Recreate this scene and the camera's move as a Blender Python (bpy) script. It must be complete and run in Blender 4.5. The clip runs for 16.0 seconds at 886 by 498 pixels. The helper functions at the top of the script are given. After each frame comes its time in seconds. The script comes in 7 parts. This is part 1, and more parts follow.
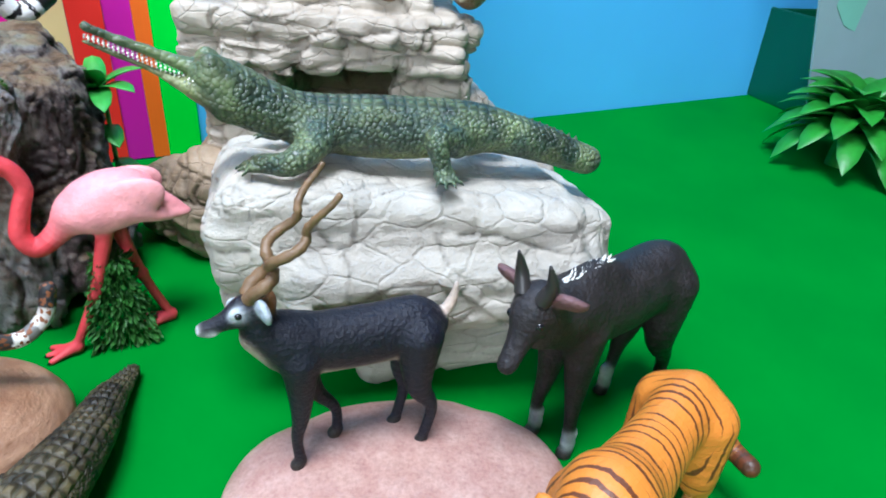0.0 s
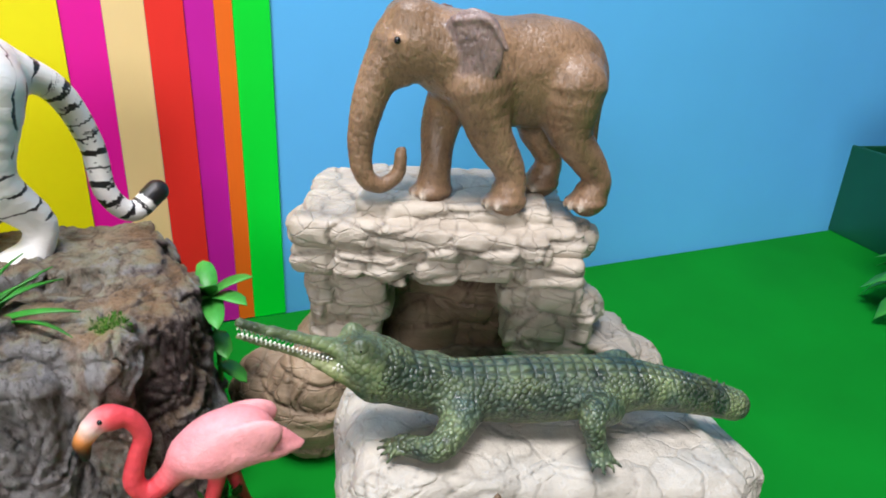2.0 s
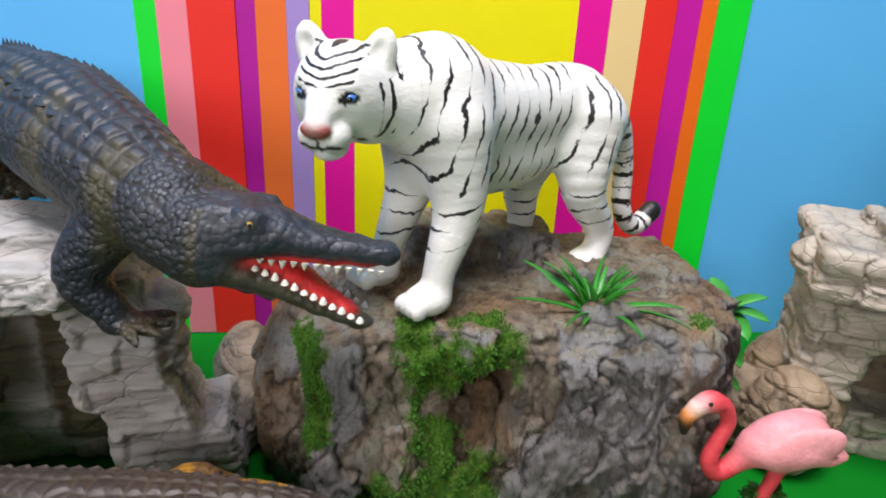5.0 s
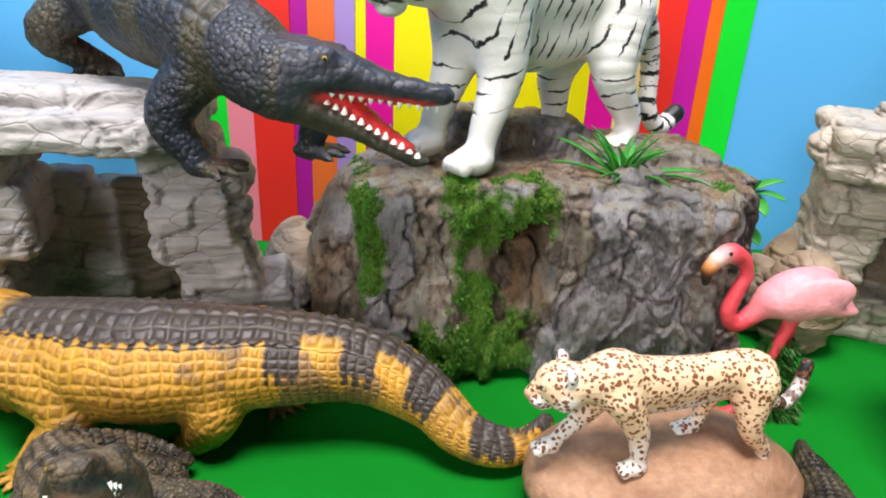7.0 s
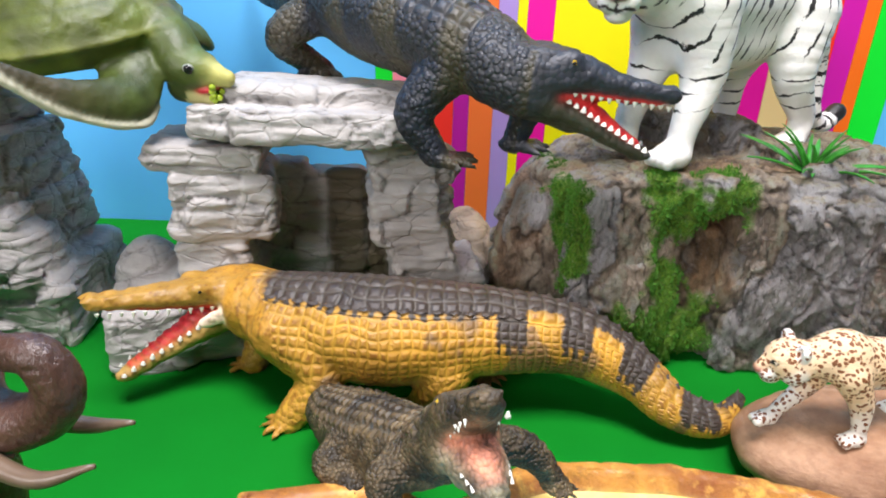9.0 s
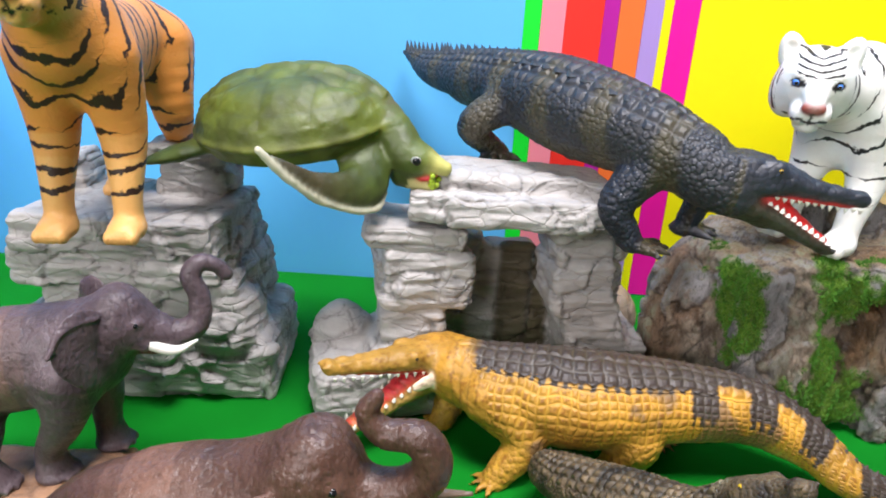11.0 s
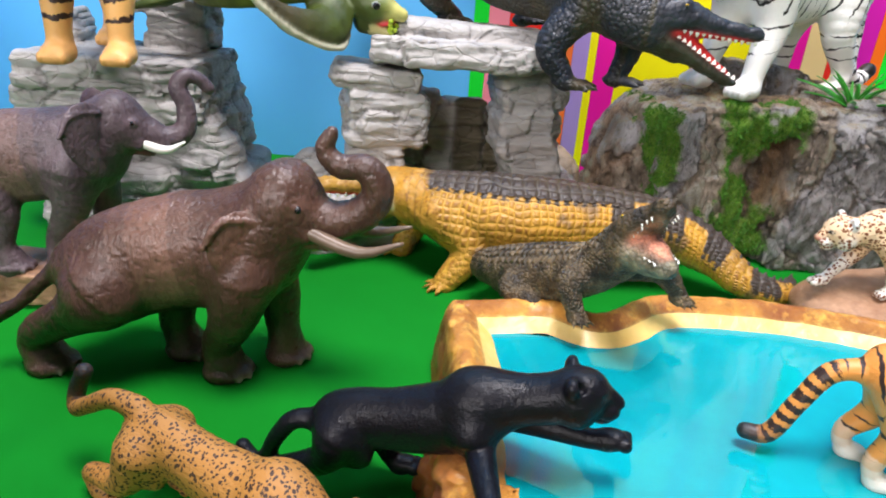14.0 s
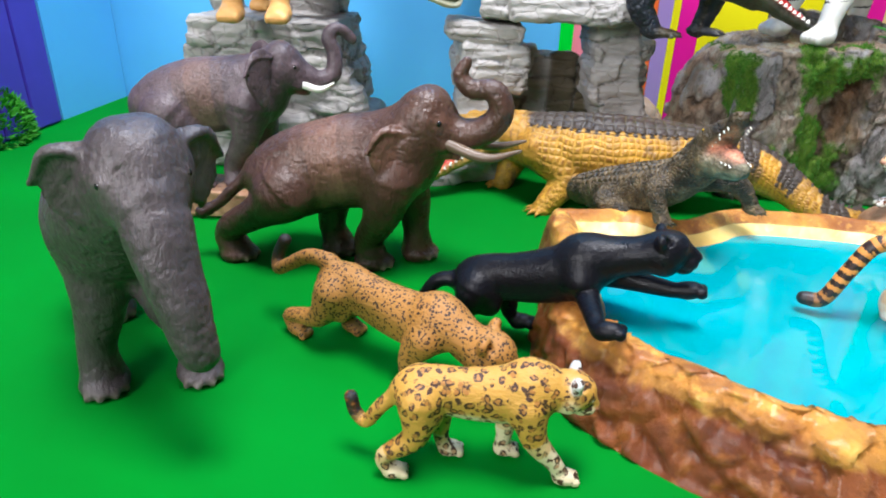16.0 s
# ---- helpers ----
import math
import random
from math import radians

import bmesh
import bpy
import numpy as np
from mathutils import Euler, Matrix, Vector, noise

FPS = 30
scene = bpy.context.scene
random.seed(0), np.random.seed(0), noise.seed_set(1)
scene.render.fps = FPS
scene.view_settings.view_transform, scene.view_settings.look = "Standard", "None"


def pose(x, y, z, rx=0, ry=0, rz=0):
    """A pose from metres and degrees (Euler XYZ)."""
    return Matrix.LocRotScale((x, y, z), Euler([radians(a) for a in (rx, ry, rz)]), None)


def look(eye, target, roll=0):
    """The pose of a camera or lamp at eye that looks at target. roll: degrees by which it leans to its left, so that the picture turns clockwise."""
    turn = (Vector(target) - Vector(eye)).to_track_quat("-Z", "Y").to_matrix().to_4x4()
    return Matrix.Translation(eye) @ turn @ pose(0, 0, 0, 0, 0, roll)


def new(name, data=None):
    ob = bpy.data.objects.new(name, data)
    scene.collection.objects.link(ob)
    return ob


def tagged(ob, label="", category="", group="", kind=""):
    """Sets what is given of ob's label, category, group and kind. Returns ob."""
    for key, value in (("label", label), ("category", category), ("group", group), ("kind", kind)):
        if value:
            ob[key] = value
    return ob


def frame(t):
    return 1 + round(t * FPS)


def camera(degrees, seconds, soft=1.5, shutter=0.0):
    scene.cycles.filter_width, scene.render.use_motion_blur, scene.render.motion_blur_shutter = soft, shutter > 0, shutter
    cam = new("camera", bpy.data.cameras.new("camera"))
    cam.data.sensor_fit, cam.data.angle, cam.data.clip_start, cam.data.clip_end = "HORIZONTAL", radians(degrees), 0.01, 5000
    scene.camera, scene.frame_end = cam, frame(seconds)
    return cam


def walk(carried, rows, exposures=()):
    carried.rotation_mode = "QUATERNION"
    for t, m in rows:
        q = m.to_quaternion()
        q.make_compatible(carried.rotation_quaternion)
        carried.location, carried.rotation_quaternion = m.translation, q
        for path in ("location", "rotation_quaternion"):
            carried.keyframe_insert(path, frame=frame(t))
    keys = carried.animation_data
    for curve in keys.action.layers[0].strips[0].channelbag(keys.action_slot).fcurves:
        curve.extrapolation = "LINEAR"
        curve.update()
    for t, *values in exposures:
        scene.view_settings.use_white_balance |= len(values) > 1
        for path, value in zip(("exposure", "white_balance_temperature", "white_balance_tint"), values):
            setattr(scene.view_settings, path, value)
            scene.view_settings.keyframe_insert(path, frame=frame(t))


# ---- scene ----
cam = camera(68.7, 16.0, 1.9)
METRES, EYE, TILT, LEAN, TURN = 0.7, 0.165, 0.0, 0.0, 0.0
ROWS = [
    (0.0, 0.0, 0.0, 0.0, 1.9, -29.2, -3.4),
    (0.5, -0.0052, 0.0213, 0.0203, 1.92, -28.25, -3.75),
    (1.0, -0.0085, 0.0445, 0.0473, 1.54, -25.01, -3.34),
    (1.5, -0.0144, 0.0543, 0.0655, 1.92, -22.53, -3.16),
    (2.0, -0.0541, 0.0501, 0.063, 5.0, -22.65, -2.67),
    (2.5, -0.0913, 0.0453, 0.0633, 7.73, -22.15, -2.52),
    (3.0, -0.1338, 0.0348, 0.0715, 10.77, -21.97, -3.19),
    (3.5, -0.1703, 0.0176, 0.0703, 14.85, -22.12, -2.72),
    (4.0, -0.1978, -0.0019, 0.0763, 18.23, -21.88, -2.66),
    (4.5, -0.2191, -0.0244, 0.0767, 21.25, -21.66, -2.47),
    (5.0, -0.2375, -0.0524, 0.0697, 23.89, -21.45, -2.57),
    (7.5, -0.2248, -0.1281, 0.0024, 26.11, -23.04, -2.47),
    (8.0, -0.2449, -0.1467, -0.0043, 28.03, -23.37, -2.37),
    (8.5, -0.261, -0.1674, 0.0025, 29.42, -23.46, -1.89),
    (9.0, -0.2951, -0.1917, 0.0189, 29.87, -23.08, -1.85),
    (9.5, -0.3206, -0.2023, 0.0457, 30.06, -21.69, -1.75),
    (10.0, -0.3498, -0.218, 0.0643, 30.76, -20.23, -2.12),
    (12.5, -0.3976, -0.3506, 0.0327, 31.05, -21.47, -4.35),
    (13.0, -0.365, -0.3498, 0.0201, 30.32, -22.3, -4.43),
    (13.5, -0.3344, -0.3409, 0.0091, 30.32, -22.77, -3.99),
    (14.0, -0.3153, -0.3519, -0.0053, 30.21, -23.85, -3.58),
    (14.5, -0.3244, -0.3751, -0.0126, 32.06, -24.42, -3.04),
    (15.0, -0.3123, -0.3977, -0.0223, 33.35, -24.98, -2.35),
    (15.5, -0.3082, -0.4246, -0.02, 34.92, -25.4, -1.84),
    (16.0, -0.2857, -0.4502, -0.0167, 36.11, -25.54, -1.64),
]
walk(cam, [(t, pose(0, 0, EYE, TILT, LEAN, TURN) @ pose(METRES * x, METRES * y, METRES * z, 90 + pitch, roll, yaw)) for t, x, y, z, yaw, pitch, roll in ROWS],
     [(0.0, 0.12, 5500, 4), (1.0, -0.05, 6000, 8), (2.0, -0.15, 6400, 10), (5.0, -0.35, 6500, 11), (7.3, 0.08, 6550, 11), (10.0, 0.08, 6500, 11), (12.5, 0.05, 6500, 13), (14.0, 0.02, 6500, 12), (16.0, 0.14, 6200, 8)])

# ---- light: a bright room, an added fill behind the viewer, overhead light below the ceiling ----
world = bpy.data.worlds.new("world")
scene.world = world
world.use_nodes = True
wt = world.node_tree
sky = wt.nodes.new("ShaderNodeTexSky")
sky.sky_type, sky.sun_disc, sky.sun_elevation, sky.sun_rotation = "NISHITA", False, radians(40), radians(150)
wt.links.new(sky.outputs["Color"], wt.nodes["Background"].inputs["Color"])
wt.nodes["Background"].inputs["Strength"].default_value = 0.1


def area_lamp(name, m, sx, sy, power, color):
    data = bpy.data.lights.new(name, "AREA")
    data.shape, data.size, data.size_y, data.energy, data.color = "RECTANGLE", sx, sy, power, color
    ob = new(name, data)
    ob.matrix_world = m
    return ob


# Added frontal fill that brightens upright faces; no window is built.
area_lamp("front_fill", look((-0.30, -1.55, 0.80), (-0.25, 0.10, 0.0)), 0.8, 0.6, 22.0, (1.0, 0.95, 0.95))
area_lamp("ceiling_light", look((-0.15, -0.18, 1.42), (-0.25, 0.10, 0.0)), 0.6, 0.45, 36.0, (1.0, 0.955, 0.985))

# ---- modelling tools ----
V = Vector
YAW = 28.7                                      # the back wall's direction in the plan
WALL = pose(0, 0.498, 0, 0, 0, YAW)             # x along the wall, y away from the viewer


def vnoise(p, seed=0):
    p = np.asarray(p, float)
    i = np.floor(p).astype(np.int64)
    f = p - i
    f = f * f * (3 - 2 * f)
    out = np.zeros(len(p))
    for dx in (0, 1):
        for dy in (0, 1):
            for dz in (0, 1):
                n = (i[:, 0] + dx) * 374761393 + (i[:, 1] + dy) * 668265263 + (i[:, 2] + dz) * 144665 + seed * 97561
                n = (n ^ (n >> 13)) * 1274126177
                n = n ^ (n >> 16)
                w = (f[:, 0] if dx else 1 - f[:, 0]) * (f[:, 1] if dy else 1 - f[:, 1]) * (f[:, 2] if dz else 1 - f[:, 2])
                out += w * ((n & 0xFFFF) / 32767.5 - 1)
    return out


def fbm(p, octaves=4, seed=0):
    p = np.asarray(p, float)
    return sum(vnoise(p * 2 ** o, seed + o) * 0.5 ** o for o in range(octaves))


def worley(p, seed=0):
    """Distances to the nearest and second nearest cell points, and a random number of the nearest cell."""
    p = np.asarray(p, float)
    i = np.floor(p).astype(np.int64)
    f1, f2, cell = np.full(len(p), 9.0), np.full(len(p), 9.0), np.zeros(len(p))
    for dx in (-1, 0, 1):
        for dy in (-1, 0, 1):
            for dz in (-1, 0, 1):
                c = i + (dx, dy, dz)
                n = c[:, 0] * 374761393 + c[:, 1] * 668265263 + c[:, 2] * 144665 + seed * 97561
                r = []
                for q in range(3):
                    n = (n ^ (n >> 13)) * 1274126177 + q * 7919
                    n = n ^ (n >> 16)
                    r.append((n & 0xFFFF) / 65535.0)
                d = np.sqrt(((c + np.stack(r, 1) - p) ** 2).sum(1))
                near = d < f1
                f2 = np.where(near, f1, np.minimum(f2, d))
                cell = np.where(near, r[0], cell)
                f1 = np.minimum(f1, d)
    return f1, f2, cell


def spline(pts, n=6):
    """Catmull-Rom through rows of any width."""
    p = np.asarray(pts, float)
    if len(p) < 3:
        return p
    q = np.vstack([2 * p[0] - p[1], p, 2 * p[-1] - p[-2]])
    out = []
    for i in range(1, len(q) - 2):
        a, b, c, d = q[i - 1:i + 3]
        for t in np.linspace(0, 1, n, endpoint=False):
            out.append(0.5 * (2 * b + (c - a) * t + (2 * a - 5 * b + 4 * c - d) * t * t + (3 * b - a - 3 * c + d) * t ** 3))
    out.append(p[-1])
    return np.array(out)


def turn(rx=0, ry=0, rz=0):
    return np.array(Euler([radians(a) for a in (rx, ry, rz)]).to_matrix())


class Body:
    """A smoothly joined solid of tubes, balls and boxes, in centimetres, x ahead, z up."""

    def __init__(self, step):
        self.step, self.prims, self.extra = step, [], []

    def tube(self, pts, k=0.3, col=None, flat=None, cut=False, n=5, grain=None, floor=None):
        """pts: rows x, y, z, radius. flat: (axis, factor), squeezed along the axis. col: one colour, or one for each end."""
        s = spline(pts, n) if n > 1 else np.asarray(pts, float)
        s[:, 3] = np.maximum(s[:, 3], 0.02)
        f = None
        if flat:
            a = np.array(flat[0], float)
            f = (a / np.linalg.norm(a), flat[1])

        def dist(p):
            best = np.full(len(p), 1e9)
            for a, b in zip(s[:-1], s[1:]):
                ab = b[:3] - a[:3]
                t = np.clip((p - a[:3]) @ ab / max(ab @ ab, 1e-9), 0, 1)
                q = p - a[:3] - t[:, None] * ab
                if f:
                    q = q + ((f[1] - 1) * (q @ f[0]))[:, None] * f[0]
                best = np.minimum(best, np.sqrt((q * q).sum(1)) - (a[3] + t * (b[3] - a[3])))
            return best
        r = s[:, 3].max()
        segs = []
        for a, b in zip(s[:-1], s[1:]):
            rr = max(a[3], b[3])
            segs.append((np.minimum(a[:3], b[:3]) - rr, np.maximum(a[:3], b[:3]) + rr, a, b))

        def grid_dist(ax, reach):
            best = np.full([len(q) for q in ax], 1e3)
            for lo_, hi_, a, b in segs:
                i0 = [np.searchsorted(ax[q], lo_[q] - reach) for q in range(3)]
                i1 = [np.searchsorted(ax[q], hi_[q] + reach) for q in range(3)]
                if min(i1[q] - i0[q] for q in range(3)) < 1:
                    continue
                p = np.stack(np.meshgrid(*[ax[q][i0[q]:i1[q]] for q in range(3)], indexing="ij"), -1)
                shp = p.shape[:3]
                p = p.reshape(-1, 3)
                ab = b[:3] - a[:3]
                t = np.clip((p - a[:3]) @ ab / max(ab @ ab, 1e-9), 0, 1)
                q = p - a[:3] - t[:, None] * ab
                if f:
                    q = q + ((f[1] - 1) * (q @ f[0]))[:, None] * f[0]
                d = (np.sqrt((q * q).sum(1)) - (a[3] + t * (b[3] - a[3]))).reshape(shp)
                box = tuple(slice(i0[q], i1[q]) for q in range(3))
                best[box] = np.minimum(best[box], d)
            return best
        dist.grid = grid_dist
        self.prims.append((dist, s[:, :3].min(0) - r, s[:, :3].max(0) + r, k, col, cut, grain, s))
        return self

    def ball(self, c, r, rot=(0, 0, 0), k=0.3, col=None, cut=False, grain=None):
        c, r = np.array(c, float), np.array(r if np.ndim(r) else (r, r, r), float)
        m = turn(*rot)

        def dist(p):
            q = (p - c) @ m
            k0 = np.sqrt(((q / r) ** 2).sum(1))
            k1 = np.sqrt(((q / r ** 2) ** 2).sum(1))
            return k0 * (k0 - 1) / np.maximum(k1, 1e-9)
        e = np.abs(m) @ r
        self.prims.append((dist, c - e, c + e, k, col, cut, grain, None))
        return self

    def box(self, c, half, rot=(0, 0, 0), r=0.3, k=0.3, col=None, cut=False):
        c, half = np.array(c, float), np.array(half, float)
        m = turn(*rot)

        def dist(p):
            q = np.abs((p - c) @ m) - (half - r)
            return np.sqrt((np.maximum(q, 0) ** 2).sum(1)) + np.minimum(q.max(1), 0) - r
        e = np.abs(m) @ half
        self.prims.append((dist, c - e, c + e, k, col, cut, None, None))
        return self

    def spike(self, at, way, length, r, mat=1, n=6):
        """A small separate cone: a tooth, claw or crest."""
        at, way = V(at), V(way).normalized()
        m = way.to_track_quat("Z", "Y").to_matrix()
        vs = [at + m @ V((r * math.cos(i * math.tau / n), r * math.sin(i * math.tau / n), 0)) for i in range(n)]
        vs += [at + m @ V((r * 0.6 * math.cos(i * math.tau / n), r * 0.6 * math.sin(i * math.tau / n), length * 0.55)) for i in range(n)]
        vs.append(at + way * length)
        fs = [(i, (i + 1) % n, n + (i + 1) % n, n + i) for i in range(n)] + [(n + i, n + (i + 1) % n, 2 * n) for i in range(n)]
        self.extra.append(([tuple(v) for v in vs], fs, mat))
        return self

    def bead(self, c, r, mat=2, squash=(1, 1, 1)):
        """A small separate ball: an eye."""
        vs, fs, n, m = [], [], 10, 6
        for j in range(1, m):
            a = math.pi * j / m
            for i in range(n):
                b = math.tau * i / n
                vs.append((c[0] + r * squash[0] * math.sin(a) * math.cos(b), c[1] + r * squash[1] * math.sin(a) * math.sin(b), c[2] + r * squash[2] * math.cos(a)))
        vs += [(c[0], c[1], c[2] + r * squash[2]), (c[0], c[1], c[2] - r * squash[2])]
        for j in range(m - 2):
            fs += [(j * n + i, (j + 1) * n + i, (j + 1) * n + (i + 1) % n, j * n + (i + 1) % n) for i in range(n)]
        top = (m - 1) * n
        fs += [(top, i, (i + 1) % n) for i in range(n)] + [(top + 1, (m - 2) * n + (i + 1) % n, (m - 2) * n + i) for i in range(n)]
        self.extra.append((vs, fs, mat))
        return self

    def field(self):
        h = self.step
        solid = [q for q in self.prims if not q[5]]
        lo = np.min([q[1] for q in solid], 0) - 3 * h
        hi = np.max([q[2] for q in solid], 0) + 3 * h
        n = np.ceil((hi - lo) / h).astype(int) + 1
        d = np.full(n, 4 * h)
        for dist, a, b, k, col, cut, grain, s in self.prims:
            i0 = np.clip(np.floor((a - k - 2 * h - lo) / h).astype(int), 0, n - 1)
            i1 = np.clip(np.ceil((b + k + 2 * h - lo) / h).astype(int) + 1, 1, n)
            ax = [lo[q] + h * np.arange(i0[q], i1[q]) for q in range(3)]
            box = tuple(slice(i0[q], i1[q]) for q in range(3))
            old = d[box]
            if s is not None:
                e = dist.grid(ax, k + 2 * h)
            else:
                e = dist(np.stack(np.meshgrid(*ax, indexing="ij"), -1).reshape(-1, 3)).reshape(old.shape)
            if cut:
                t = np.clip(0.5 - 0.5 * (old + e) / k, 0, 1)
                d[box] = old + (-e - old) * t + k * t * (1 - t)
            else:
                t = np.clip(0.5 + 0.5 * (old - e) / k, 0, 1)
                d[box] = old + (e - old) * t - k * t * (1 - t)
        return d, lo

    def surface(self):
        """Surface nets: one vertex in each cell that the surface crosses."""
        d, lo = self.field()
        h, n = self.step, np.array(d.shape)
        inside = d < 0
        count = sum(inside[x:n[0] - 1 + x, y:n[1] - 1 + y, z:n[2] - 1 + z].astype(int) for x in (0, 1) for y in (0, 1) for z in (0, 1))
        cells = np.argwhere((count > 0) & (count < 8))
        index = np.full(n - 1, -1)
        index[tuple(cells.T)] = np.arange(len(cells))
        total, hits = np.zeros((len(cells), 3)), np.zeros(len(cells))
        corners = [(x, y, z) for x in (0, 1) for y in (0, 1) for z in (0, 1)]
        val = {c: d[tuple((cells + c).T)] for c in corners}
        for a in corners:
            for q in range(3):
                if a[q]:
                    continue
                b = tuple(1 if i == q else a[i] for i in range(3))
                va, vb = val[a], val[b]
                on = (va < 0) != (vb < 0)
                t = np.where(on, va / np.where(va == vb, 1, va - vb), 0)
                pt = np.array(a, float) + t[:, None] * (np.array(b) - np.array(a))
                total += pt * on[:, None]
                hits += on
        verts = lo + h * (cells + total / hits[:, None])
        faces = []
        for q in range(3):
            u, w = (q + 1) % 3, (q + 2) % 3
            sl0, sl1 = [slice(1, -1)] * 3, [slice(1, -1)] * 3
            sl0[q], sl1[q] = slice(0, -1), slice(1, None)
            s0, s1 = inside[tuple(sl0)], inside[tuple(sl1)]
            e = np.argwhere(s0 != s1)
            flip = s0[tuple(e.T)]
            off = np.ones(3, int)
            off[q] = 0
            e = e + off
            du, dw = np.zeros(3, int), np.zeros(3, int)
            du[u], dw[w] = 1, 1
            quad = np.stack([index[tuple((e - du - dw).T)], index[tuple((e - dw).T)], index[tuple(e.T)], index[tuple((e - du).T)]], 1)
            faces.append(np.where(flip[:, None], quad, quad[:, ::-1]))
        return verts, np.vstack(faces)

    def colours(self, verts, base, soft=0.06):
        """Each part's own paint, run softly into its neighbours; and the way that stripes are counted."""
        total, weight, along = np.zeros((len(verts), 3)), np.full(len(verts), 1e-9), np.zeros(len(verts))
        gw = np.full(len(verts), 1e-9)
        for dist, a, b, k, col, cut, grain, s in self.prims:
            if cut:
                continue
            near_ = np.flatnonzero(((verts > a - 0.7) & (verts < b + 0.7)).all(1))
            if not len(near_):
                continue
            pts = verts[near_]
            dd = dist(pts)
            w = np.exp(-np.clip(dd + 0.02, 0, 4) / soft)
            c = np.array(base if col is None else col, float)
            if c.ndim == 2:
                q = s[:, :3]
                step = np.r_[0, np.cumsum(np.linalg.norm(np.diff(q, axis=0), axis=1))]
                near = ((pts[:, None, :] - q[None, ::2]) ** 2).sum(2).argmin(1)
                t = (step[::2] / step[-1])[near]
                c = np.stack([np.interp(t, np.linspace(0, 1, len(c)), c[:, i]) for i in range(3)], 1)
            total[near_] += w[:, None] * c
            weight[near_] += w
            g = np.exp(-np.clip(dd + 0.02, 0, 4) / 0.15)
            along[near_] += g * (pts @ np.array((1.0, 0, 0) if grain is None else grain, float))
            gw[near_] += g
        return total / weight[:, None], along / gw


def normals_of(verts, faces):
    n = np.zeros_like(verts)
    fn = np.cross(verts[faces[:, 2]] - verts[faces[:, 0]], verts[faces[:, 3]] - verts[faces[:, 1]])
    for q in range(4):
        np.add.at(n, faces[:, q], fn)
    return n / np.maximum(np.linalg.norm(n, axis=1), 1e-9)[:, None]


def sculpt(name, body, mats, m, base=(0.5, 0.5, 0.5), shape=None, paint=None, soft=0.06, size=1.0, skin=None, coat=None):
    """The body as one mesh object at the pose m. shape(p, n) gives a push along the normal in cm, paint(p, n, colours) the final paint."""
    verts, faces = body.surface()
    col, along = body.colours(verts, base, soft)
    raw = verts
    if shape:
        nn = normals_of(verts, faces)
        verts = verts + nn * shape(verts, nn)[:, None]
    if paint:
        col = paint(verts, normals_of(verts, faces), col)
    allv, allf, mi = verts.tolist(), faces.tolist(), [0] * len(faces)
    for vs, fs, q in body.extra:
        o = len(allv)
        allv += [list(v) for v in vs]
        allf += [[o + i for i in f] for f in fs]
        mi += [q] * len(fs)
    me = bpy.data.meshes.new(name)
    me.from_pydata((np.array(allv) * 0.01 * size).tolist(), [], allf)
    for mat in mats:
        me.materials.append(mat)
    me.polygons.foreach_set("material_index", mi)
    me.polygons.foreach_set("use_smooth", [True] * len(allf))
    full = np.ones((len(allv), 4))
    full[:len(verts), :3] = np.clip(col, 0, 1)
    at = me.attributes.new("paint", "FLOAT_COLOR", "POINT")
    at.data.foreach_set("color", full.ravel())
    al = np.zeros(len(allv))
    al[:len(verts)] = along
    mk = np.ones(len(allv))
    if coat:
        al[:len(verts)], mk[:len(verts)], across = coat(raw)
        ac = np.zeros(len(allv))
        ac[:len(verts)] = across
        me.attributes.new("across", "FLOAT", "POINT").data.foreach_set("value", ac)
    at = me.attributes.new("mask", "FLOAT", "POINT")
    at.data.foreach_set("value", mk)
    at = me.attributes.new("along", "FLOAT", "POINT")
    at.data.foreach_set("value", al)
    if skin:
        sk = np.zeros((len(allv), 3))
        sk[:len(verts)] = skin(raw)
        at = me.attributes.new("skin", "FLOAT_VECTOR", "POINT")
        at.data.foreach_set("vector", sk.ravel())
    me.update()
    ob = new(name, me)
    ob.matrix_world = m
    return ob


def part(name, bm, material, parent, label="", smooth=False):
    """A bmesh as one mesh object under a thing or a part, or top-level."""
    bmesh.ops.recalc_face_normals(bm, faces=bm.faces)
    me = bpy.data.meshes.new(name)
    bm.to_mesh(me)
    bm.free()
    me.materials.append(material)
    if smooth:
        me.polygons.foreach_set("use_smooth", [True] * len(me.polygons))
    ob = new(name, me)
    if parent:
        ob.parent = parent
    return tagged(ob, label)


def thing(name, m, label, category, group="", kind=""):
    ob = new(name)
    ob.matrix_world = m
    return tagged(ob, label, category, group, kind)


def block(x0, x1, y0, y1, z0, z1, bevel=0.0):
    bm = bmesh.new()
    bmesh.ops.create_cube(bm, size=1)
    for v in bm.verts:
        v.co = V((x0 if v.co.x < 0 else x1, y0 if v.co.y < 0 else y1, z0 if v.co.z < 0 else z1))
    if bevel:
        bmesh.ops.bevel(bm, geom=bm.edges[:], offset=bevel, segments=2, affect="EDGES")
    return bm


# ---- materials ----
def material(name):
    m = bpy.data.materials.new(name)
    m.use_nodes = True
    return m, m.node_tree.nodes, m.node_tree.links, m.node_tree.nodes["Principled BSDF"]


def rgb(r, g, b):
    """Linear colour from 0..255 values."""
    return tuple(((c / 255) / 12.92 if c / 255 < 0.04045 else ((c / 255 + 0.055) / 1.055) ** 2.4) for c in (r, g, b))


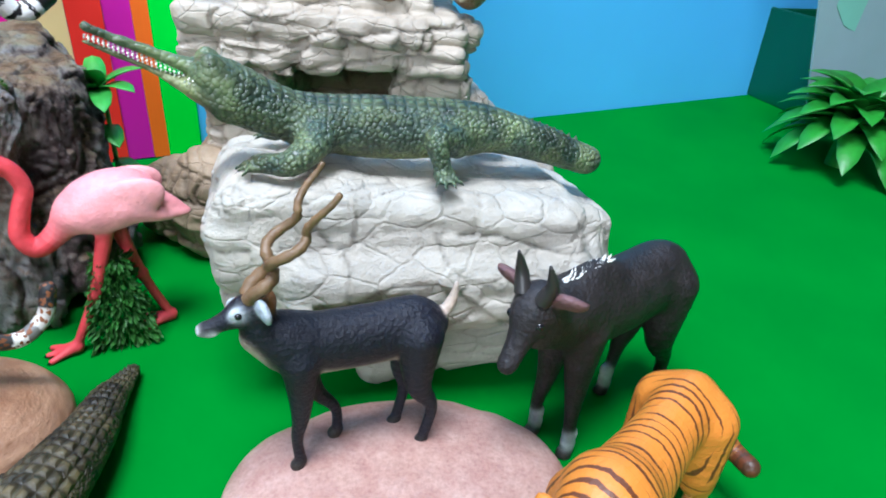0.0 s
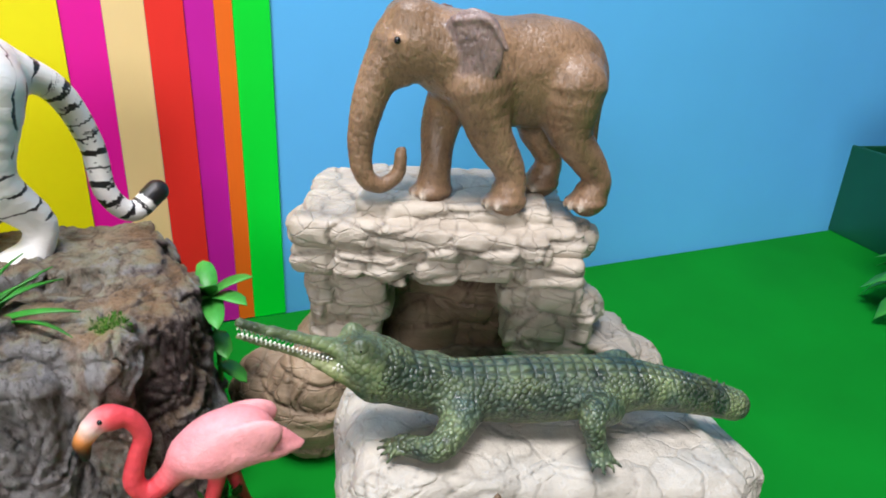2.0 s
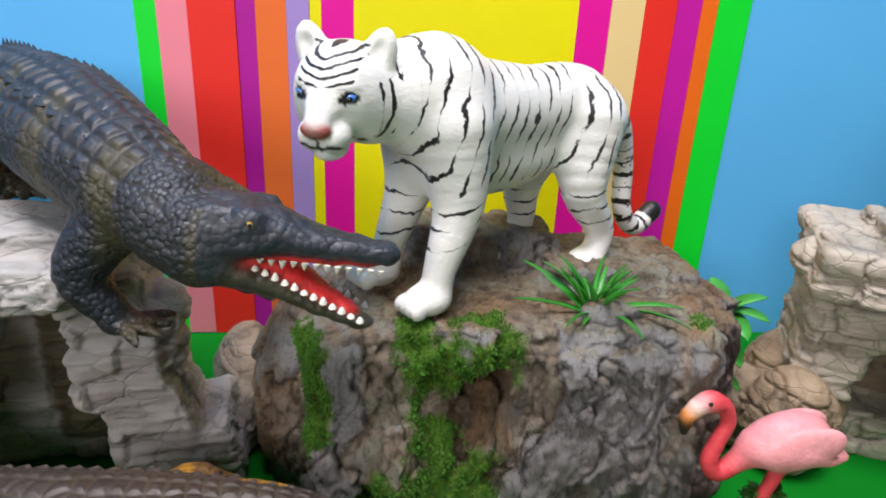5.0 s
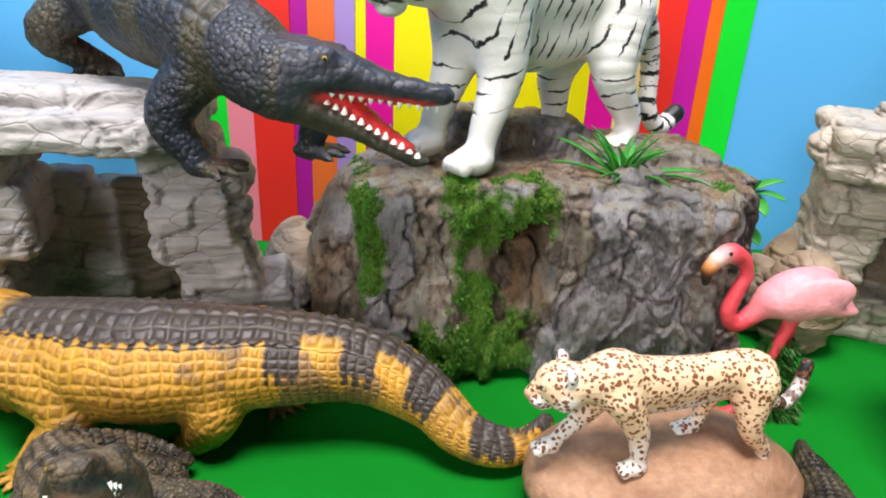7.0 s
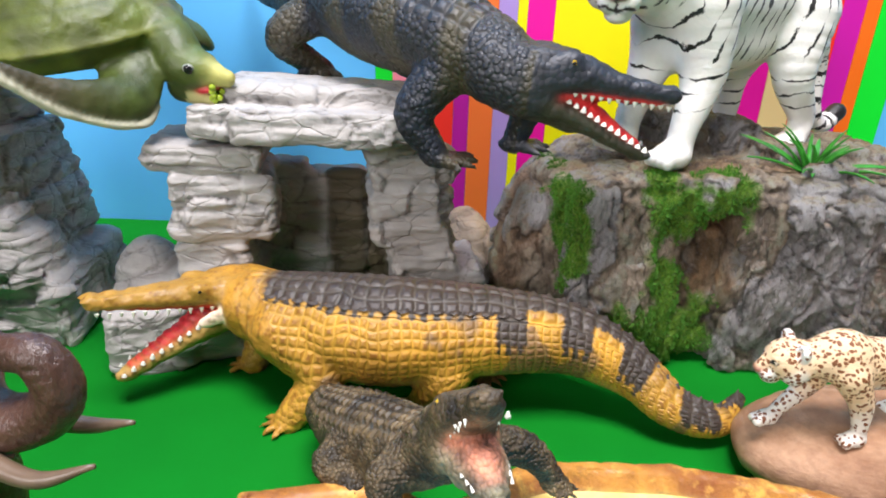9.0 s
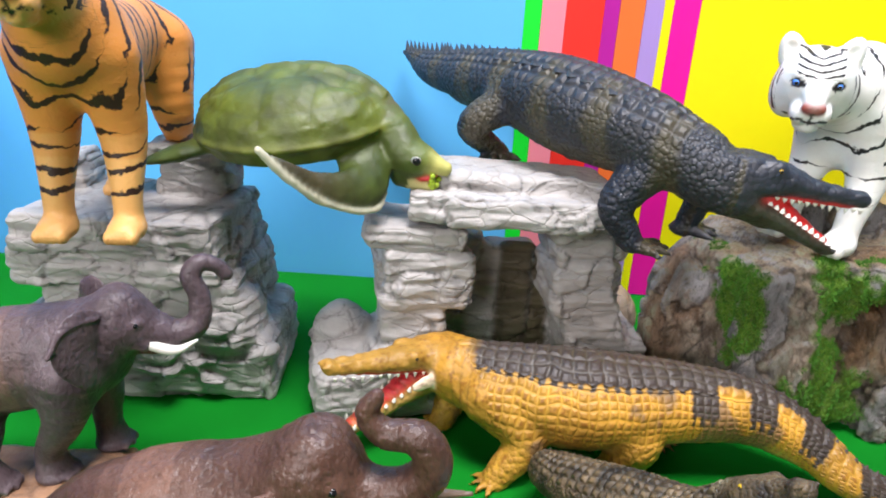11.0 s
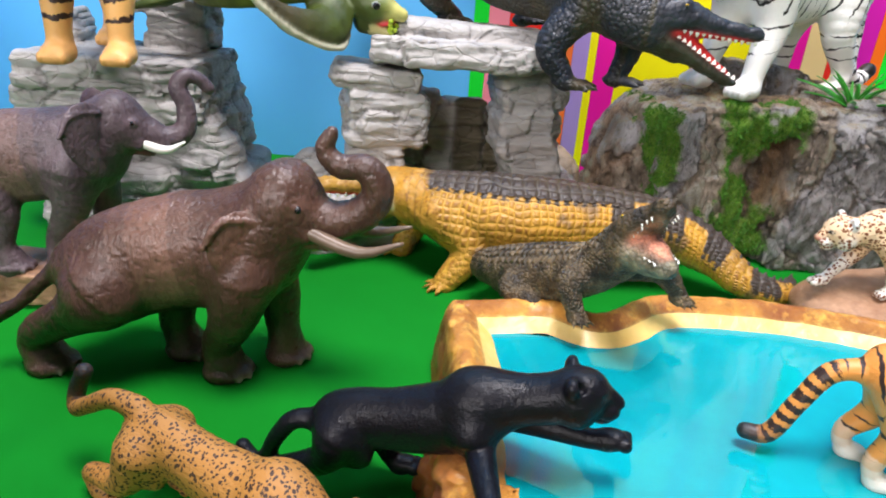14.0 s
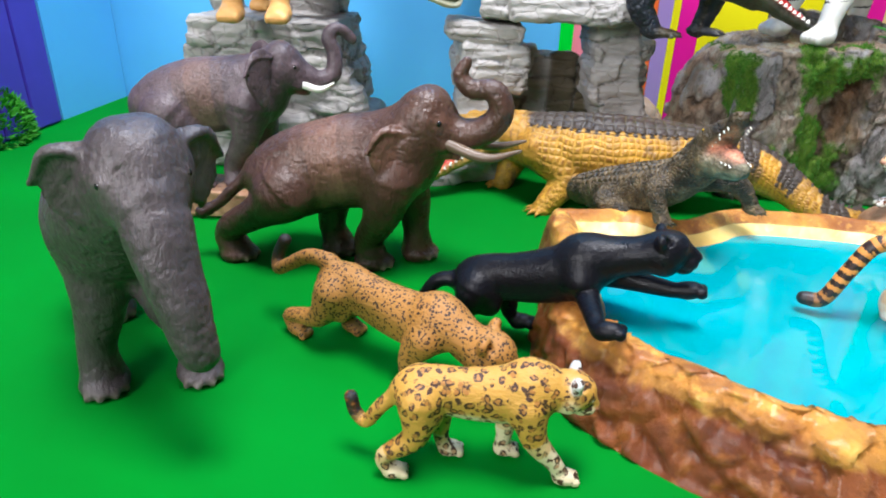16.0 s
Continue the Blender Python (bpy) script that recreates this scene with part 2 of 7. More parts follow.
class Nodes:
    """Short words for the node kinds that the materials use."""

    def __init__(self, name, rough=0.5, coat=0.0, spec=0.5):
        self.m, self.n, self.l, self.p = material(name)
        self.p.inputs["Roughness"].default_value = rough
        self.p.inputs["Coat Weight"].default_value = coat
        self.p.inputs["Coat Roughness"].default_value = 0.2
        self.p.inputs["Specular IOR Level"].default_value = spec
        self.tc = self.n.new("ShaderNodeTexCoord")

    def put(self, socket, value):
        if isinstance(value, bpy.types.NodeSocket):
            self.l.new(value, socket)
        elif isinstance(value, tuple) and len(value) == 3 and len(socket.default_value) == 4:
            socket.default_value = (*value, 1)
        else:
            socket.default_value = value

    def obj(self, scale=(1, 1, 1)):
        mp = self.n.new("ShaderNodeMapping")
        self.l.new(self.tc.outputs["Object"], mp.inputs["Vector"])
        mp.inputs["Scale"].default_value = scale
        return mp.outputs["Vector"]

    def attr(self, name, out="Color"):
        a = self.n.new("ShaderNodeAttribute")
        a.attribute_name = name
        return a.outputs[out]

    def noise(self, scale, vec=None, detail=4.0, rough=0.6, distortion=0.0, out="Fac"):
        t = self.n.new("ShaderNodeTexNoise")
        t.inputs["Scale"].default_value, t.inputs["Detail"].default_value = scale, detail
        t.inputs["Roughness"].default_value, t.inputs["Distortion"].default_value = rough, distortion
        self.l.new(vec or self.tc.outputs["Object"], t.inputs["Vector"])
        return t.outputs[out]

    def cells(self, scale, vec=None, feature="F1", out="Distance", rand=1.0):
        t = self.n.new("ShaderNodeTexVoronoi")
        t.feature = feature
        t.inputs["Scale"].default_value, t.inputs["Randomness"].default_value = scale, rand
        self.l.new(vec or self.tc.outputs["Object"], t.inputs["Vector"])
        return t.outputs[out]

    def math(self, op, a, b=0.0, c=0.0):
        t = self.n.new("ShaderNodeMath")
        t.operation = op
        for s, v in zip(t.inputs, (a, b, c)):
            self.put(s, v)
        return t.outputs[0]

    def ramp(self, value, a, b, lo=0.0, hi=1.0):
        t = self.n.new("ShaderNodeMapRange")
        for s, v in zip(t.inputs, (value, a, b, lo, hi)):
            self.put(s, v)
        return t.outputs[0]

    def mix(self, fac, a, b, mode="MIX"):
        t = self.n.new("ShaderNodeMix")
        t.data_type, t.blend_type = "RGBA", mode
        self.put(t.inputs[0], fac)
        self.put(t.inputs[6], a)
        self.put(t.inputs[7], b)
        return t.outputs[2]

    def bump(self, height, dist, strength=1.0, after=None):
        t = self.n.new("ShaderNodeBump")
        t.inputs["Distance"].default_value, t.inputs["Strength"].default_value = dist, strength
        self.l.new(height, t.inputs["Height"])
        if after is not None:
            self.l.new(after, t.inputs["Normal"])
        return t.outputs[0]

    def done(self, colour=None, normal=None, rough=None):
        if colour is not None:
            self.put(self.p.inputs["Base Color"], colour)
        if normal is not None:
            self.l.new(normal, self.p.inputs["Normal"])
        if rough is not None:
            self.put(self.p.inputs["Roughness"], rough)
        return self.m


def plain(name, col, rough=0.5, vary=0.12, scale=40.0, bump=0.0, bscale=300.0, coat=0.0, spec=0.5):
    s = Nodes(name, rough, coat, spec)
    c = s.mix(s.ramp(s.noise(scale), 0.3, 0.7), tuple(v * (1 - vary) for v in col), tuple(min(1, v * (1 + vary)) for v in col))
    return s.done(c, s.bump(s.noise(bscale), bump) if bump else None)


def painted(name, rough=0.45, grain=700.0, relief=0.0004, vary=0.25, vscale=90.0, coat=0.0, wrinkle=0.0, scales=0.0, scale_size=330.0, spec=0.5):
    """Figure paint: the colours of the parts, with brushed unevenness and a fine moulded relief."""
    s = Nodes(name, rough, coat, spec)
    base = s.attr("paint")
    k = s.ramp(s.noise(vscale, detail=3.0), 0.25, 0.75, 1 - vary, 1 + vary * 0.6)
    c = s.mix(1.0, base, s.n.new("ShaderNodeCombineColor").outputs[0], "MULTIPLY")
    comb = c.node.inputs[7].links[0].from_node
    for q in range(3):
        s.l.new(k, comb.inputs[q])
    nrm = s.bump(s.noise(grain), relief, 0.7)
    if wrinkle:
        warp = s.n.new("ShaderNodeVectorMath")
        warp.operation = "MULTIPLY_ADD"
        s.l.new(s.noise(120.0, detail=3.0, out="Color"), warp.inputs[0])
        warp.inputs[1].default_value = (0.003, 0.003, 0.003)
        s.l.new(s.obj((1.0, 1.0, 0.4)), warp.inputs[2])
        w = s.noise(700.0, warp.outputs[0], 3.0, 0.6)
        nrm = s.bump(w, wrinkle, 0.7, nrm)
        # Relief shading in the colour: wrinkle hollows darker, ridges paler.
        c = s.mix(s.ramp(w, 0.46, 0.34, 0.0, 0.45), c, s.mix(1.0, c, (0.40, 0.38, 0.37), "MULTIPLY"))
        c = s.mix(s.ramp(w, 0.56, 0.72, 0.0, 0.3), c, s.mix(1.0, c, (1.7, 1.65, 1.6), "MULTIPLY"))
    if scales:
        e = s.cells(scale_size, None, "DISTANCE_TO_EDGE")
        f = s.ramp(e, 0.02, 0.18)
        nrm = s.bump(f, scales, 0.8, nrm)
        c = s.mix(s.ramp(e, 0.0, 0.10, 0.45, 0.0), c, (0.02, 0.018, 0.012))
    return s.done(c, nrm, s.ramp(s.noise(150.0), 0.3, 0.7, rough - 0.08, rough + 0.1))


def scaly(name, rough=0.45, cell=(0.55, 0.33), relief=0.0006, edge_col=None, edge_mix=0.5, spot=None, vary=0.3, fine=330.0, tip=None, small_side=1.0):
    """Rows of scutes that follow the body, small scales elsewhere."""
    s = Nodes(name, rough)
    base = s.attr("paint")
    sep = s.n.new("ShaderNodeSeparateXYZ")
    s.l.new(s.attr("skin", "Vector"), sep.inputs[0])
    flank = s.ramp(s.math("ABSOLUTE", sep.outputs[1]), 0.74, 0.76, 1.0, small_side)
    u = s.math("DIVIDE", sep.outputs[0], s.math("MULTIPLY", flank, cell[0]))
    v = s.math("ADD", s.math("DIVIDE", sep.outputs[1], s.math("MULTIPLY", flank, cell[1])), 0.5)
    eu = s.math("SUBTRACT", 0.5, s.math("ABSOLUTE", s.math("SUBTRACT", s.math("FRACT", u), 0.5)))
    ev = s.math("SUBTRACT", 0.5, s.math("ABSOLUTE", s.math("SUBTRACT", s.math("FRACT", v), 0.5)))
    grid_ = s.math("MINIMUM", eu, ev)
    small0 = s.math("SUBTRACT", 0.50, s.math("MULTIPLY", s.cells(fine), 0.62))
    on = s.ramp(sep.outputs[2], 0.3, 0.7)
    bare = s.ramp(sep.outputs[2], -0.3, -0.8, 0.0, 0.6)
    small = s.math("ADD", s.math("MULTIPLY", small0, s.math("SUBTRACT", 1.0, bare)), s.math("MULTIPLY", bare, 0.3))
    e = s.math("ADD", s.math("MULTIPLY", grid_, on), s.math("MULTIPLY", small, s.math("SUBTRACT", 1.0, on)))
    k = s.ramp(s.noise(80.0, detail=6.0), 0.25, 0.75, 1 - vary, 1 + vary * 0.6)
    comb = s.n.new("ShaderNodeCombineColor")
    for q in range(3):
        s.l.new(k, comb.inputs[q])
    c = s.mix(1.0, base, comb.outputs[0], "MULTIPLY")
    if spot:
        heart = s.math("MULTIPLY", s.ramp(e, 0.22, 0.34), s.ramp(s.noise(170.0, detail=2.0), 0.48, 0.58))
        c = s.mix(s.math("MULTIPLY", heart, 0.75), c, s.mix(1.0, c, spot, "MULTIPLY"))
    if tip:
        c = s.mix(s.math("MULTIPLY", s.ramp(e, 0.22, 0.42), 0.6), c, s.mix(1.0, c, tip, "MULTIPLY"))
    if edge_col:
        c = s.mix(s.ramp(e, 0.03, 0.15, edge_mix, 0.0), c, s.mix(1.0, c, edge_col, "MULTIPLY"))
    groove = s.ramp(e, 0.0, 0.34)
    groove.node.interpolation_type = "SMOOTHSTEP"
    nrm = s.bump(groove, relief, 0.7)
    nrm = s.bump(s.noise(900.0), 0.0001, 0.5, nrm)
    return s.done(c, nrm, s.ramp(s.noise(150.0), 0.3, 0.7, rough - 0.08, rough + 0.1))


def striped(name, dark, freq, width=0.2, rough=0.45, waver=1.5, length=3.2):
    """Painted stripes that count along the attribute: tapered, wavering strokes; whole rings where the mask is 2."""
    s = Nodes(name, rough)
    base = s.attr("paint")
    a = s.attr("along", "Fac")
    mask = s.attr("mask", "Fac")
    wob = s.math("SUBTRACT", s.noise(60.0, detail=1.5), 0.5)
    fine = s.math("SUBTRACT", s.noise(330.0, detail=2.0), 0.5)
    ph = s.math("ADD", s.math("MULTIPLY", a, freq), s.math("ADD", s.math("MULTIPLY", wob, waver), s.math("MULTIPLY", fine, 0.42)))
    die = s.n.new("ShaderNodeTexWhiteNoise")
    die.noise_dimensions = "1D"
    s.l.new(s.math("FLOOR", ph), die.inputs["W"])
    run = s.math("FRACT", s.math("ADD", s.math("DIVIDE", s.attr("across", "Fac"), length), s.math("MULTIPLY", die.outputs["Value"], 7.0)))
    off = s.math("SUBTRACT", s.math("MULTIPLY", run, 2.0), 1.0)
    taper = s.math("SUBTRACT", 1.1, s.math("MULTIPLY", s.math("MULTIPLY", off, off), 1.5))
    full = s.ramp(mask, 1.4, 1.7)
    taper = s.math("MAXIMUM", s.math("MINIMUM", taper, 1.0), full)
    tri = s.math("ABSOLUTE", s.math("SUBTRACT", s.math("FRACT", ph), 0.5))
    w = s.math("MULTIPLY", s.math("MULTIPLY", taper, width), s.math("MINIMUM", mask, 1.6))
    w = s.math("SUBTRACT", w, s.ramp(mask, 0.0, 0.25, 0.1, 0.0))
    k = s.ramp(s.math("SUBTRACT", w, tri), -0.02, 0.03)
    shade = s.mix(s.ramp(s.noise(120.0), 0.3, 0.7, 0.0, 0.22), base, s.mix(1.0, base, (0.62, 0.58, 0.54), "MULTIPLY"))
    c = s.mix(k, shade, dark)
    fur = s.noise(700.0, s.obj((0.4, 1.0, 1.0)))
    return s.done(c, s.bump(fur, 0.0006, 0.6))


def spotted(name, dark, size, ring=False, rough=0.6, heart=None, big=0.42):
    """Painted spots, or rosettes with a darker heart."""
    s = Nodes(name, rough)
    base = s.attr("paint")
    warp = s.noise(260.0, out="Color", detail=2.0)
    v = s.n.new("ShaderNodeVectorMath")
    v.operation = "MULTIPLY_ADD"
    s.l.new(warp, v.inputs[0])
    v.inputs[1].default_value = (0.0035, 0.0035, 0.0035)
    s.l.new(s.tc.outputs["Object"], v.inputs[2])
    d = s.cells(size, v.outputs[0], rand=0.8)
    if ring:
        broken = s.ramp(s.noise(420.0, detail=2.0), 0.38, 0.5)
        k = s.math("MULTIPLY", s.math("MULTIPLY", s.ramp(d, 0.22, 0.28), s.ramp(d, 0.50, 0.43)), broken)
        c = s.mix(s.math("MULTIPLY", s.ramp(d, 0.34, 0.24), 0.7), base, heart or dark)
        c = s.mix(k, c, dark)
    else:
        k = s.ramp(d, big, big - 0.09)
        c = s.mix(k, base, dark)
    fur = s.noise(800.0, s.obj((0.5, 1.0, 1.0)))
    return s.done(c, s.bump(fur, 0.0007, 0.7))


def stone(name, a, b, rough=0.8, scale=30.0, dark=None, streak=(1, 1, 1), relief=0.0012, crackle=0.0):
    """Cast and painted rock: two tones, joints darkened with washed colour and crevice shade (from the paint), grit."""
    s = Nodes(name, rough, spec=0.3)
    base = s.attr("paint")
    n1 = s.ramp(s.noise(scale, s.obj(streak), 8.0, 0.65), 0.3, 0.7)
    c = s.mix(n1, a, b)
    c = s.mix(s.ramp(s.noise(scale * 7, detail=3.0), 0.42, 0.75, 0.0, 0.45), c, dark or tuple(v * 0.5 for v in a))
    c = s.mix(1.0, c, base, "MULTIPLY")
    nrm = s.bump(s.noise(scale * 4, s.obj(streak), 8.0, 0.7), relief, 0.8)
    nrm = s.bump(s.noise(900.0), relief * 0.25, 0.6, nrm)
    if crackle:                                                       # thin splits between flat facets
        warp = s.n.new("ShaderNodeVectorMath")
        warp.operation = "MULTIPLY_ADD"
        s.l.new(s.noise(70.0, detail=4.0, out="Color"), warp.inputs[0])
        warp.inputs[1].default_value = (0.008, 0.008, 0.008)
        s.l.new(s.obj((1.0, 1.0, 1.9)), warp.inputs[2])
        e = s.cells(crackle, warp.outputs[0], "DISTANCE_TO_EDGE")
        tilt = s.cells(crackle, warp.outputs[0], "F1", "Color")
        nrm = s.bump(s.ramp(e, 0.0, 0.06), 0.0005, 0.7, nrm)
        nrm = s.bump(tilt, 0.0016, 0.7, nrm)
        c = s.mix(s.math("MULTIPLY", s.ramp(e, 0.0, 0.03, 0.22, 0.0), s.ramp(s.noise(40.0), 0.42, 0.58)), c, s.mix(1.0, c, (0.38, 0.33, 0.28), "MULTIPLY"))
    return s.done(c, nrm)

# ---- the room and the table ----
GREEN = plain("green_felt", (0.002, 0.180, 0.012), 0.85, 0.12, 9.0, 0.00012, 2500.0, spec=0.08)
BLUE = plain("blue_paper", (0.11, 0.46, 0.86), 0.6, 0.05, 5.0, 0.0001, 900.0, spec=0.3)
PLASTER = plain("grey_plaster", (0.40, 0.36, 0.34), 0.8, 0.08, 8.0, 0.0004, 200.0)
WHITE = plain("grey_wall_paint", (0.26, 0.255, 0.25), 0.85, 0.05, 6.0)
CARPET = plain("brown_carpet", (0.22, 0.17, 0.13), 0.95, 0.2, 60.0)

tagged(part("tabletop", block(-1.35, 0.95, -0.95, -0.002, -0.03, 0.0), GREEN, None), "table top covered in bright green felt", "table cover", kind="structure").matrix_world = WALL
tagged(part("wall_back", block(-1.75, 0.425, 0.0, 0.08, -0.75, 1.75), BLUE, None), "flat backdrop covered in sky blue paper", "wall", kind="structure").matrix_world = WALL
tagged(part("wall_side", block(-1.03, -0.966, -0.0995, -0.001, -0.75, 1.75), BLUE, None), "blue paper side panel at the corner of the backdrop", "wall", kind="structure").matrix_world = WALL
tagged(part("wall_alcove", block(0.428, 1.75, 0.10, 0.18, -0.75, 1.75), PLASTER, None), "grey plaster wall beside the blue backdrop", "wall", kind="structure").matrix_world = WALL
tagged(part("wall_left", block(-1.83, -1.75, -2.6, 0.08, -0.75, 1.75), WHITE, None), "plain grey room wall", "wall", kind="structure").matrix_world = WALL
tagged(part("wall_right", block(1.75, 1.83, -2.6, 0.18, -0.75, 1.75), WHITE, None), "plain grey room wall", "wall", kind="structure").matrix_world = WALL
tagged(part("wall_front", block(-1.83, 1.83, -2.68, -2.6, -0.75, 1.75), WHITE, None), "plain grey room wall", "wall", kind="structure").matrix_world = WALL
tagged(part("floor", block(-1.83, 1.83, -2.68, 0.18, -0.80, -0.75), CARPET, None), "brown carpeted floor under the table", "floor", kind="structure").matrix_world = WALL
tagged(part("ceiling", block(-1.83, 1.83, -2.68, 0.18, 1.75, 1.80), WHITE, None), "plain grey ceiling", "ceiling", kind="structure").matrix_world = WALL

# ---- the striped paper poster on the wall ----
poster = thing("striped_poster", WALL, "paper strips in bright mixed colours on the blue backdrop", "poster")
LIME, PINK, RED, PURPLE = (0.0, 0.72, 0.03), (0.85, 0.25, 0.32), (0.80, 0.028, 0.018), (0.42, 0.008, 0.30)
ORANGE, LILAC, YELLOW, MAGENTA = (0.80, 0.16, 0.03), (0.36, 0.25, 0.60), (0.80, 0.74, 0.0), (0.75, 0.004, 0.32)
CREAM, VIOLET, TANGER = (0.80, 0.60, 0.28), (0.55, 0.008, 0.35), (0.85, 0.15, 0.008)
edges = (-0.5381, -0.5264, -0.5098, -0.4840, -0.4734, -0.4565, -0.4439, -0.4373, -0.4194, -0.2916, -0.2724, -0.2526, -0.2337, -0.2186, -0.2091, -0.1892)
tints = (LIME, PINK, RED, PURPLE, ORANGE, LILAC, YELLOW, MAGENTA, YELLOW, MAGENTA, CREAM, RED, VIOLET, TANGER, LIME)
for i, tint in enumerate(tints):
    lift = 0.0012 + 0.0005 * (i % 3)
    part("strip", block(edges[i], edges[i + 1] - 0.0002, -lift, -0.0002, 0.0005, 0.46), plain("paper_strip", tint, 0.55, 0.04, 12.0, 0.0001, 900.0, spec=0.3), poster)


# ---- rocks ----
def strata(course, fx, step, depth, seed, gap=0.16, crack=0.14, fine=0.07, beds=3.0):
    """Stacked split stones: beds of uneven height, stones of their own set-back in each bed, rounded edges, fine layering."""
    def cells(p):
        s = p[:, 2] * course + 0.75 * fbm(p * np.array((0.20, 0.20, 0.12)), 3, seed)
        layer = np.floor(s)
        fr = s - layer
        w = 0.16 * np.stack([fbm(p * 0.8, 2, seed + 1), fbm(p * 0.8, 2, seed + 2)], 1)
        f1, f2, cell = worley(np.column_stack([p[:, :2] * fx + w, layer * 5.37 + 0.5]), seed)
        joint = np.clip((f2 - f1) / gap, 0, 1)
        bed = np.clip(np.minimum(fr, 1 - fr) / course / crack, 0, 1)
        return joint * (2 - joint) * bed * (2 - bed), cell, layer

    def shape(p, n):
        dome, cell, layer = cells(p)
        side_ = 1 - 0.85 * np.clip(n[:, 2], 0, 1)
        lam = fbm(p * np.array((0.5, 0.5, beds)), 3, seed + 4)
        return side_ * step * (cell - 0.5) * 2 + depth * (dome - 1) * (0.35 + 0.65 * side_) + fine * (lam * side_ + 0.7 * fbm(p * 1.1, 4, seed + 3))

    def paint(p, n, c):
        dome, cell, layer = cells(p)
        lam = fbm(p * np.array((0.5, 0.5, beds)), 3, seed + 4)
        # Recessed joints painted darker: washed colour and crevice shade together.
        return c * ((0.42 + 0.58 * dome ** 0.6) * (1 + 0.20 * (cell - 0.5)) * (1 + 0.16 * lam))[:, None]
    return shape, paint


CREAM_ROCK = stone("cream_resin_rock", (0.40, 0.345, 0.275), (0.60, 0.54, 0.45), 0.5, 14.0, (0.24, 0.19, 0.14), (1, 1, 2.6), 0.0014, 85.0)
GREY_ROCK = stone("grey_resin_rock", (0.36, 0.345, 0.33), (0.52, 0.50, 0.48), 0.6, 14.0, (0.28, 0.27, 0.26), (1, 1, 3.4), 0.0014, 60.0)

# cave rock that carries the brown elephant
roof = Body(0.10)
roof.box((-0.5, -1.0, 11.25), (5.9, 3.9, 0.62), (0, 1, 2), 0.4, 0.12)
roof.box((-0.3, -3.9, 11.15), (4.4, 1.5, 0.62), (0, 1, -3), 0.4, 0.12)
roof.box((-0.4, -1.3, 10.00), (6.0, 3.7, 0.64), (0, 0, -2), 0.4, 0.12)
roof.box((-1.0, -3.6, 9.95), (3.9, 1.5, 0.58), (0, 0, 4), 0.4, 0.12)
roof.box((0.1, -1.4, 12.1), (4.0, 3.0, 0.42), (0, 1, 1), 0.3, 0.12)
roof.ball((-6.2, -2.2, 10.6), (1.0, 1.2, 0.9), k=0.12)
roof.ball((5.4, -2.6, 10.7), (1.2, 1.2, 1.0), k=0.12)
roof.ball((-2.4, -4.6, 9.8), (1.1, 0.8, 0.75), k=0.12)
roof.ball((2.6, -4.4, 10.0), (1.5, 0.8, 0.6), k=0.12)
STONE_BROWN = (0.62, 0.52, 0.42)
b = Body(0.10)
b.box((-4.3, -0.8, 8.2), (1.7, 3.0, 1.7), (0, -3, 0), 0.5, 0.25)
b.box((-4.6, -0.6, 5.4), (1.5, 2.8, 1.6), (0, 4, 0), 0.5, 0.25)
b.box((4.2, -0.8, 8.6), (1.8, 3.0, 1.3), (0, 3, 0), 0.5, 0.25)
b.box((4.8, -0.7, 6.2), (2.0, 3.0, 1.5), (0, 8, 0), 0.5, 0.25)
b.ball((6.0, -1.8, 7.3), (1.1, 1.3, 0.9), k=0.2)
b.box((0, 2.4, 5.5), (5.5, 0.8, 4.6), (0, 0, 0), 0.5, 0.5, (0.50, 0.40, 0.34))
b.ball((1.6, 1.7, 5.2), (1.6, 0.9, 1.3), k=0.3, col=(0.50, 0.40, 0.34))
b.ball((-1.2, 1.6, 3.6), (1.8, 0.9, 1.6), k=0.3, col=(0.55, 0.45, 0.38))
b.ball((6.7, 0.0, 6.2), (1.25, 1.9, 0.95), k=0.25)
b.box((7.2, 0.0, 4.2), (2.2, 2.4, 0.9), (0, 10, 0), 0.5, 0.3)
b.ball((9.0, -0.2, 2.4), (2.5, 2.4, 2.2), k=0.4)
b.ball((-5.9, 0.4, 2.6), (2.0, 2.6, 2.4), k=0.5, col=STONE_BROWN)
b.ball((-6.0, -4.2, 2.6), (2.2, 1.9, 2.9), k=0.25, col=STONE_BROWN)
b.ball((-8.2, -2.4, 1.9), (2.0, 2.0, 2.3), k=0.25, col=STONE_BROWN)
b.ball((-4.6, -2.2, 3.0), (1.5, 1.5, 1.9), k=0.25, col=STONE_BROWN)
b.box((0, 0.8, 1.2), (7.0, 2.6, 1.2), (0, 0, 0), 0.5, 0.6)
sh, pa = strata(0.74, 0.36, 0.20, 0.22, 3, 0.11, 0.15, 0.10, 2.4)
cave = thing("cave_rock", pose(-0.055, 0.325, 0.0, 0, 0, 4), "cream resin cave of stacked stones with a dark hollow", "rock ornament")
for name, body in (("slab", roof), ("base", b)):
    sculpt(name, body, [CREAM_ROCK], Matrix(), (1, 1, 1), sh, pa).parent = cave

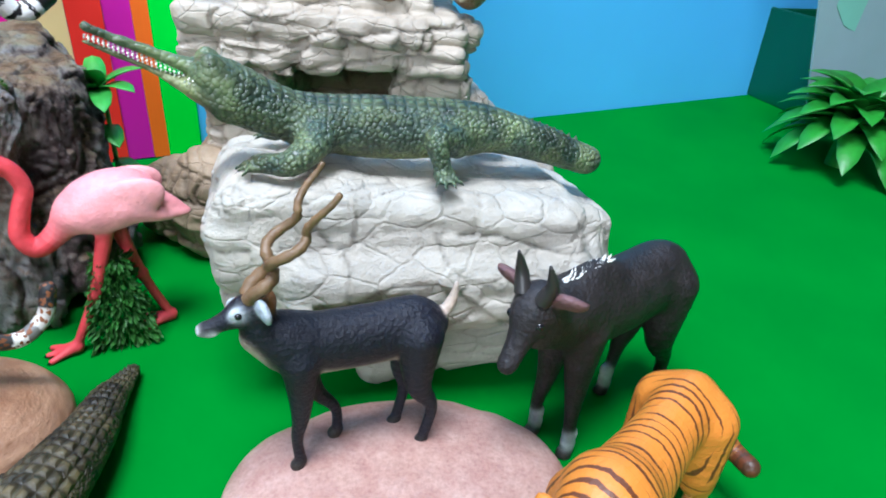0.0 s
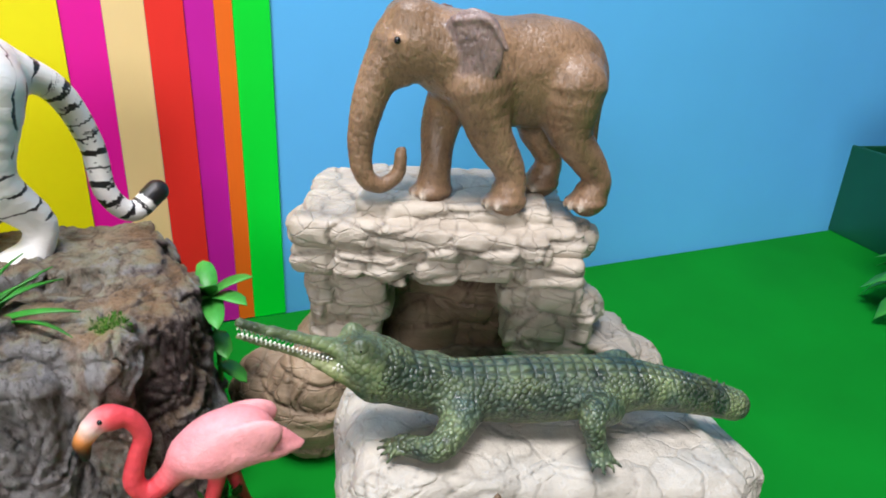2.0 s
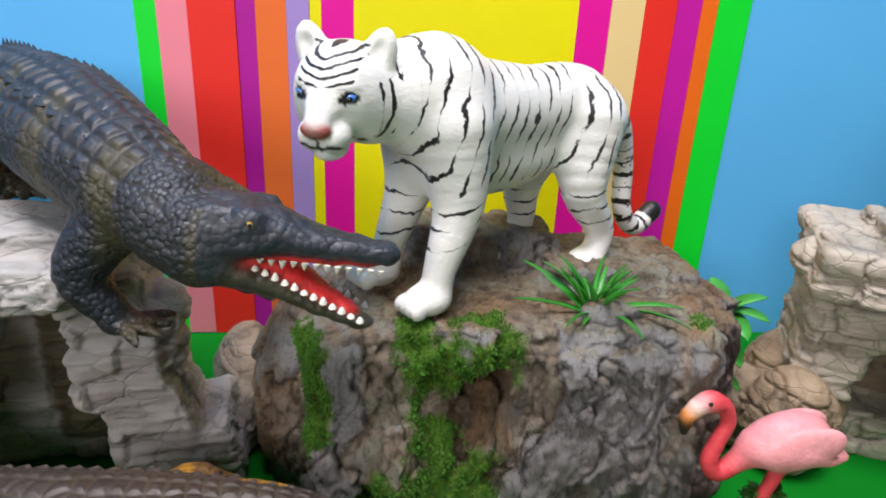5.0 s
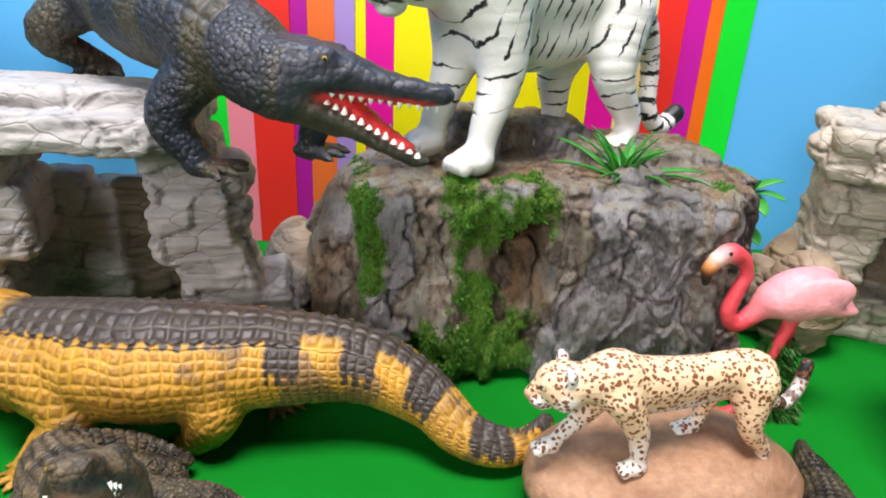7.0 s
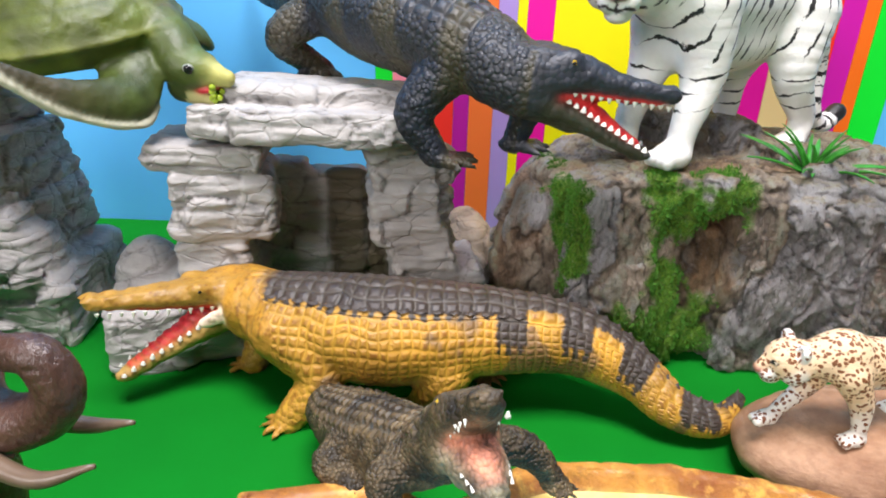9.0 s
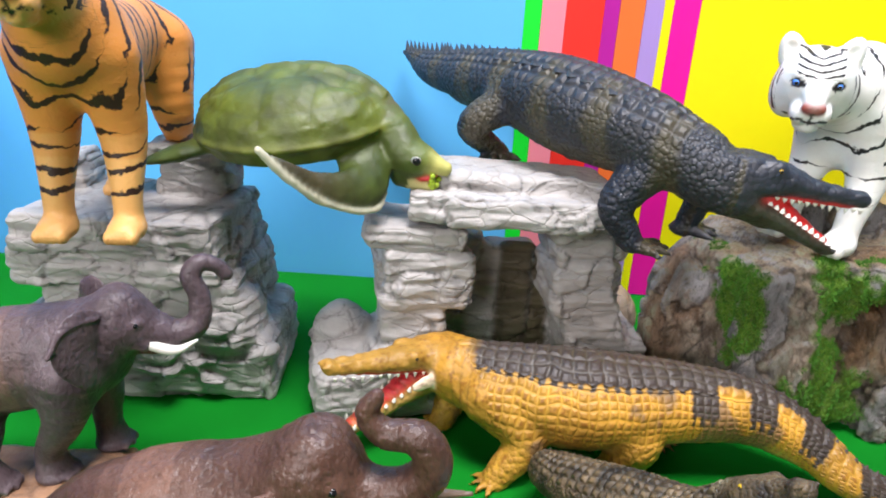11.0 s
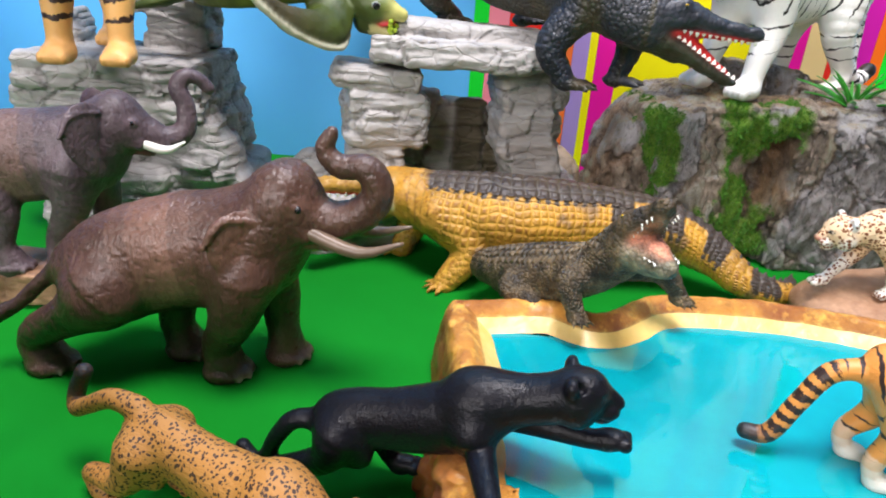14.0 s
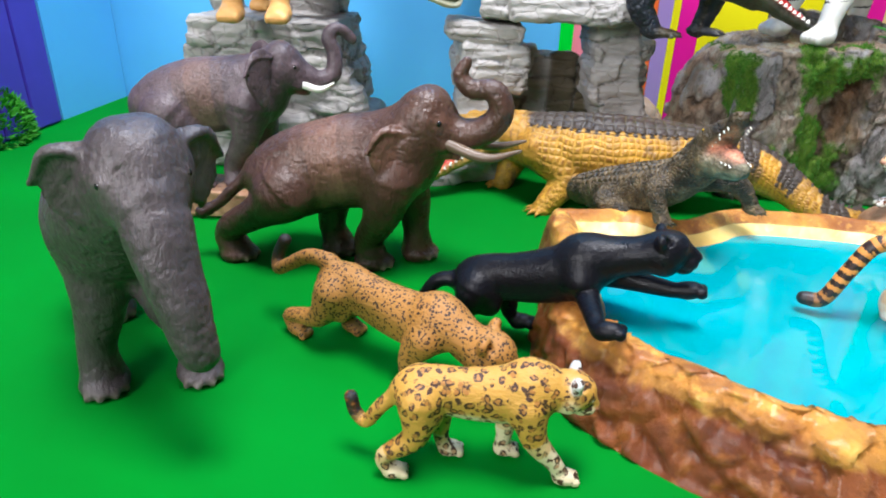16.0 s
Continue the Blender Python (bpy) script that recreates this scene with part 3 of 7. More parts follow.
# boulder in front of it, under the gharial
b = Body(0.10)
b.box((-0.6, 0, 6.3), (6.0, 3.3, 1.7), (-4, 5, 0), 0.8, 0.4)
b.box((0.6, -0.6, 4.9), (5.2, 3.4, 1.4), (0, 3, 0), 0.9, 0.5)
b.box((0.9, 0.8, 2.4), (3.3, 2.7, 2.4), (0, -8, 0), 0.8, 0.7)
b.box((-4.2, -0.2, 6.0), (2.5, 2.8, 2.1), (0, -10, 0), 0.8, 0.5)
b.box((4.9, 0.6, 5.6), (2.0, 2.4, 1.4), (0, 18, 10), 0.6, 0.4)
b.ball((5.6, -0.4, 4.4), (1.8, 2.8, 1.7), k=0.6)
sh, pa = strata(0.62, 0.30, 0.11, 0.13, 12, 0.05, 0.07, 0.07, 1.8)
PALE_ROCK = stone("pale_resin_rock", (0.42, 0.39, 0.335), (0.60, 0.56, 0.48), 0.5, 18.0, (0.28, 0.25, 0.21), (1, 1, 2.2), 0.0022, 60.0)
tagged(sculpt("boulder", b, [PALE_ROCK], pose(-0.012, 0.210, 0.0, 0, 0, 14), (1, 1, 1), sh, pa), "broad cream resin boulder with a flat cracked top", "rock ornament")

# grey rock arch: a slab on two pillars, closed behind
b = Body(0.105)
b.box((-0.2, -1.2, 11.4), (4.9, 2.5, 0.75), (-5, 1, -10), 0.35, 0.2)
b.box((0.4, 0.2, 12.2), (4.6, 2.4, 0.8), (-3, 2, -8), 0.4, 0.25)
roof = b
b = Body(0.105)
b.box((-4.9, -0.4, 10.0), (2.5, 2.3, 0.6), (0, 3, 0), 0.35, 0.2)
b.box((-4.4, -0.3, 7.7), (2.3, 2.4, 1.6), (0, 3, 4), 0.45, 0.25)
b.box((-4.9, -0.2, 4.8), (1.7, 2.4, 1.3), (0, -5, 0), 0.45, 0.3)
b.box((-5.0, -0.4, 2.0), (2.3, 2.6, 2.0), (0, 0, 0), 0.6, 0.3)
b.box((4.0, -0.2, 9.4), (1.6, 2.0, 1.5), (0, -8, 0), 0.4, 0.25)
b.box((4.2, -0.2, 7.0), (1.75, 2.1, 1.3), (0, -6, 0), 0.4, 0.25)
b.box((5.0, -0.1, 4.5), (1.7, 2.1, 1.5), (0, -14, 0), 0.4, 0.25)
b.box((6.1, 0.1, 1.8), (2.4, 2.4, 1.9), (0, -8, 0), 0.5, 0.35)
b.box((-1.4, 2.7, 4.1), (3.8, 0.7, 4.1), (4, 0, 0), 0.4, 0.3)
b.box((-2.6, 2.5, 7.4), (2.0, 0.7, 1.4), (4, 3, 0), 0.4, 0.3)
# Olive-stained back, made larger and darker so its colour carries the hollow's shade.
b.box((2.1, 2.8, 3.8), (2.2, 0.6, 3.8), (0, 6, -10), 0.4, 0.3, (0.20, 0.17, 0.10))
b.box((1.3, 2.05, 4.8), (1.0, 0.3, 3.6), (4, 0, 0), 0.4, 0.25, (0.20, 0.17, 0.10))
b.ball((8.7, 5.6, 1.9), (1.7, 3.2, 2.6), k=0.3, col=(0.62, 0.50, 0.38))
b.ball((8.0, 2.4, 1.3), (1.6, 2.0, 1.9), k=0.3, col=(0.85, 0.76, 0.66))
b.ball((5.9, -0.6, 9.1), (1.0, 1.2, 1.1), k=0.25)
b.ball((5.9, -0.4, 7.2), (0.9, 1.4, 1.1), k=0.25)
# Same dark olive: stain with painted shade.
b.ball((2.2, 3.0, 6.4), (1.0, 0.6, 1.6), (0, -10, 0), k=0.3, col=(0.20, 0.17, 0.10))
b.box((-8.2, -1.6, 1.5), (1.9, 2.2, 1.8), (0, 0, 8), 0.6, 0.4)
b.ball((-8.6, 0.8, 2.6), (1.8, 1.8, 2.6), k=0.4)
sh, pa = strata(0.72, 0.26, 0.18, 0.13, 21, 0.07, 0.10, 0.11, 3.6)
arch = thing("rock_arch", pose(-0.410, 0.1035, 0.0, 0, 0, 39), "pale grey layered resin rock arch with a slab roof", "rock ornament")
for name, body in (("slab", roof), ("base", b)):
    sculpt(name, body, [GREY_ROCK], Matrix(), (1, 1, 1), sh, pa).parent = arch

# grey rock tower under the tiger and the turtle
ledge, foot, column = Body(0.10), Body(0.11), Body(0.10)
ledge.box((0, -0.4, 9.4), (5.0, 4.0, 0.95), (0, 1, 0), 0.35, 0.2)
ledge.box((-0.2, 0, 7.7), (5.3, 4.0, 1.0), (0, -2, 0), 0.35, 0.2)
foot.box((0.4, 0.4, 5.0), (5.2, 3.8, 1.9), (0, -4, 0), 0.7, 0.3)
foot.box((0.9, 0.4, 1.9), (6.2, 4.2, 2.0), (0, 2, 4), 0.9, 0.4)
foot.box((-1.2, -0.6, 3.4), (4.4, 3.9, 1.2), (0, 6, -6), 0.6, 0.3)
foot.ball((4.6, -1.6, 4.2), (2.0, 2.6, 2.2), k=0.4)
column.box((2.2, 2.0, 11.0), (1.8, 1.8, 2.0), (0, 8, 0), 0.45, 0.4)
column.box((2.0, 2.0, 12.7), (2.2, 2.0, 0.45), (0, 0, 0), 0.3, 0.25)
column.box((-4.4, 1.8, 10.4), (0.9, 1.6, 1.8), (0, -12, 0), 0.4, 0.4)
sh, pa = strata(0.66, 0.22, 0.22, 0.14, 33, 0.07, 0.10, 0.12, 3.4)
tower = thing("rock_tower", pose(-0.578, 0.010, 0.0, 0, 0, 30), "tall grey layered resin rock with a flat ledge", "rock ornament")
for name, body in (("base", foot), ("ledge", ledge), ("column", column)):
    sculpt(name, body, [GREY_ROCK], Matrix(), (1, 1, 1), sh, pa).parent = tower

# mossy stump rock
s = Nodes("grey_bark_rock", 0.6, spec=0.3)
tone = s.attr("paint")
c = s.mix(s.ramp(s.noise(30.0, s.obj((1, 1, 0.6)), 8.0, 0.7), 0.3, 0.7), (0.26, 0.245, 0.24), (0.50, 0.485, 0.485))
c = s.mix(s.ramp(s.noise(70.0, s.obj((1, 1, 0.5)), 5.0), 0.55, 0.70, 0.0, 0.7), c, (0.085, 0.055, 0.025))
streak = s.noise(260.0, s.obj((1, 1, 0.42)), 8.0, 0.75, 0.6)
c = s.mix(s.ramp(streak, 0.54, 0.74, 0.0, 0.75), c, (0.52, 0.50, 0.52))
c = s.mix(s.ramp(streak, 0.46, 0.30, 0.0, 0.7), c, (0.022, 0.018, 0.016))
c = s.mix(1.0, c, tone, "MULTIPLY")
grit = s.noise(800.0, s.obj((1, 1, 0.6)), 8.0, 0.7, 0.3)
c = s.mix(s.ramp(grit, 0.58, 0.70, 0.0, 0.55), c, (0.55, 0.53, 0.55))
c = s.mix(s.ramp(grit, 0.44, 0.34, 0.0, 0.6), c, (0.03, 0.024, 0.02))
nr = s.bump(streak, 0.0030, 1.0)
nr = s.bump(s.noise(90.0, s.obj((1, 1, 0.5)), 8.0, 0.75), 0.004, 0.9, nr)
nr = s.bump(grit, 0.0016, 1.0, nr)
BARK = s.done(c, nr)
b = Body(0.085)
b.box((0.6, 0.4, 4.5), (8.2, 4.6, 4.1), (0, 0, 0), 1.0, 0.5)
b.box((-7.1, -2.6, 4.3), (2.3, 2.9, 4.2), (0, 4, 5), 0.8, 0.35)
b.ball((-9.5, 0.5, 3.0), (2.6, 3.2, 5.2), k=0.8)
b.box((-8.4, -0.6, 6.3), (1.5, 2.9, 2.2), (0, -4, 4), 0.7, 0.3)
b.box((-4.5, -2.2, 4.2), (1.3, 2.6, 4.2), (0, 0, 0), 0.7, 0.35)
b.box((1.6, -3.2, 4.3), (2.9, 2.5, 4.4), (5, 1, -2), 0.7, 0.3)
b.box((5.2, -2.8, 4.2), (2.1, 2.5, 4.2), (3, -2, -14), 0.7, 0.3)
b.box((0.0, -3.5, 8.3), (3.4, 1.9, 0.75), (0, 2, 0), 0.45, 0.2)
b.box((4.4, -3.6, 8.2), (2.6, 1.6, 0.8), (0, 3, -8), 0.45, 0.2)
b.box((-5.6, -3.3, 8.2), (2.4, 1.8, 0.7), (0, -3, 6), 0.45, 0.2)
b.box((7.7, -1.0, 5.0), (1.5, 2.4, 3.2), (0, 4, -12), 0.6, 0.3)
b.box((7.4, -0.4, 8.3), (1.6, 1.8, 0.5), (0, 3, 10), 0.35, 0.2)
b.ball((8.6, -0.6, 2.2), (1.5, 2.6, 2.6), k=0.4)
b.box((-1.4, 3.2, 9.2), (3.6, 1.8, 1.1), (0, 5, 4), 0.5, 0.3)
b.box((4.6, 2.0, 8.7), (3.6, 2.6, 0.7), (0, 2, 0), 0.4, 0.3)
b.ball((-6.0, 1.2, 8.4), (3.2, 3.0, 0.9), k=0.4)
b.ball((2.6, -4.0, 9.1), (1.2, 0.9, 0.55), k=0.2)
b.ball((-1.4, -4.2, 8.9), (1.0, 0.9, 0.5), k=0.2)
b.tube([(-2.3, -6.0, 7.4, 0.9), (-2.3, -5.6, 5.0, 1.25), (-2.0, -5.7, 2.0, 1.1), (-1.9, -5.8, 0.0, 0.9)], 0.3, cut=True)
b.tube([(5.6, -6.2, 8.0, 0.5), (5.7, -5.9, 4.5, 0.6), (5.5, -6.0, 1.0, 0.5)], 0.3, cut=True)
b.tube([(-7.4, -6.2, 5.6, 0.5), (-7.2, -6.2, 4.2, 0.6)], 0.4, cut=True)


def bark_cells(p):
    """Tall split slabs, plates on them and chips on those: the joints and the set-back of each."""
    w = np.stack([fbm(p * 0.5, 3, 91 + i) for i in range(3)], 1)
    out = []
    for scale, bend, seed, gap in (((0.42, 0.42, 0.17), 0.35, 5, 0.06), ((0.85, 0.85, 0.45), 0.45, 15, 0.07), ((2.3, 2.3, 1.3), 0.5, 25, 0.15)):
        f1, f2, cell = worley(p * np.array(scale) + bend * w, seed)
        out += [np.clip((f2 - f1) / gap, 0, 1), cell]
    return out


def bark_push(p, side):
    crack, slab, split, plate, nick, chip = bark_cells(p)
    deep = 0.62 * (slab - 0.5) - 0.30 * (1 - crack) + 0.34 * (plate - 0.5) - 0.10 * (1 - split) + 0.15 * (chip - 0.5) - 0.05 * (1 - nick)
    return (0.25 + 0.75 * side) * deep + 0.10 * fbm(p * 0.8, 3, 47) + 0.06 * fbm(p * np.array((3.0, 3.0, 1.6)), 3, 44)


def moss_at(p):
    """Where the moss grows: a band under the edge, a strip down the face, a cushion at its foot."""
    x, y, z = p.T
    w = 0.9 * fbm(p * 0.9, 3, 77)
    strip = 1.1 - np.abs(x + 4.4 + 0.1 * (z - 5)) + w
    band = np.minimum(1.0 - np.abs(z - 8.0) + w, 2.3 - np.abs(x + 3.2))
    foot = 1.0 - np.hypot((x + 4.2) / 3.0, (z - 1.4) / 2.6) + 0.4 * w
    left = np.minimum(0.45 - np.abs(x + 9.0) + w, 2.6 - np.abs(z - 6.0))
    edge = 0.7 - np.hypot((x - 6.2) / 1.2, (z - 8.6) / 0.7, ) - 0.6 * np.abs(y + 4.4) + 0.3 * w
    front = np.minimum(1.0, (-3.9 - y) * 2)
    return np.minimum(np.maximum.reduce([strip, band, foot * 1.5, left, edge]), np.where(np.maximum(left, edge) > 0.0, 1.0, front))


def bark_paint(p, n, c):
    """Grey slabs, splits darkened with washed colour and crevice shade, dry-brushed ridges, a browner hollow, a brown
    weathered top and darker end faces.
    """
    crack, slab, split, plate, nick, chip = bark_cells(p)
    wash_shade = 1.5 * (0.35 + 0.65 * crack) * (0.62 + 0.38 * split) * (0.78 + 0.40 * plate) * (0.85 + 0.15 * nick) * (0.82 + 0.36 * chip)
    t = c * (wash_shade * (1.0 + 0.3 * fbm(p * 0.5, 3, 61)))[:, None]
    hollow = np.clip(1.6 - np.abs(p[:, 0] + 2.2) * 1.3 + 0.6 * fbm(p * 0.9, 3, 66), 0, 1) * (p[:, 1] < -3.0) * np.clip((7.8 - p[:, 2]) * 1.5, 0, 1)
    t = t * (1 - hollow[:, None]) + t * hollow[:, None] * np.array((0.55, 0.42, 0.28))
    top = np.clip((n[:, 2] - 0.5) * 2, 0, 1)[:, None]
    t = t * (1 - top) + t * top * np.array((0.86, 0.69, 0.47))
    old = np.clip((0.36 - slab) * 9, 0, 1)[:, None] * (1 - top)
    t = t * (1 - old) + t * old * np.array((0.74, 0.62, 0.48))
    rust = np.clip(fbm(p * np.array((0.35, 0.35, 0.12)), 3, 71) * 2.2 - 0.5, 0, 1)[:, None]
    t = t * (1 - 0.6 * rust) + t * 0.6 * rust * np.array((0.75, 0.50, 0.30))
    # Darker purple-grey on the upright faces of the right end.
    dark_end = (np.clip((p[:, 0] - 6.4 + 0.8 * fbm(p * 0.7, 3, 67)) / 0.9, 0, 1) * np.clip(1.2 - 1.6 * n[:, 2], 0, 1))[:, None]
    t = t * (1 - dark_end) + t * dark_end * np.array((0.30, 0.26, 0.30))
    m = np.clip(moss_at(p) * 2.5, 0, 1)[:, None]
    return t * (1 - m) + m * np.array((0.42, 0.85, 0.08))


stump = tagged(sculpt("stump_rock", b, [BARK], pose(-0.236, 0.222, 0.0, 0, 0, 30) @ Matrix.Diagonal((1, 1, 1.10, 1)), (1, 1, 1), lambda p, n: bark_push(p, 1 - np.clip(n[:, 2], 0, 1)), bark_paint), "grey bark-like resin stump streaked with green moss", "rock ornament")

# ---- stones and plank under the figures ----
PEBBLE = stone("tan_pebble", (0.24, 0.11, 0.055), (0.54, 0.33, 0.20), 0.40, 45.0, (0.20, 0.10, 0.06), (1, 1, 3.0), 0.0012)
PINKSTONE = stone("pink_granite", (0.36, 0.19, 0.16), (0.52, 0.35, 0.29), 0.6, 110.0, (0.20, 0.09, 0.08), (1, 1, 1), 0.0006)


def lumpy(amp, f, seed):
    return lambda p, n: amp * fbm(p * f, 3, seed)


b = Body(0.15)
b.ball((0, -0.4, 1.0), (5.2, 3.5, 1.9))
b.ball((0.6, -0.2, 1.1), (4.4, 3.2, 1.7), k=0.5)
tagged(sculpt("pebble", b, [PEBBLE], pose(-0.163, 0.131, 0.001, 0, 0, 35), (1, 1, 1), lumpy(0.16, 0.4, 71)), "smooth tan river pebble on the green felt", "pebble")
b = Body(0.15)
b.ball((0, 0, 0.6), (5.2, 3.6, 1.30))
b.ball((-0.3, 0.1, 0.85), (4.3, 3.0, 1.02), (0, 2, 8), k=0.5)
tagged(sculpt("pebble", b, [PINKSTONE], pose(-0.008, 0.135, 0.0, 0, 0, 12), (1, 1, 1), lumpy(0.08, 0.5, 75)), "flat speckled pink granite pebble on the green felt", "pebble")
b = Body(0.13)
b.box((0, 0, 0.95), (5.4, 1.7, 0.85), (0, 0, 0), 0.35, 0.3)
b.box((-1.2, 0.3, 0.8), (5.6, 1.5, 0.7), (0, 0, 7), 0.35, 0.3)
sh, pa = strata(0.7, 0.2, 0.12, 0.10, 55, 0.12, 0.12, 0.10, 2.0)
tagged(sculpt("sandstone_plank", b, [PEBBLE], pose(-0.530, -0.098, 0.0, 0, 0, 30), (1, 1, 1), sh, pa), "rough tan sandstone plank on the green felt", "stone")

# ---- the pool: a moulded rim round blue water ----
RIM = Nodes("ochre_resin", 0.42, 0.18)
cc = RIM.mix(RIM.ramp(RIM.noise(45.0, detail=6.0), 0.35, 0.65), (0.56, 0.25, 0.040), (0.24, 0.070, 0.018))
cc = RIM.mix(RIM.ramp(RIM.noise(150.0, detail=4.0), 0.52, 0.68), cc, (0.66, 0.36, 0.075))
cc = RIM.mix(RIM.ramp(RIM.noise(95.0, detail=6.0, rough=0.7), 0.45, 0.33, 0.0, 0.55), cc, (0.12, 0.036, 0.012))
cc = RIM.mix(1.0, cc, RIM.attr("paint"), "MULTIPLY")
RIM = RIM.done(cc, RIM.bump(RIM.noise(120.0, detail=8.0, rough=0.75), 0.0025, 1.0))
WATER = Nodes("turquoise_gloss", 0.05, 0.0, 0.4)
wc = WATER.mix(WATER.ramp(WATER.noise(14.0), 0.3, 0.7), (0.0, 0.24, 0.28), (0.0, 0.36, 0.40))
WATER = WATER.done(wc, WATER.bump(WATER.noise(60.0), 0.0003, 0.3))
pool = thing("pool", pose(-0.21, -0.03, 0), "ochre resin pool with a rocky rim and glossy turquoise water", "toy pool")
loop = np.array([(-0.331, -0.030), (-0.300, -0.006), (-0.276, -0.003), (-0.262, 0.026), (-0.238, 0.043), (-0.205, 0.058), (-0.165, 0.066), (-0.115, 0.060),
                 (-0.085, 0.020), (-0.090, -0.040), (-0.125, -0.090), (-0.178, -0.122), (-0.215, -0.128), (-0.252, -0.124), (-0.279, -0.112), (-0.300, -0.078)]) - (-0.21, -0.03)
ring = spline(np.vstack([loop, loop[:1]]), 26)[:-1]
tang = np.roll(ring, -1, 0) - np.roll(ring, 1, 0)
out2 = np.stack([-tang[:, 1], tang[:, 0]], 1) / np.linalg.norm(tang, axis=1)[:, None]
wide = 0.9 + 0.9 * np.clip((-ring[:, 1] - 0.03) / 0.06, 0, 1)      # the near side slopes out further
prof = ((0.010, 0.0), (0.0094, 0.005), (0.0086, 0.010), (0.0076, 0.015), (0.0064, 0.020), (0.0048, 0.0255), (0.0026, 0.0295), (-0.0002, 0.0312), (-0.003, 0.0312), (-0.0052, 0.0298), (-0.0085, 0.0268), (-0.0125, 0.0236), (-0.0170, 0.0205))
prof = [tuple(r) for r in spline(prof, 3)]                           # three fine rows for each coarse one
rows = []
for j, (o, z) in enumerate(prof):
    p3 = np.column_stack([ring + out2 * (o * (wide if o > 0 else 1.0 - 0.25 * np.clip((-ring[:, 1] - 0.03) / 0.05, 0, 1)))[:, None], np.full(len(ring), z)])
    near = np.clip((-ring[:, 1] - 0.01) / 0.05, 0.25, 1)
    k = 0.5 * near * fbm(p3 * 70, 4, 81) * (0.0045 if 0 < j < 27 else 0.0008)
    if 0 < j < 24:                                                    # broken rock on the outer slope
        f1, f2, cell = worley(p3 * 95, 83)
        k = k + near * (0.0048 * (cell - 0.5) - 0.0022 * np.clip(1 - (f2 - f1) / 0.2, 0, 1))
    p3[:, :2] += out2 * k[:, None]
    p3[:, 2] += np.where(z > 0, 0.0030 * near * fbm(p3 * 45, 4, 85) * (z / 0.031), 0)
    rows.append(p3)
bm = bmesh.new()
grid = [[bm.verts.new(v) for v in r] for r in rows[:31]]
for j in range(30):
    for i in range(len(ring)):
        bm.faces.new((grid[j][i], grid[j][(i + 1) % len(ring)], grid[j + 1][(i + 1) % len(ring)], grid[j + 1][i]))
rim = part("rim", bm, RIM, pool, "rough ochre and brown rocky rim", True)
lay = rim.data.attributes.new("paint", "FLOAT_COLOR", "POINT")
tone = []
for j in range(31):
    for i in range(len(ring)):
        inner = 0.6 if j == 30 else 0.0
        tone += [1.3, 1.3, 1.2, 1.0] if 15 < j < 30 else [1.0 + 0.5 * inner, 1.0 + 1.3 * inner, 1.0 + 2.2 * inner, 1.0] if j > 13 else [0.50, 0.30, 0.26, 1.0]
lay.data.foreach_set("color", tone)
LINER = Nodes("pale_yellow_resin", 0.35, 0.2)
lc = LINER.mix(LINER.ramp(LINER.noise(60.0, detail=5.0), 0.4, 0.7), (0.84, 0.60, 0.20), (0.78, 0.48, 0.11))
lc = LINER.mix(1.0, lc, LINER.attr("paint"), "MULTIPLY")
LINER = LINER.done(lc, LINER.bump(LINER.noise(150.0, detail=6.0), 0.0012, 0.7))
bm = bmesh.new()
grid = [[bm.verts.new(v) for v in r] for r in rows[30:]]
for j in range(len(grid) - 1):
    for i in range(len(ring)):
        bm.faces.new((grid[j][i], grid[j][(i + 1) % len(ring)], grid[j + 1][(i + 1) % len(ring)], grid[j + 1][i]))
liner = part("liner", bm, LINER, pool, "smooth pale yellow inner slope", True)
near = np.clip((-ring[:, 1] - 0.02) / 0.05, 0, 1)[:, None]           # browner on the near side
tone = np.tile(np.hstack([(1 - near) + near * (0.62, 0.42, 0.22), np.ones((len(ring), 1))]), (len(grid), 1))
liner.data.attributes.new("paint", "FLOAT_COLOR", "POINT").data.foreach_set("color", tone.ravel())
bm = bmesh.new()
bm.faces.new([bm.verts.new((x, y, 0.0225)) for x, y in ring - out2 * (0.0085 - 0.0015 * np.clip((-ring[:, 1] - 0.03) / 0.05, 0, 1))[:, None]])
bmesh.ops.triangulate(bm, faces=bm.faces[:])
part("water", bm, WATER, pool, "glossy turquoise painted water")

# ---- figures ----
EYE_DARK = plain("eye_black", (0.01, 0.01, 0.012), 0.15, 0.0)
TOOTH = plain("tooth_white", (0.80, 0.78, 0.70), 0.3, 0.08, 200.0)
IVORY = plain("ivory", (0.42, 0.33, 0.25), 0.35, 0.15, 120.0)


def aim(p, yaw, pitch=0.0):
    """A way, in degrees to the left of ahead and up."""
    a, c = radians(yaw), radians(pitch)
    return np.array((math.cos(a) * math.cos(c), math.sin(a) * math.cos(c), math.sin(c)))


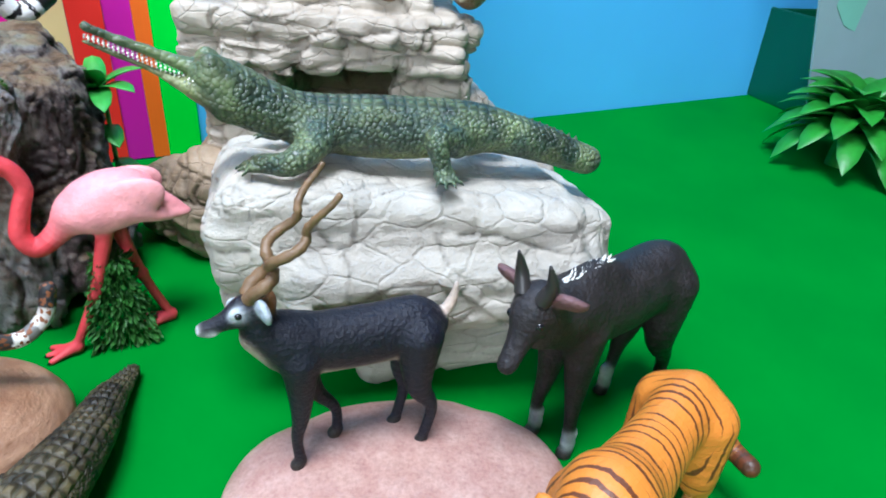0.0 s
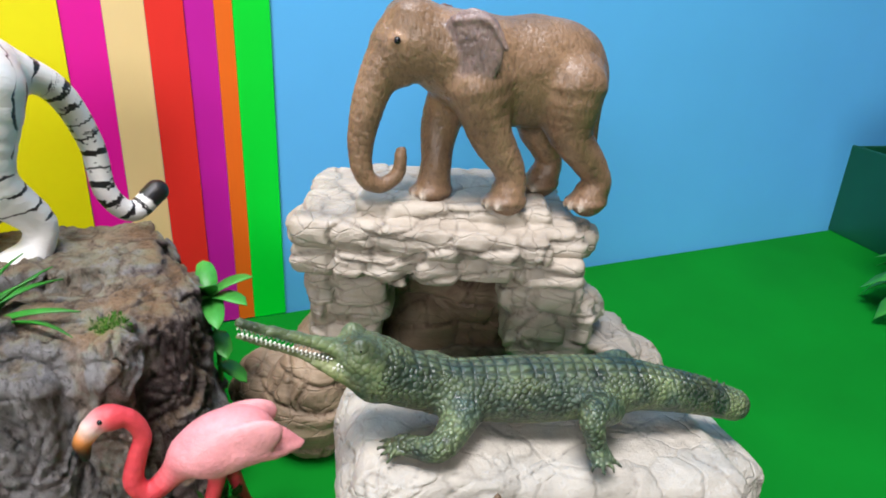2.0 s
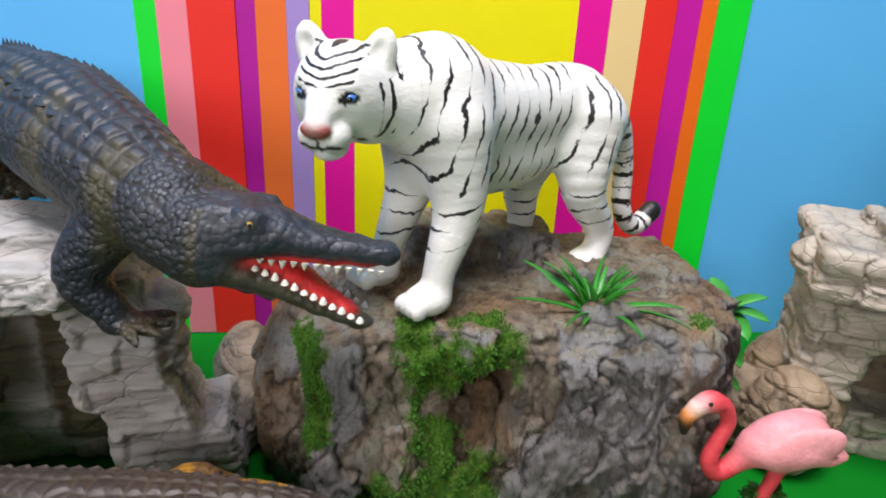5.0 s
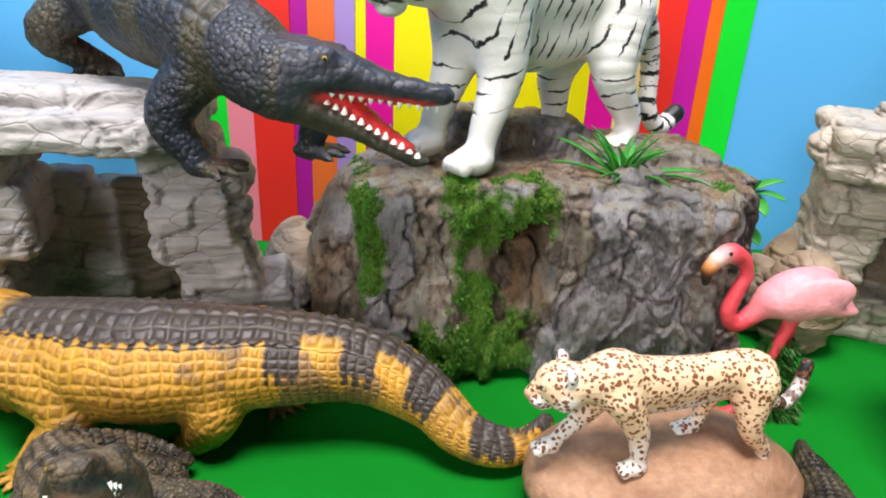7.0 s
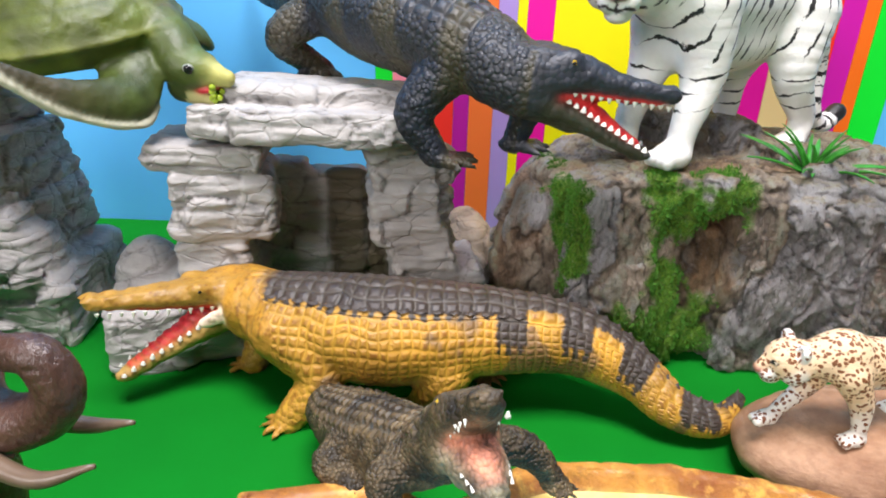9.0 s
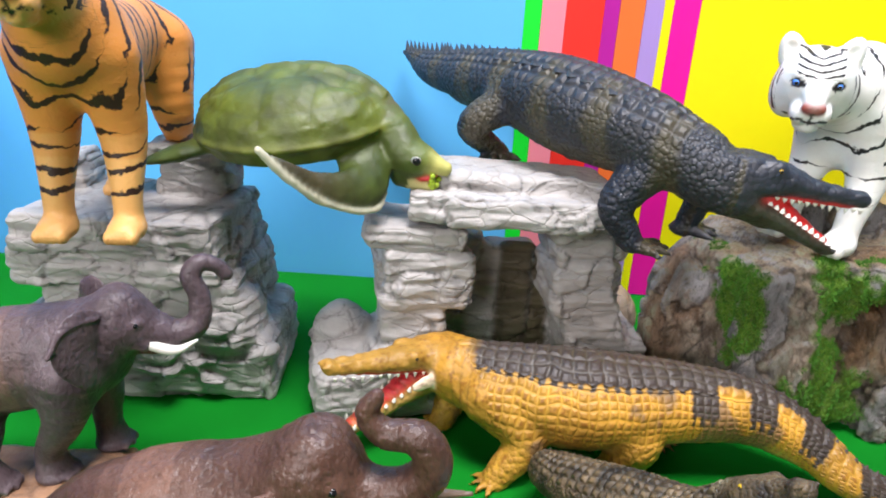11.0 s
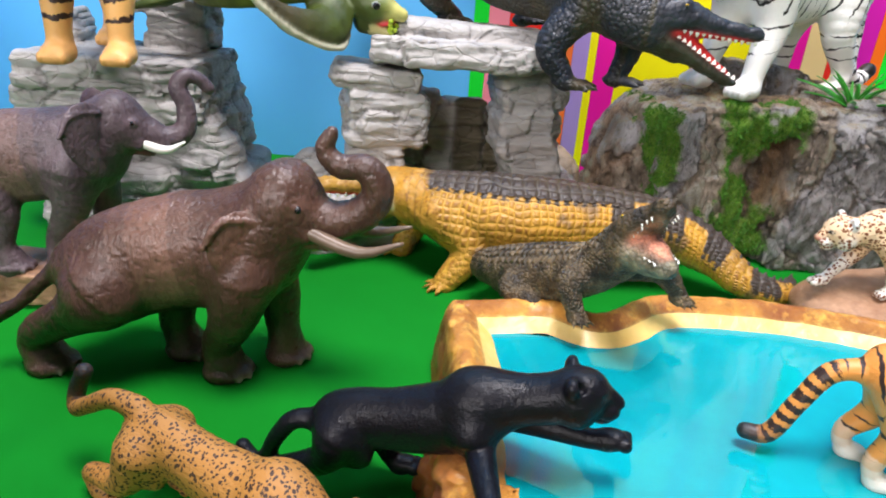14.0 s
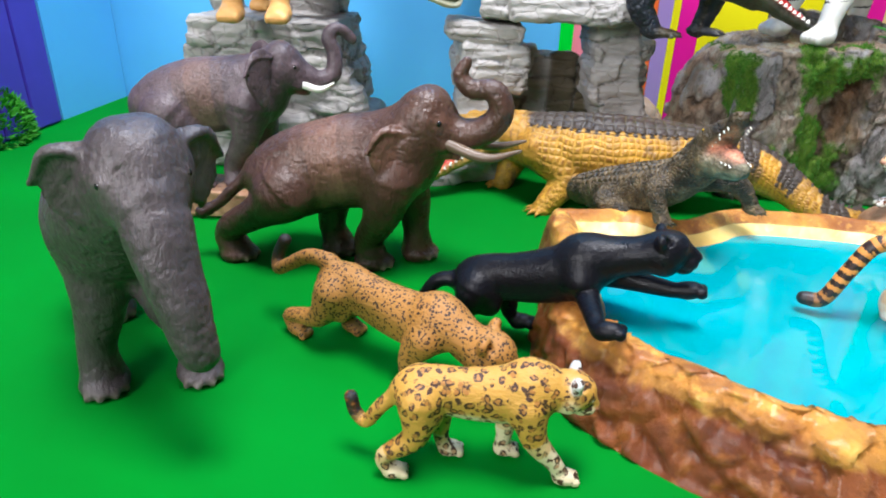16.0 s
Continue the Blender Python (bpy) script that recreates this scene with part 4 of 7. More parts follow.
def cat(step, paws, head, yaw, pitch, tail, coat, under, tip, drop=0.0, ear=None, nose=(0.35, 0.08, 0.06), eye=None, slim=1.0, long_=0.0, hs=1.0, ear_up=0.62, deep=0.0):
    """A big cat. paws: front left, front right, hind left, hind right as x, y, z; head: its middle."""
    b = Body(step)
    hx, hy, hz = head
    z = 7.2 - drop
    b.tube([(3.4 + long_, 0, z + 0.5, 1.95 * slim), (1.4, 0, z + 0.1, 1.9 * slim), (-1.2, 0, z + 0.15, 1.62 * slim), (-3.0 - long_, 0, z + 0.3, 1.6 * slim), (-4.2 - long_, 0, z + 0.25, 1.5 * slim), (-5.0 - long_, 0, z - 0.1, 1.05 * slim)], 0.6, coat, ((0, 1, 0), 1.12))
    b.tube([(2.4, 0, z - 0.9 - deep, 1.2 * slim), (-0.4, 0, z - 0.85 - deep, 1.15 * slim), (-2.8, 0, z - 0.6 - 0.8 * deep, 0.9 * slim)], 0.5 + 0.3 * deep, under)
    b.tube([(3.0 + long_, 0, z + 0.9, 1.65 * slim), ((3.4 + long_ + hx) / 2, hy * 0.45, (z + hz) / 2 + 0.3, 1.35 * slim), (hx - 0.3, hy * 0.95, hz - 0.1, 1.2)], 0.6, coat)
    for i, (px, py, pz) in enumerate(paws):
        front = i < 2
        side = 1 if i % 2 == 0 else -1
        if front:
            sx = 3.0 + long_
            top = (sx, side * 1.05, z - 0.2, 1.3 * slim)
            el = ((sx * 0.6 + px * 0.4) - 0.5, side * 1.25, pz + (z - pz) * 0.58, 0.9 * slim)
            wr = ((sx * 0.15 + px * 0.85) - 0.15, py * 0.9 + side * 0.13, pz + (z - pz) * 0.25, 0.58 * slim)
            pts = [top, el, wr, (px - 0.1, py, pz + 0.55, 0.56 * slim)]
        else:
            sx = -4.0 - long_
            top = (sx, side * 0.85, z - 0.2, 1.5 * slim)
            kn = ((sx * 0.6 + px * 0.4) + 0.5, side * 1.25, pz + (z - pz) * 0.56, 0.92 * slim)
            ho = (px - 0.45, py, pz + (z - pz) * 0.27, 0.58 * slim)
            pts = [top, kn, ho, (px - 0.1, py, pz + 0.5, 0.55 * slim)]
        b.tube(pts, 0.5, [coat, coat, under, under] if front else [coat, coat, coat, under], grain=(0.3, 0, 1.3))
        b.ball((px + 0.28, py, pz + 0.50), (0.88 * slim, 0.70 * slim, 0.52), k=0.25, col=under)
        for t in (-0.36, -0.12, 0.12, 0.36):
            b.ball((px + 0.88, py + t * 1.25 * slim, pz + 0.36), (0.34, 0.20, 0.32), k=0.07, col=under)
    f, s, u = aim(0, yaw, pitch), aim(0, yaw + 90), aim(0, yaw, pitch + 90)
    at = lambda x, y, w: np.array(head) + (f * x + s * y + u * w) * hs
    H = lambda *r: np.array(r) * hs
    rot = (0, -pitch, yaw)
    dark = (0.02, 0.016, 0.016)
    for q in (1, -1):                                                 # haunches, shoulder blades
        b.ball((-3.7 - long_, q * 0.95 * slim, z - 0.7), (1.35 * slim, 0.8 * slim, 1.9 * slim), (0, -18, 0), 0.35, coat)
        b.ball((2.8 + long_, q * 1.15 * slim, z + 0.1), (1.15 * slim, 0.75 * slim, 1.9 * slim), (0, 12, 0), 0.35, coat)
    b.ball(at(0, 0, 0.05), H(1.40, 1.25, 1.25), rot, 0.4, coat)
    b.ball(at(0.35, 0, 0.55), H(0.85, 0.80, 0.62), rot, 0.35, coat)
    for q in (1, -1):
        b.ball(at(-0.10, q * 0.72, -0.50), H(0.75, 0.62, 0.85), rot, 0.35, under)
        b.ball(at(0.88, q * 0.50, 0.52), H(0.34, 0.34, 0.17), rot, 0.14, coat)
    b.tube([(*at(0.75, 0, 0.30), 0.50 * hs), (*at(1.35, 0, -0.02), 0.42 * hs), (*at(1.72, 0, -0.28), 0.34 * hs)], 0.25, coat)
    for q in (1, -1):
        b.ball(at(1.32, q * 0.27, -0.68), H(0.56, 0.42, 0.44), rot, 0.16, under)
    b.ball(at(1.02, 0, -1.16), H(0.60, 0.46, 0.32), rot, 0.10, under)
    b.ball(at(1.88, 0, -0.35), H(0.22, 0.40, 0.23), rot, 0.06, nose)
    for q in (1, -1):
        b.tube([(*at(-0.30, q * 0.88, 0.85), 0.50 * hs), (*at(-0.36, q * 1.02, 0.9 + 0.4 * ear_up), (0.52 - 0.16 * ear_up) * hs), (*at(-0.42, q * 1.10, 0.82 + 0.86 * ear_up), (0.36 - 0.24 * ear_up) * hs)], 0.18, ear or coat, (f, 1.7 if ear_up > 0.5 else 1.3))
        b.ball(at(0.05, q * 1.0, 0.95 + 0.3 * ear_up), H(0.26, 0.24, 0.36), (q * -14, -pitch, yaw), 0.08, cut=True)
        b.bead(at(0.98, q * 0.60, 0.28), 0.22 * hs, 1, (1, 1, 0.85))
        if eye:
            b.bead(at(1.06, q * 0.635, 0.265), 0.175 * hs, 2, (1, 1, 0.85))
            b.bead(at(1.195, q * 0.68, 0.265), 0.07 * hs, 1)

    def face_paint(p, n, c):
        """Dark mouth line, nose split and eye rims."""
        w = p - np.array(head)
        a_, s_, u_ = (w @ f) / hs, np.abs(w @ s) / hs, (w @ u) / hs
        front_ = (np.sqrt((w ** 2).sum(1)) < 2.4 * hs) & (a_ > 0.55)
        mouth = (np.abs(u_ + 1.02 - 0.22 * np.sin(np.clip(s_ / 0.36, 0, 1.6) * math.pi * 0.5) * (s_ < 0.6)) < 0.055) & (s_ < 0.85) & (n @ f > -0.3)
        split = (s_ < 0.05) & (u_ < -0.5) & (u_ > -1.0) & (a_ > 1.5)
        ring = ((s_ - 0.63) / 0.23) ** 2 + ((u_ - 0.28) / 0.16) ** 2 < 1.0
        k = (front_ & (mouth | split | ring)).astype(float)[:, None]
        return c * (1 - k) + np.array(dark) * k
    b.face = face_paint
    b.tube(tail, 0.3, tip)
    ts = spline(tail, 8)[:, :3]
    tlen = np.r_[0, np.cumsum(np.linalg.norm(np.diff(ts, axis=0), axis=1))]

    def coat_way(p):
        """How far along the stripes are counted: down the body, down each leg, along the tail; bare on muzzle and paws."""
        x, y, zz = p.T
        x0 = np.where(x > -0.4, 3.0 + long_, -4.0 - long_)
        w = np.clip((z - 1.0 - zz) / 2.6, 0, 1)
        w = w * w * (3 - 2 * w)
        along = np.where(w > 0.5, 20.0 + zz * 0.95 + 0.25 * (x - x0), x + 0.22 * (zz - z))
        seam = np.clip((np.abs(w - 0.5) - 0.04) / 0.10, 0, 1)
        d = ((p[:, None, :] - ts[None]) ** 2).sum(2)
        i = d.argmin(1)
        tail_on = (np.sqrt(d.min(1)) < 0.62) & (i > 6)
        along = np.where(tail_on, tlen[i] * 0.95 + 0.3, along)
        q = p - np.array(head)
        ahead, side_, up_ = q @ f, q @ s, q @ u
        ahead, side_, up_ = ahead / hs, side_ / hs, up_ / hs
        on_head = np.sqrt((q ** 2).sum(1)) < 2.1 * hs
        on_head &= ahead > -0.7
        wide_ = np.abs(side_)
        brow = on_head & (up_ > 0.52) & (ahead > -0.25)
        near_ = np.sqrt((q ** 2).sum(1)) < 1.7 * hs
        jowl = on_head & near_ & ~brow & (wide_ > 0.80) & (ahead < 0.5) & (up_ > -1.0)
        along = np.where(on_head, 0.0, along)
        along = np.where(brow, up_ * 3.0 - wide_ * 0.7 + 0.1, along)
        along = np.where(jowl, ahead * 1.9 + up_ * 0.4, along)
        mask = np.where(on_head, 0.0, 1.0)
        mask = np.where(brow & (wide_ < 0.75), 2.0, mask)
        mask = np.where(jowl, 2.0, mask)
        low = np.min([pw[2] for pw in paws])
        mask = np.where(~tail_on & (zz < low + 1.9) & ~on_head, 0.0, mask)
        mask = np.where(~tail_on & ~on_head, mask * seam * (1 - 0.1 * w), mask)
        mask = np.where(tail_on, 2.0, mask)
        across = np.where(w > 0.5, y * 1.3 + 0.6 * x, zz + 0.2 * y)
        return along, mask, across
    b.coat = coat_way
    return b


def elephant(step, head, yaw, pitch, trunk, feet, col, tusk=0.0, ears=1.0, ear_back=30.0, tail=None, belly=None, high=8.6, patch=None, mouth=None, slope=0.0, nails=None, L=1.0, hs=1.0, fat=1.0, ear_len=1.15, ear_col=None, ear_shift=0.0, ear_drop=0.0, limb=1.0):
    """trunk: rows in head space (ahead, left, up, radius). feet: front left, front right, hind left, hind right."""
    b = Body(step)
    z = high
    b.tube([(2.9 * L, 0, z - 2.2, 2.2 * fat), (1.0 * L, 0, z - 2.35, 2.35 * fat), (-1.2 * L, 0, z - 2.3 - slope * 0.5, 2.35 * fat), (-3.2 * L, 0, z - 2.4 - slope, 2.15 * fat), (-4.4 * L, 0, z - 2.8 - slope, 1.75 * fat)], 0.7, [col, col, patch or col, col, col], ((0, 1, 0), 1.15))
    girth = min(1.0, fat)
    b.tube([(2.0 * L, 0, z - 3.3, 1.6 * girth), (-1.0 * L, 0, z - 3.6, 1.65 * girth), (-3.0 * L, 0, z - 3.5 - slope, 1.45 * girth)], 0.6, belly or col)
    hx, hy, hz = head
    b.tube([(2.8, 0, z - 2.0, 2.1), ((3.2 + hx) / 2, hy * 0.6, (z - 1.6 + hz) / 2, 1.75), (hx, hy, hz, 1.4)], 0.9, col)
    for i, (px, py, pz) in enumerate(feet):
        side = 1 if i % 2 == 0 else -1
        if i < 2:
            pts = [(2.6, side * 1.3 * fat, z - 3.0, 1.5 * fat), ((2.7 + px) / 2 + 0.15, side * 1.4 * fat, z * 0.42 + pz * 0.5, 1.02 * limb), (px - 0.15, py, pz + 1.7, 0.78 * limb), (px, py, pz + 0.4, 0.92 * limb)]
        else:
            pts = [(-3.4 * L, side * 1.2 * fat, z - 3.2 - slope, 1.7 * fat), ((-3.2 * L + px) / 2 + 0.6, side * 1.35, z * 0.42 + pz * 0.5, 1.08 * limb), (px - 0.4, py, pz + 1.7, 0.76 * limb), (px, py, pz + 0.4, 0.90 * limb)]
        b.tube(pts, 0.45, col)
        b.ball((px + 0.12, py, pz + 0.32), (1.12 * limb, 1.02 * limb, 0.36), k=0.25, col=col)
        for t in (-50, -18, 18, 50):
            b.ball((px + 0.1 + 1.05 * limb * math.cos(radians(t)), py + 0.95 * limb * math.sin(radians(t)), pz + 0.2), (0.15, 0.17, 0.19), k=0.05, col=nails or tuple(min(1, c * 1.9 + 0.04) for c in col))
    f, s, u = aim(0, yaw, pitch), aim(0, yaw + 90), aim(0, yaw, pitch + 90)
    far = lambda x, y, w: np.array(head) + f * x + s * y + u * w
    at = lambda x, y, w: np.array(head) + (f * x + s * y + u * w) * hs
    H = lambda *r: np.array(r) * hs
    rot = (0, -pitch, yaw)
    b.ball(at(0, 0, 0.1), H(1.55, 1.45, 1.55), rot, 0.5, col)
    b.ball(at(0.1, 0.5, 0.95), H(0.9, 0.7, 0.8), rot, 0.4, col)
    b.ball(at(0.1, -0.5, 0.95), H(0.9, 0.7, 0.8), rot, 0.4, col)
    b.ball(at(0.6, 0, -0.6), H(1.1, 1.1, 1.1), rot, 0.5, col)
    tr = [(*far(a, c, w), r) for a, c, w, r in trunk]
    b.tube(tr, 0.45, col, n=8)
    s2 = spline(tr, 10)
    for j in range(4, len(s2) - 1, 2):                                 # rings of the trunk
        d = s2[j + 1, :3] - s2[j - 1, :3]
        d = d / np.linalg.norm(d) * 0.03
        b.tube([(*(s2[j, :3] - d), s2[j, 3] * 1.10), (*(s2[j, :3] + d), s2[j, 3] * 1.10)], 0.05, col, n=1)
    b.tube([(*at(0.7, 0, -1.3), 0.62 * hs), (*at(1.4, 0, -1.75), 0.42 * hs), (*at(1.9, 0, -2.05), 0.18)], 0.35, [col, mouth or col, mouth or col])
    for q in (1, -1):
        sw = aim(0, yaw + q * (90 + 58 - ear_back))
        nrm = np.cross(sw, u)
        er = ear_col or tuple(min(1, c * 1.1) for c in col)
        ea = lambda x, y, w: at(x - ear_shift, y + q * 0.28 * ear_shift, w - ear_drop)
        b.tube([(*ea(-0.1, q * 1.3, 0.8), 0.4), (*(ea(-0.1, q * 1.35, 0.45) + sw * 0.9 * ears), 1.0 * ears), (*(ea(-0.1, q * 1.4, -0.5) + sw * 1.15 * ears), 0.95 * ears), (*(ea(0.0, q * 1.4, -1.45 * ear_len) + sw * 0.95 * ears), 0.62 * ears), (*(ea(0.0, q * 1.4, -1.9 * ear_len) + sw * 0.85 * ears), 0.42 * ears)], 0.12, er, (nrm, 4.4))
        b.tube([(*(ea(0.1, q * 1.35, 0.9) + sw * 0.2), 0.16), (*(ea(0.0, q * 1.42, 0.95) + sw * 1.5 * ears), 0.2), (*(ea(-0.1, q * 1.5, -0.1) + sw * 2.2 * ears), 0.14)], 0.15, er)
        b.ball(at(0.95, q * 1.10, 0.15), (0.42, 0.30, 0.34), rot, 0.12, tuple(min(1, c * 1.5) for c in col))
        b.bead(at(1.05, q * 1.29, 0.15), 0.17, 1)
        if tusk:
            a0, a1 = at(1.0, q * 0.72, -0.95), at(1.2 + tusk, q * (1.05 if tusk < 2 else 1.25), -1.55)
            a2 = at(1.3 + 1.75 * tusk, q * 1.0, -1.25 + 0.1 * tusk)
            b.tube([(*a0, 0.42), (*at(1.3, q * 0.82, -1.2), 0.36)], 0.25, col)
            pts = spline([(*a0, 0.32), (*a1, 0.26), (*a2, 0.07)], 6)
            horn(b, pts, 3)
    t = tail or [(-5.2 * L - 0.4, 0, z - 2.6, 0.5), (-5.9 * L - 0.4, 0, z - 4.2, 0.3), (-6.0 * L - 0.4, 0, z - 5.9, 0.22), (-5.9 * L - 0.4, 0, z - 6.8, 0.3)]
    b.tube(t, 0.35, [col, col, tuple(c * 0.45 for c in col)])
    return b


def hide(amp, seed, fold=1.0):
    """Creases of thick skin: long folds and a finer net between them, their shade painted into the colour."""
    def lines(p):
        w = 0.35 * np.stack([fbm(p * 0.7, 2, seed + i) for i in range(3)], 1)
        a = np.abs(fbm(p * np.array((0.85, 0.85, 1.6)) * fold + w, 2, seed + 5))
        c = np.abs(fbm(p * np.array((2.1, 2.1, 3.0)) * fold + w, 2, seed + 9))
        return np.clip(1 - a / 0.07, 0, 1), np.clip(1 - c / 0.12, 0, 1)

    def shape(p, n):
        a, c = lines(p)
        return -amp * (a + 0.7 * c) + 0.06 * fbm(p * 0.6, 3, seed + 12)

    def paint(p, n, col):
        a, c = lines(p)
        # Darker along each fold: crease shade put into the paint.
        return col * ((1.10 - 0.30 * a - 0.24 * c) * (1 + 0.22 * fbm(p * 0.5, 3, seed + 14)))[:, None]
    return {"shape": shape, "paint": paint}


def horn(b, pts, mat, n=10):
    """A tusk or horn through rows x, y, z, radius, as one closed skin."""
    pts = np.asarray(pts, float)
    vs, fs = [], []
    for i, (x, y, z, r) in enumerate(pts):
        d = V(pts[min(i + 1, len(pts) - 1), :3] - pts[max(i - 1, 0), :3]).normalized()
        side_ = d.cross(V((0.3, 0.2, 1.0))).normalized()
        up = d.cross(side_)
        vs += [tuple(V((x, y, z)) + (side_ * math.cos(k * math.tau / n) + up * math.sin(k * math.tau / n)) * r) for k in range(n)]
    for i in range(len(pts) - 1):
        fs += [(i * n + k, (i + 1) * n + k, (i + 1) * n + (k + 1) % n, i * n + (k + 1) % n) for k in range(n)]
    fs.append(tuple((len(pts) - 1) * n + k for k in range(n - 1, -1, -1)))
    b.extra.append((vs, fs, mat))


def crocodile(step, spine, legs, head, yaw, pitch, gape, jaw, back, side, belly, red=(0.62, 0.03, 0.03), teeth=9, crest=True, rw=1.25, size=1.0, tooth=0.28, roll_rows=0.62, eye_mat=2, thin=1.0, spikes=0.34, face=None, limb=None, cheek=None, leg=1.0, scute=1.05, chin=2.1, eye_r=0.13, tail_from=99.0, brow=0.0, roof=None, nose=1.0, toe=1.0, jowl=0.0, eye_x=0.72, tooth_r=0.09, t0=1.05):
    """spine: rows x, y, z, radius from the neck to the tail's tip. head: the skull's middle. jaw: its length. legs: (shoulder, elbow, foot, splay yaw) each."""
    b = Body(step)
    sp = spline(spine, 7)
    b.tube(spine, 0.45, side, ((0, 0, 1), 1.18), n=7)
    low = [(x, y, z - r * 0.32, r * 0.78) for x, y, z, r in spine[:max(3, len(spine) * 2 // 3)]]
    b.tube(low, 0.4, belly, ((0, 0, 1), 1.1), n=5)
    b.tube([(x, y, z + r * 0.42, r * 0.62) for x, y, z, r in spine[:-1]], 0.35, back, ((0, 0, 1), 1.25), n=6)
    f, s, u = aim(0, yaw, pitch), aim(0, yaw + 90), aim(0, yaw, pitch + 90)
    at = lambda x, y, w: np.array(head) + (f * x + s * y + u * w) * size
    rot = (0, -pitch, yaw)
    g = radians(gape)
    lj = lambda x, y, w: at(x * math.cos(g) + w * math.sin(g), y, -x * math.sin(g) + w * math.cos(g) - 0.35)
    b.tube([(*spine[0][:3], spine[0][3]), (*at(-0.9, 0, -0.12), 1.12 * size), (*at(0.0, 0, 0.0), 1.0 * size)], 0.5, side)
    skin_, back0 = back, back
    back = face or back
    n1 = jaw
    b.box(at(-0.1, 0, 0.28), np.array((1.10, 0.96, 0.55)) * size, rot, 0.42 * size, 0.35, back)
    b.tube([(*at(0.4, 0, 0.18), 0.98 * size), (*at(1.1, 0, 0.22), (0.55 if thin < 0.6 else 0.88) * size), (*at(n1 * 0.48, 0, 0.14), 0.66 * size * thin), (*at(n1 * 0.85, 0, 0.02), 0.44 * size * thin), (*at(n1, 0, 0.02), 0.40 * size * thin)], 0.3, back, (u, 1.5))
    b.ball(at(n1 + 0.04, 0, 0.16), np.array((0.28, 0.30, 0.2)) * size * thin * nose, rot, 0.2, back)
    b.tube([(*lj(-0.9, 0, -0.25), 0.98 * size), (*lj(0.3, 0, -0.22), 0.95 * size), (*lj(n1 * 0.45, 0, -0.10), 0.64 * size * thin), (*lj(n1 * 0.8, 0, -0.03), 0.46 * size * thin), (*lj(n1 * 0.97, 0, 0.0), 0.36 * size * thin)], 0.25, belly, (u, chin))
    for q in (1, -1):
        b.ball(at(-0.45, q * 0.70, -0.35), np.array((0.85, 0.48, 0.85)) * size, rot, 0.35, side)
    if jowl:
        b.ball(lj(-0.15, 0, -0.35), np.array((1.25, 0.88, 0.75)) * size * jowl, rot, 0.4, belly)
        b.tube([(*lj(-0.2, 0, -0.5), 0.6 * size * jowl), (*lj(n1 * 0.35, 0, -0.35), 0.42 * size * jowl)], 0.4, belly)
    if gape > 4:
        b.tube([(*lj(0.5, 0, 0.30), 0.66 * size), (*lj(n1 * 0.5, 0, 0.26), 0.46 * size * thin), (*lj(n1 * 0.86, 0, 0.20), 0.28 * size * thin)], 0.06, red, (u, 2.6))
        b.tube([(*at(0.6, 0, -0.30), 0.66 * size), (*at(n1 * 0.5, 0, -0.26), 0.46 * size * thin), (*at(n1 * 0.9, 0, -0.22), 0.3 * size * thin)], 0.06, roof or red, (u, 2.8))
        b.ball(at(0.55, 0, -0.50), np.array((0.5, 0.72, 0.42)) * size, rot, 0.1, red)
        if cheek:
            for q in (1, -1):
                b.tube([(*at(0.05, q * 1.08, -0.16), 0.30 * size), (*at(0.70, q * 1.08, -0.48), 0.34 * size), (*at(1.40, q * 0.96, -0.80), 0.24 * size)], 0.06, cheek, (s, 1.7), n=3)
    for q in (1, -1):
        for i in range(5):                                            # knobs along the snout
            b.ball(at(eye_x + 0.55 + 0.16 * n1 * i, q * 0.26 * thin, (0.56 - 0.085 * i) * (0.6 if thin < 0.6 else 0.9)), np.array((0.34, 0.13, 0.08)) * size, rot, 0.12, back)
        b.ball(at(eye_x, q * 0.62, 0.62 - 0.16 * (eye_x - 0.72) + brow), np.array((0.46, 0.30, 0.30 + brow)) * size, rot, 0.15, back)
        b.bead(at(eye_x + 0.08, q * 0.80, 0.62 - 0.16 * (eye_x - 0.72) + brow), eye_r * 1.1 * size, eye_mat)
        b.bead(at(eye_x + 0.10, q * 0.905, 0.62 - 0.16 * (eye_x - 0.72) + brow), eye_r * 0.45 * size, 4)
        b.ball(at(-0.35, q * 0.92, 0.45), np.array((0.40, 0.16, 0.10)) * size, rot, 0.1, back)
        for i in range(teeth):
            x = t0 + (n1 - 0.05 - t0) * i / (teeth - 1)
            w = (0.86 - 0.42 * (x / n1) ** 0.9) * (thin if x > 1.5 else 1.0)
            k = 0.7 + 0.5 * ((i * 7) % 5) / 4
            b.spike(at(x, q * w, -0.24), -u + s * q * 0.2, tooth * k * size, tooth_r * size, 1)
            b.spike(lj(x - 0.12, q * w * 0.92, 0.20), u + s * q * 0.2, tooth * k * size, tooth_r * 1.15 * size, 1)
    for sh_, el, ft, sp_yaw in legs:
        b.tube([(*sh_, 1.05 * size * leg), (*el, 0.82 * size * leg), (ft[0], ft[1], ft[2] + 0.32, 0.5 * size * leg)], 0.4, limb or side)
        b.ball((ft[0], ft[1], ft[2] + 0.25), np.array((0.6, 0.5, 0.28)) * size, (0, 0, sp_yaw), 0.2, side)
        for t in (-42, -14, 14, 42):
            w = aim(0, sp_yaw + t)
            p = np.array((ft[0], ft[1], ft[2] + 0.22))
            b.tube([(*(p + w * 0.4 * size * toe), 0.2 * size * toe), (*(p + w * 1.0 * size * toe), 0.15 * size * toe), (*(p + w * 1.4 * size * toe + (0, 0, -0.12)), 0.05)], 0.1, side, n=2)
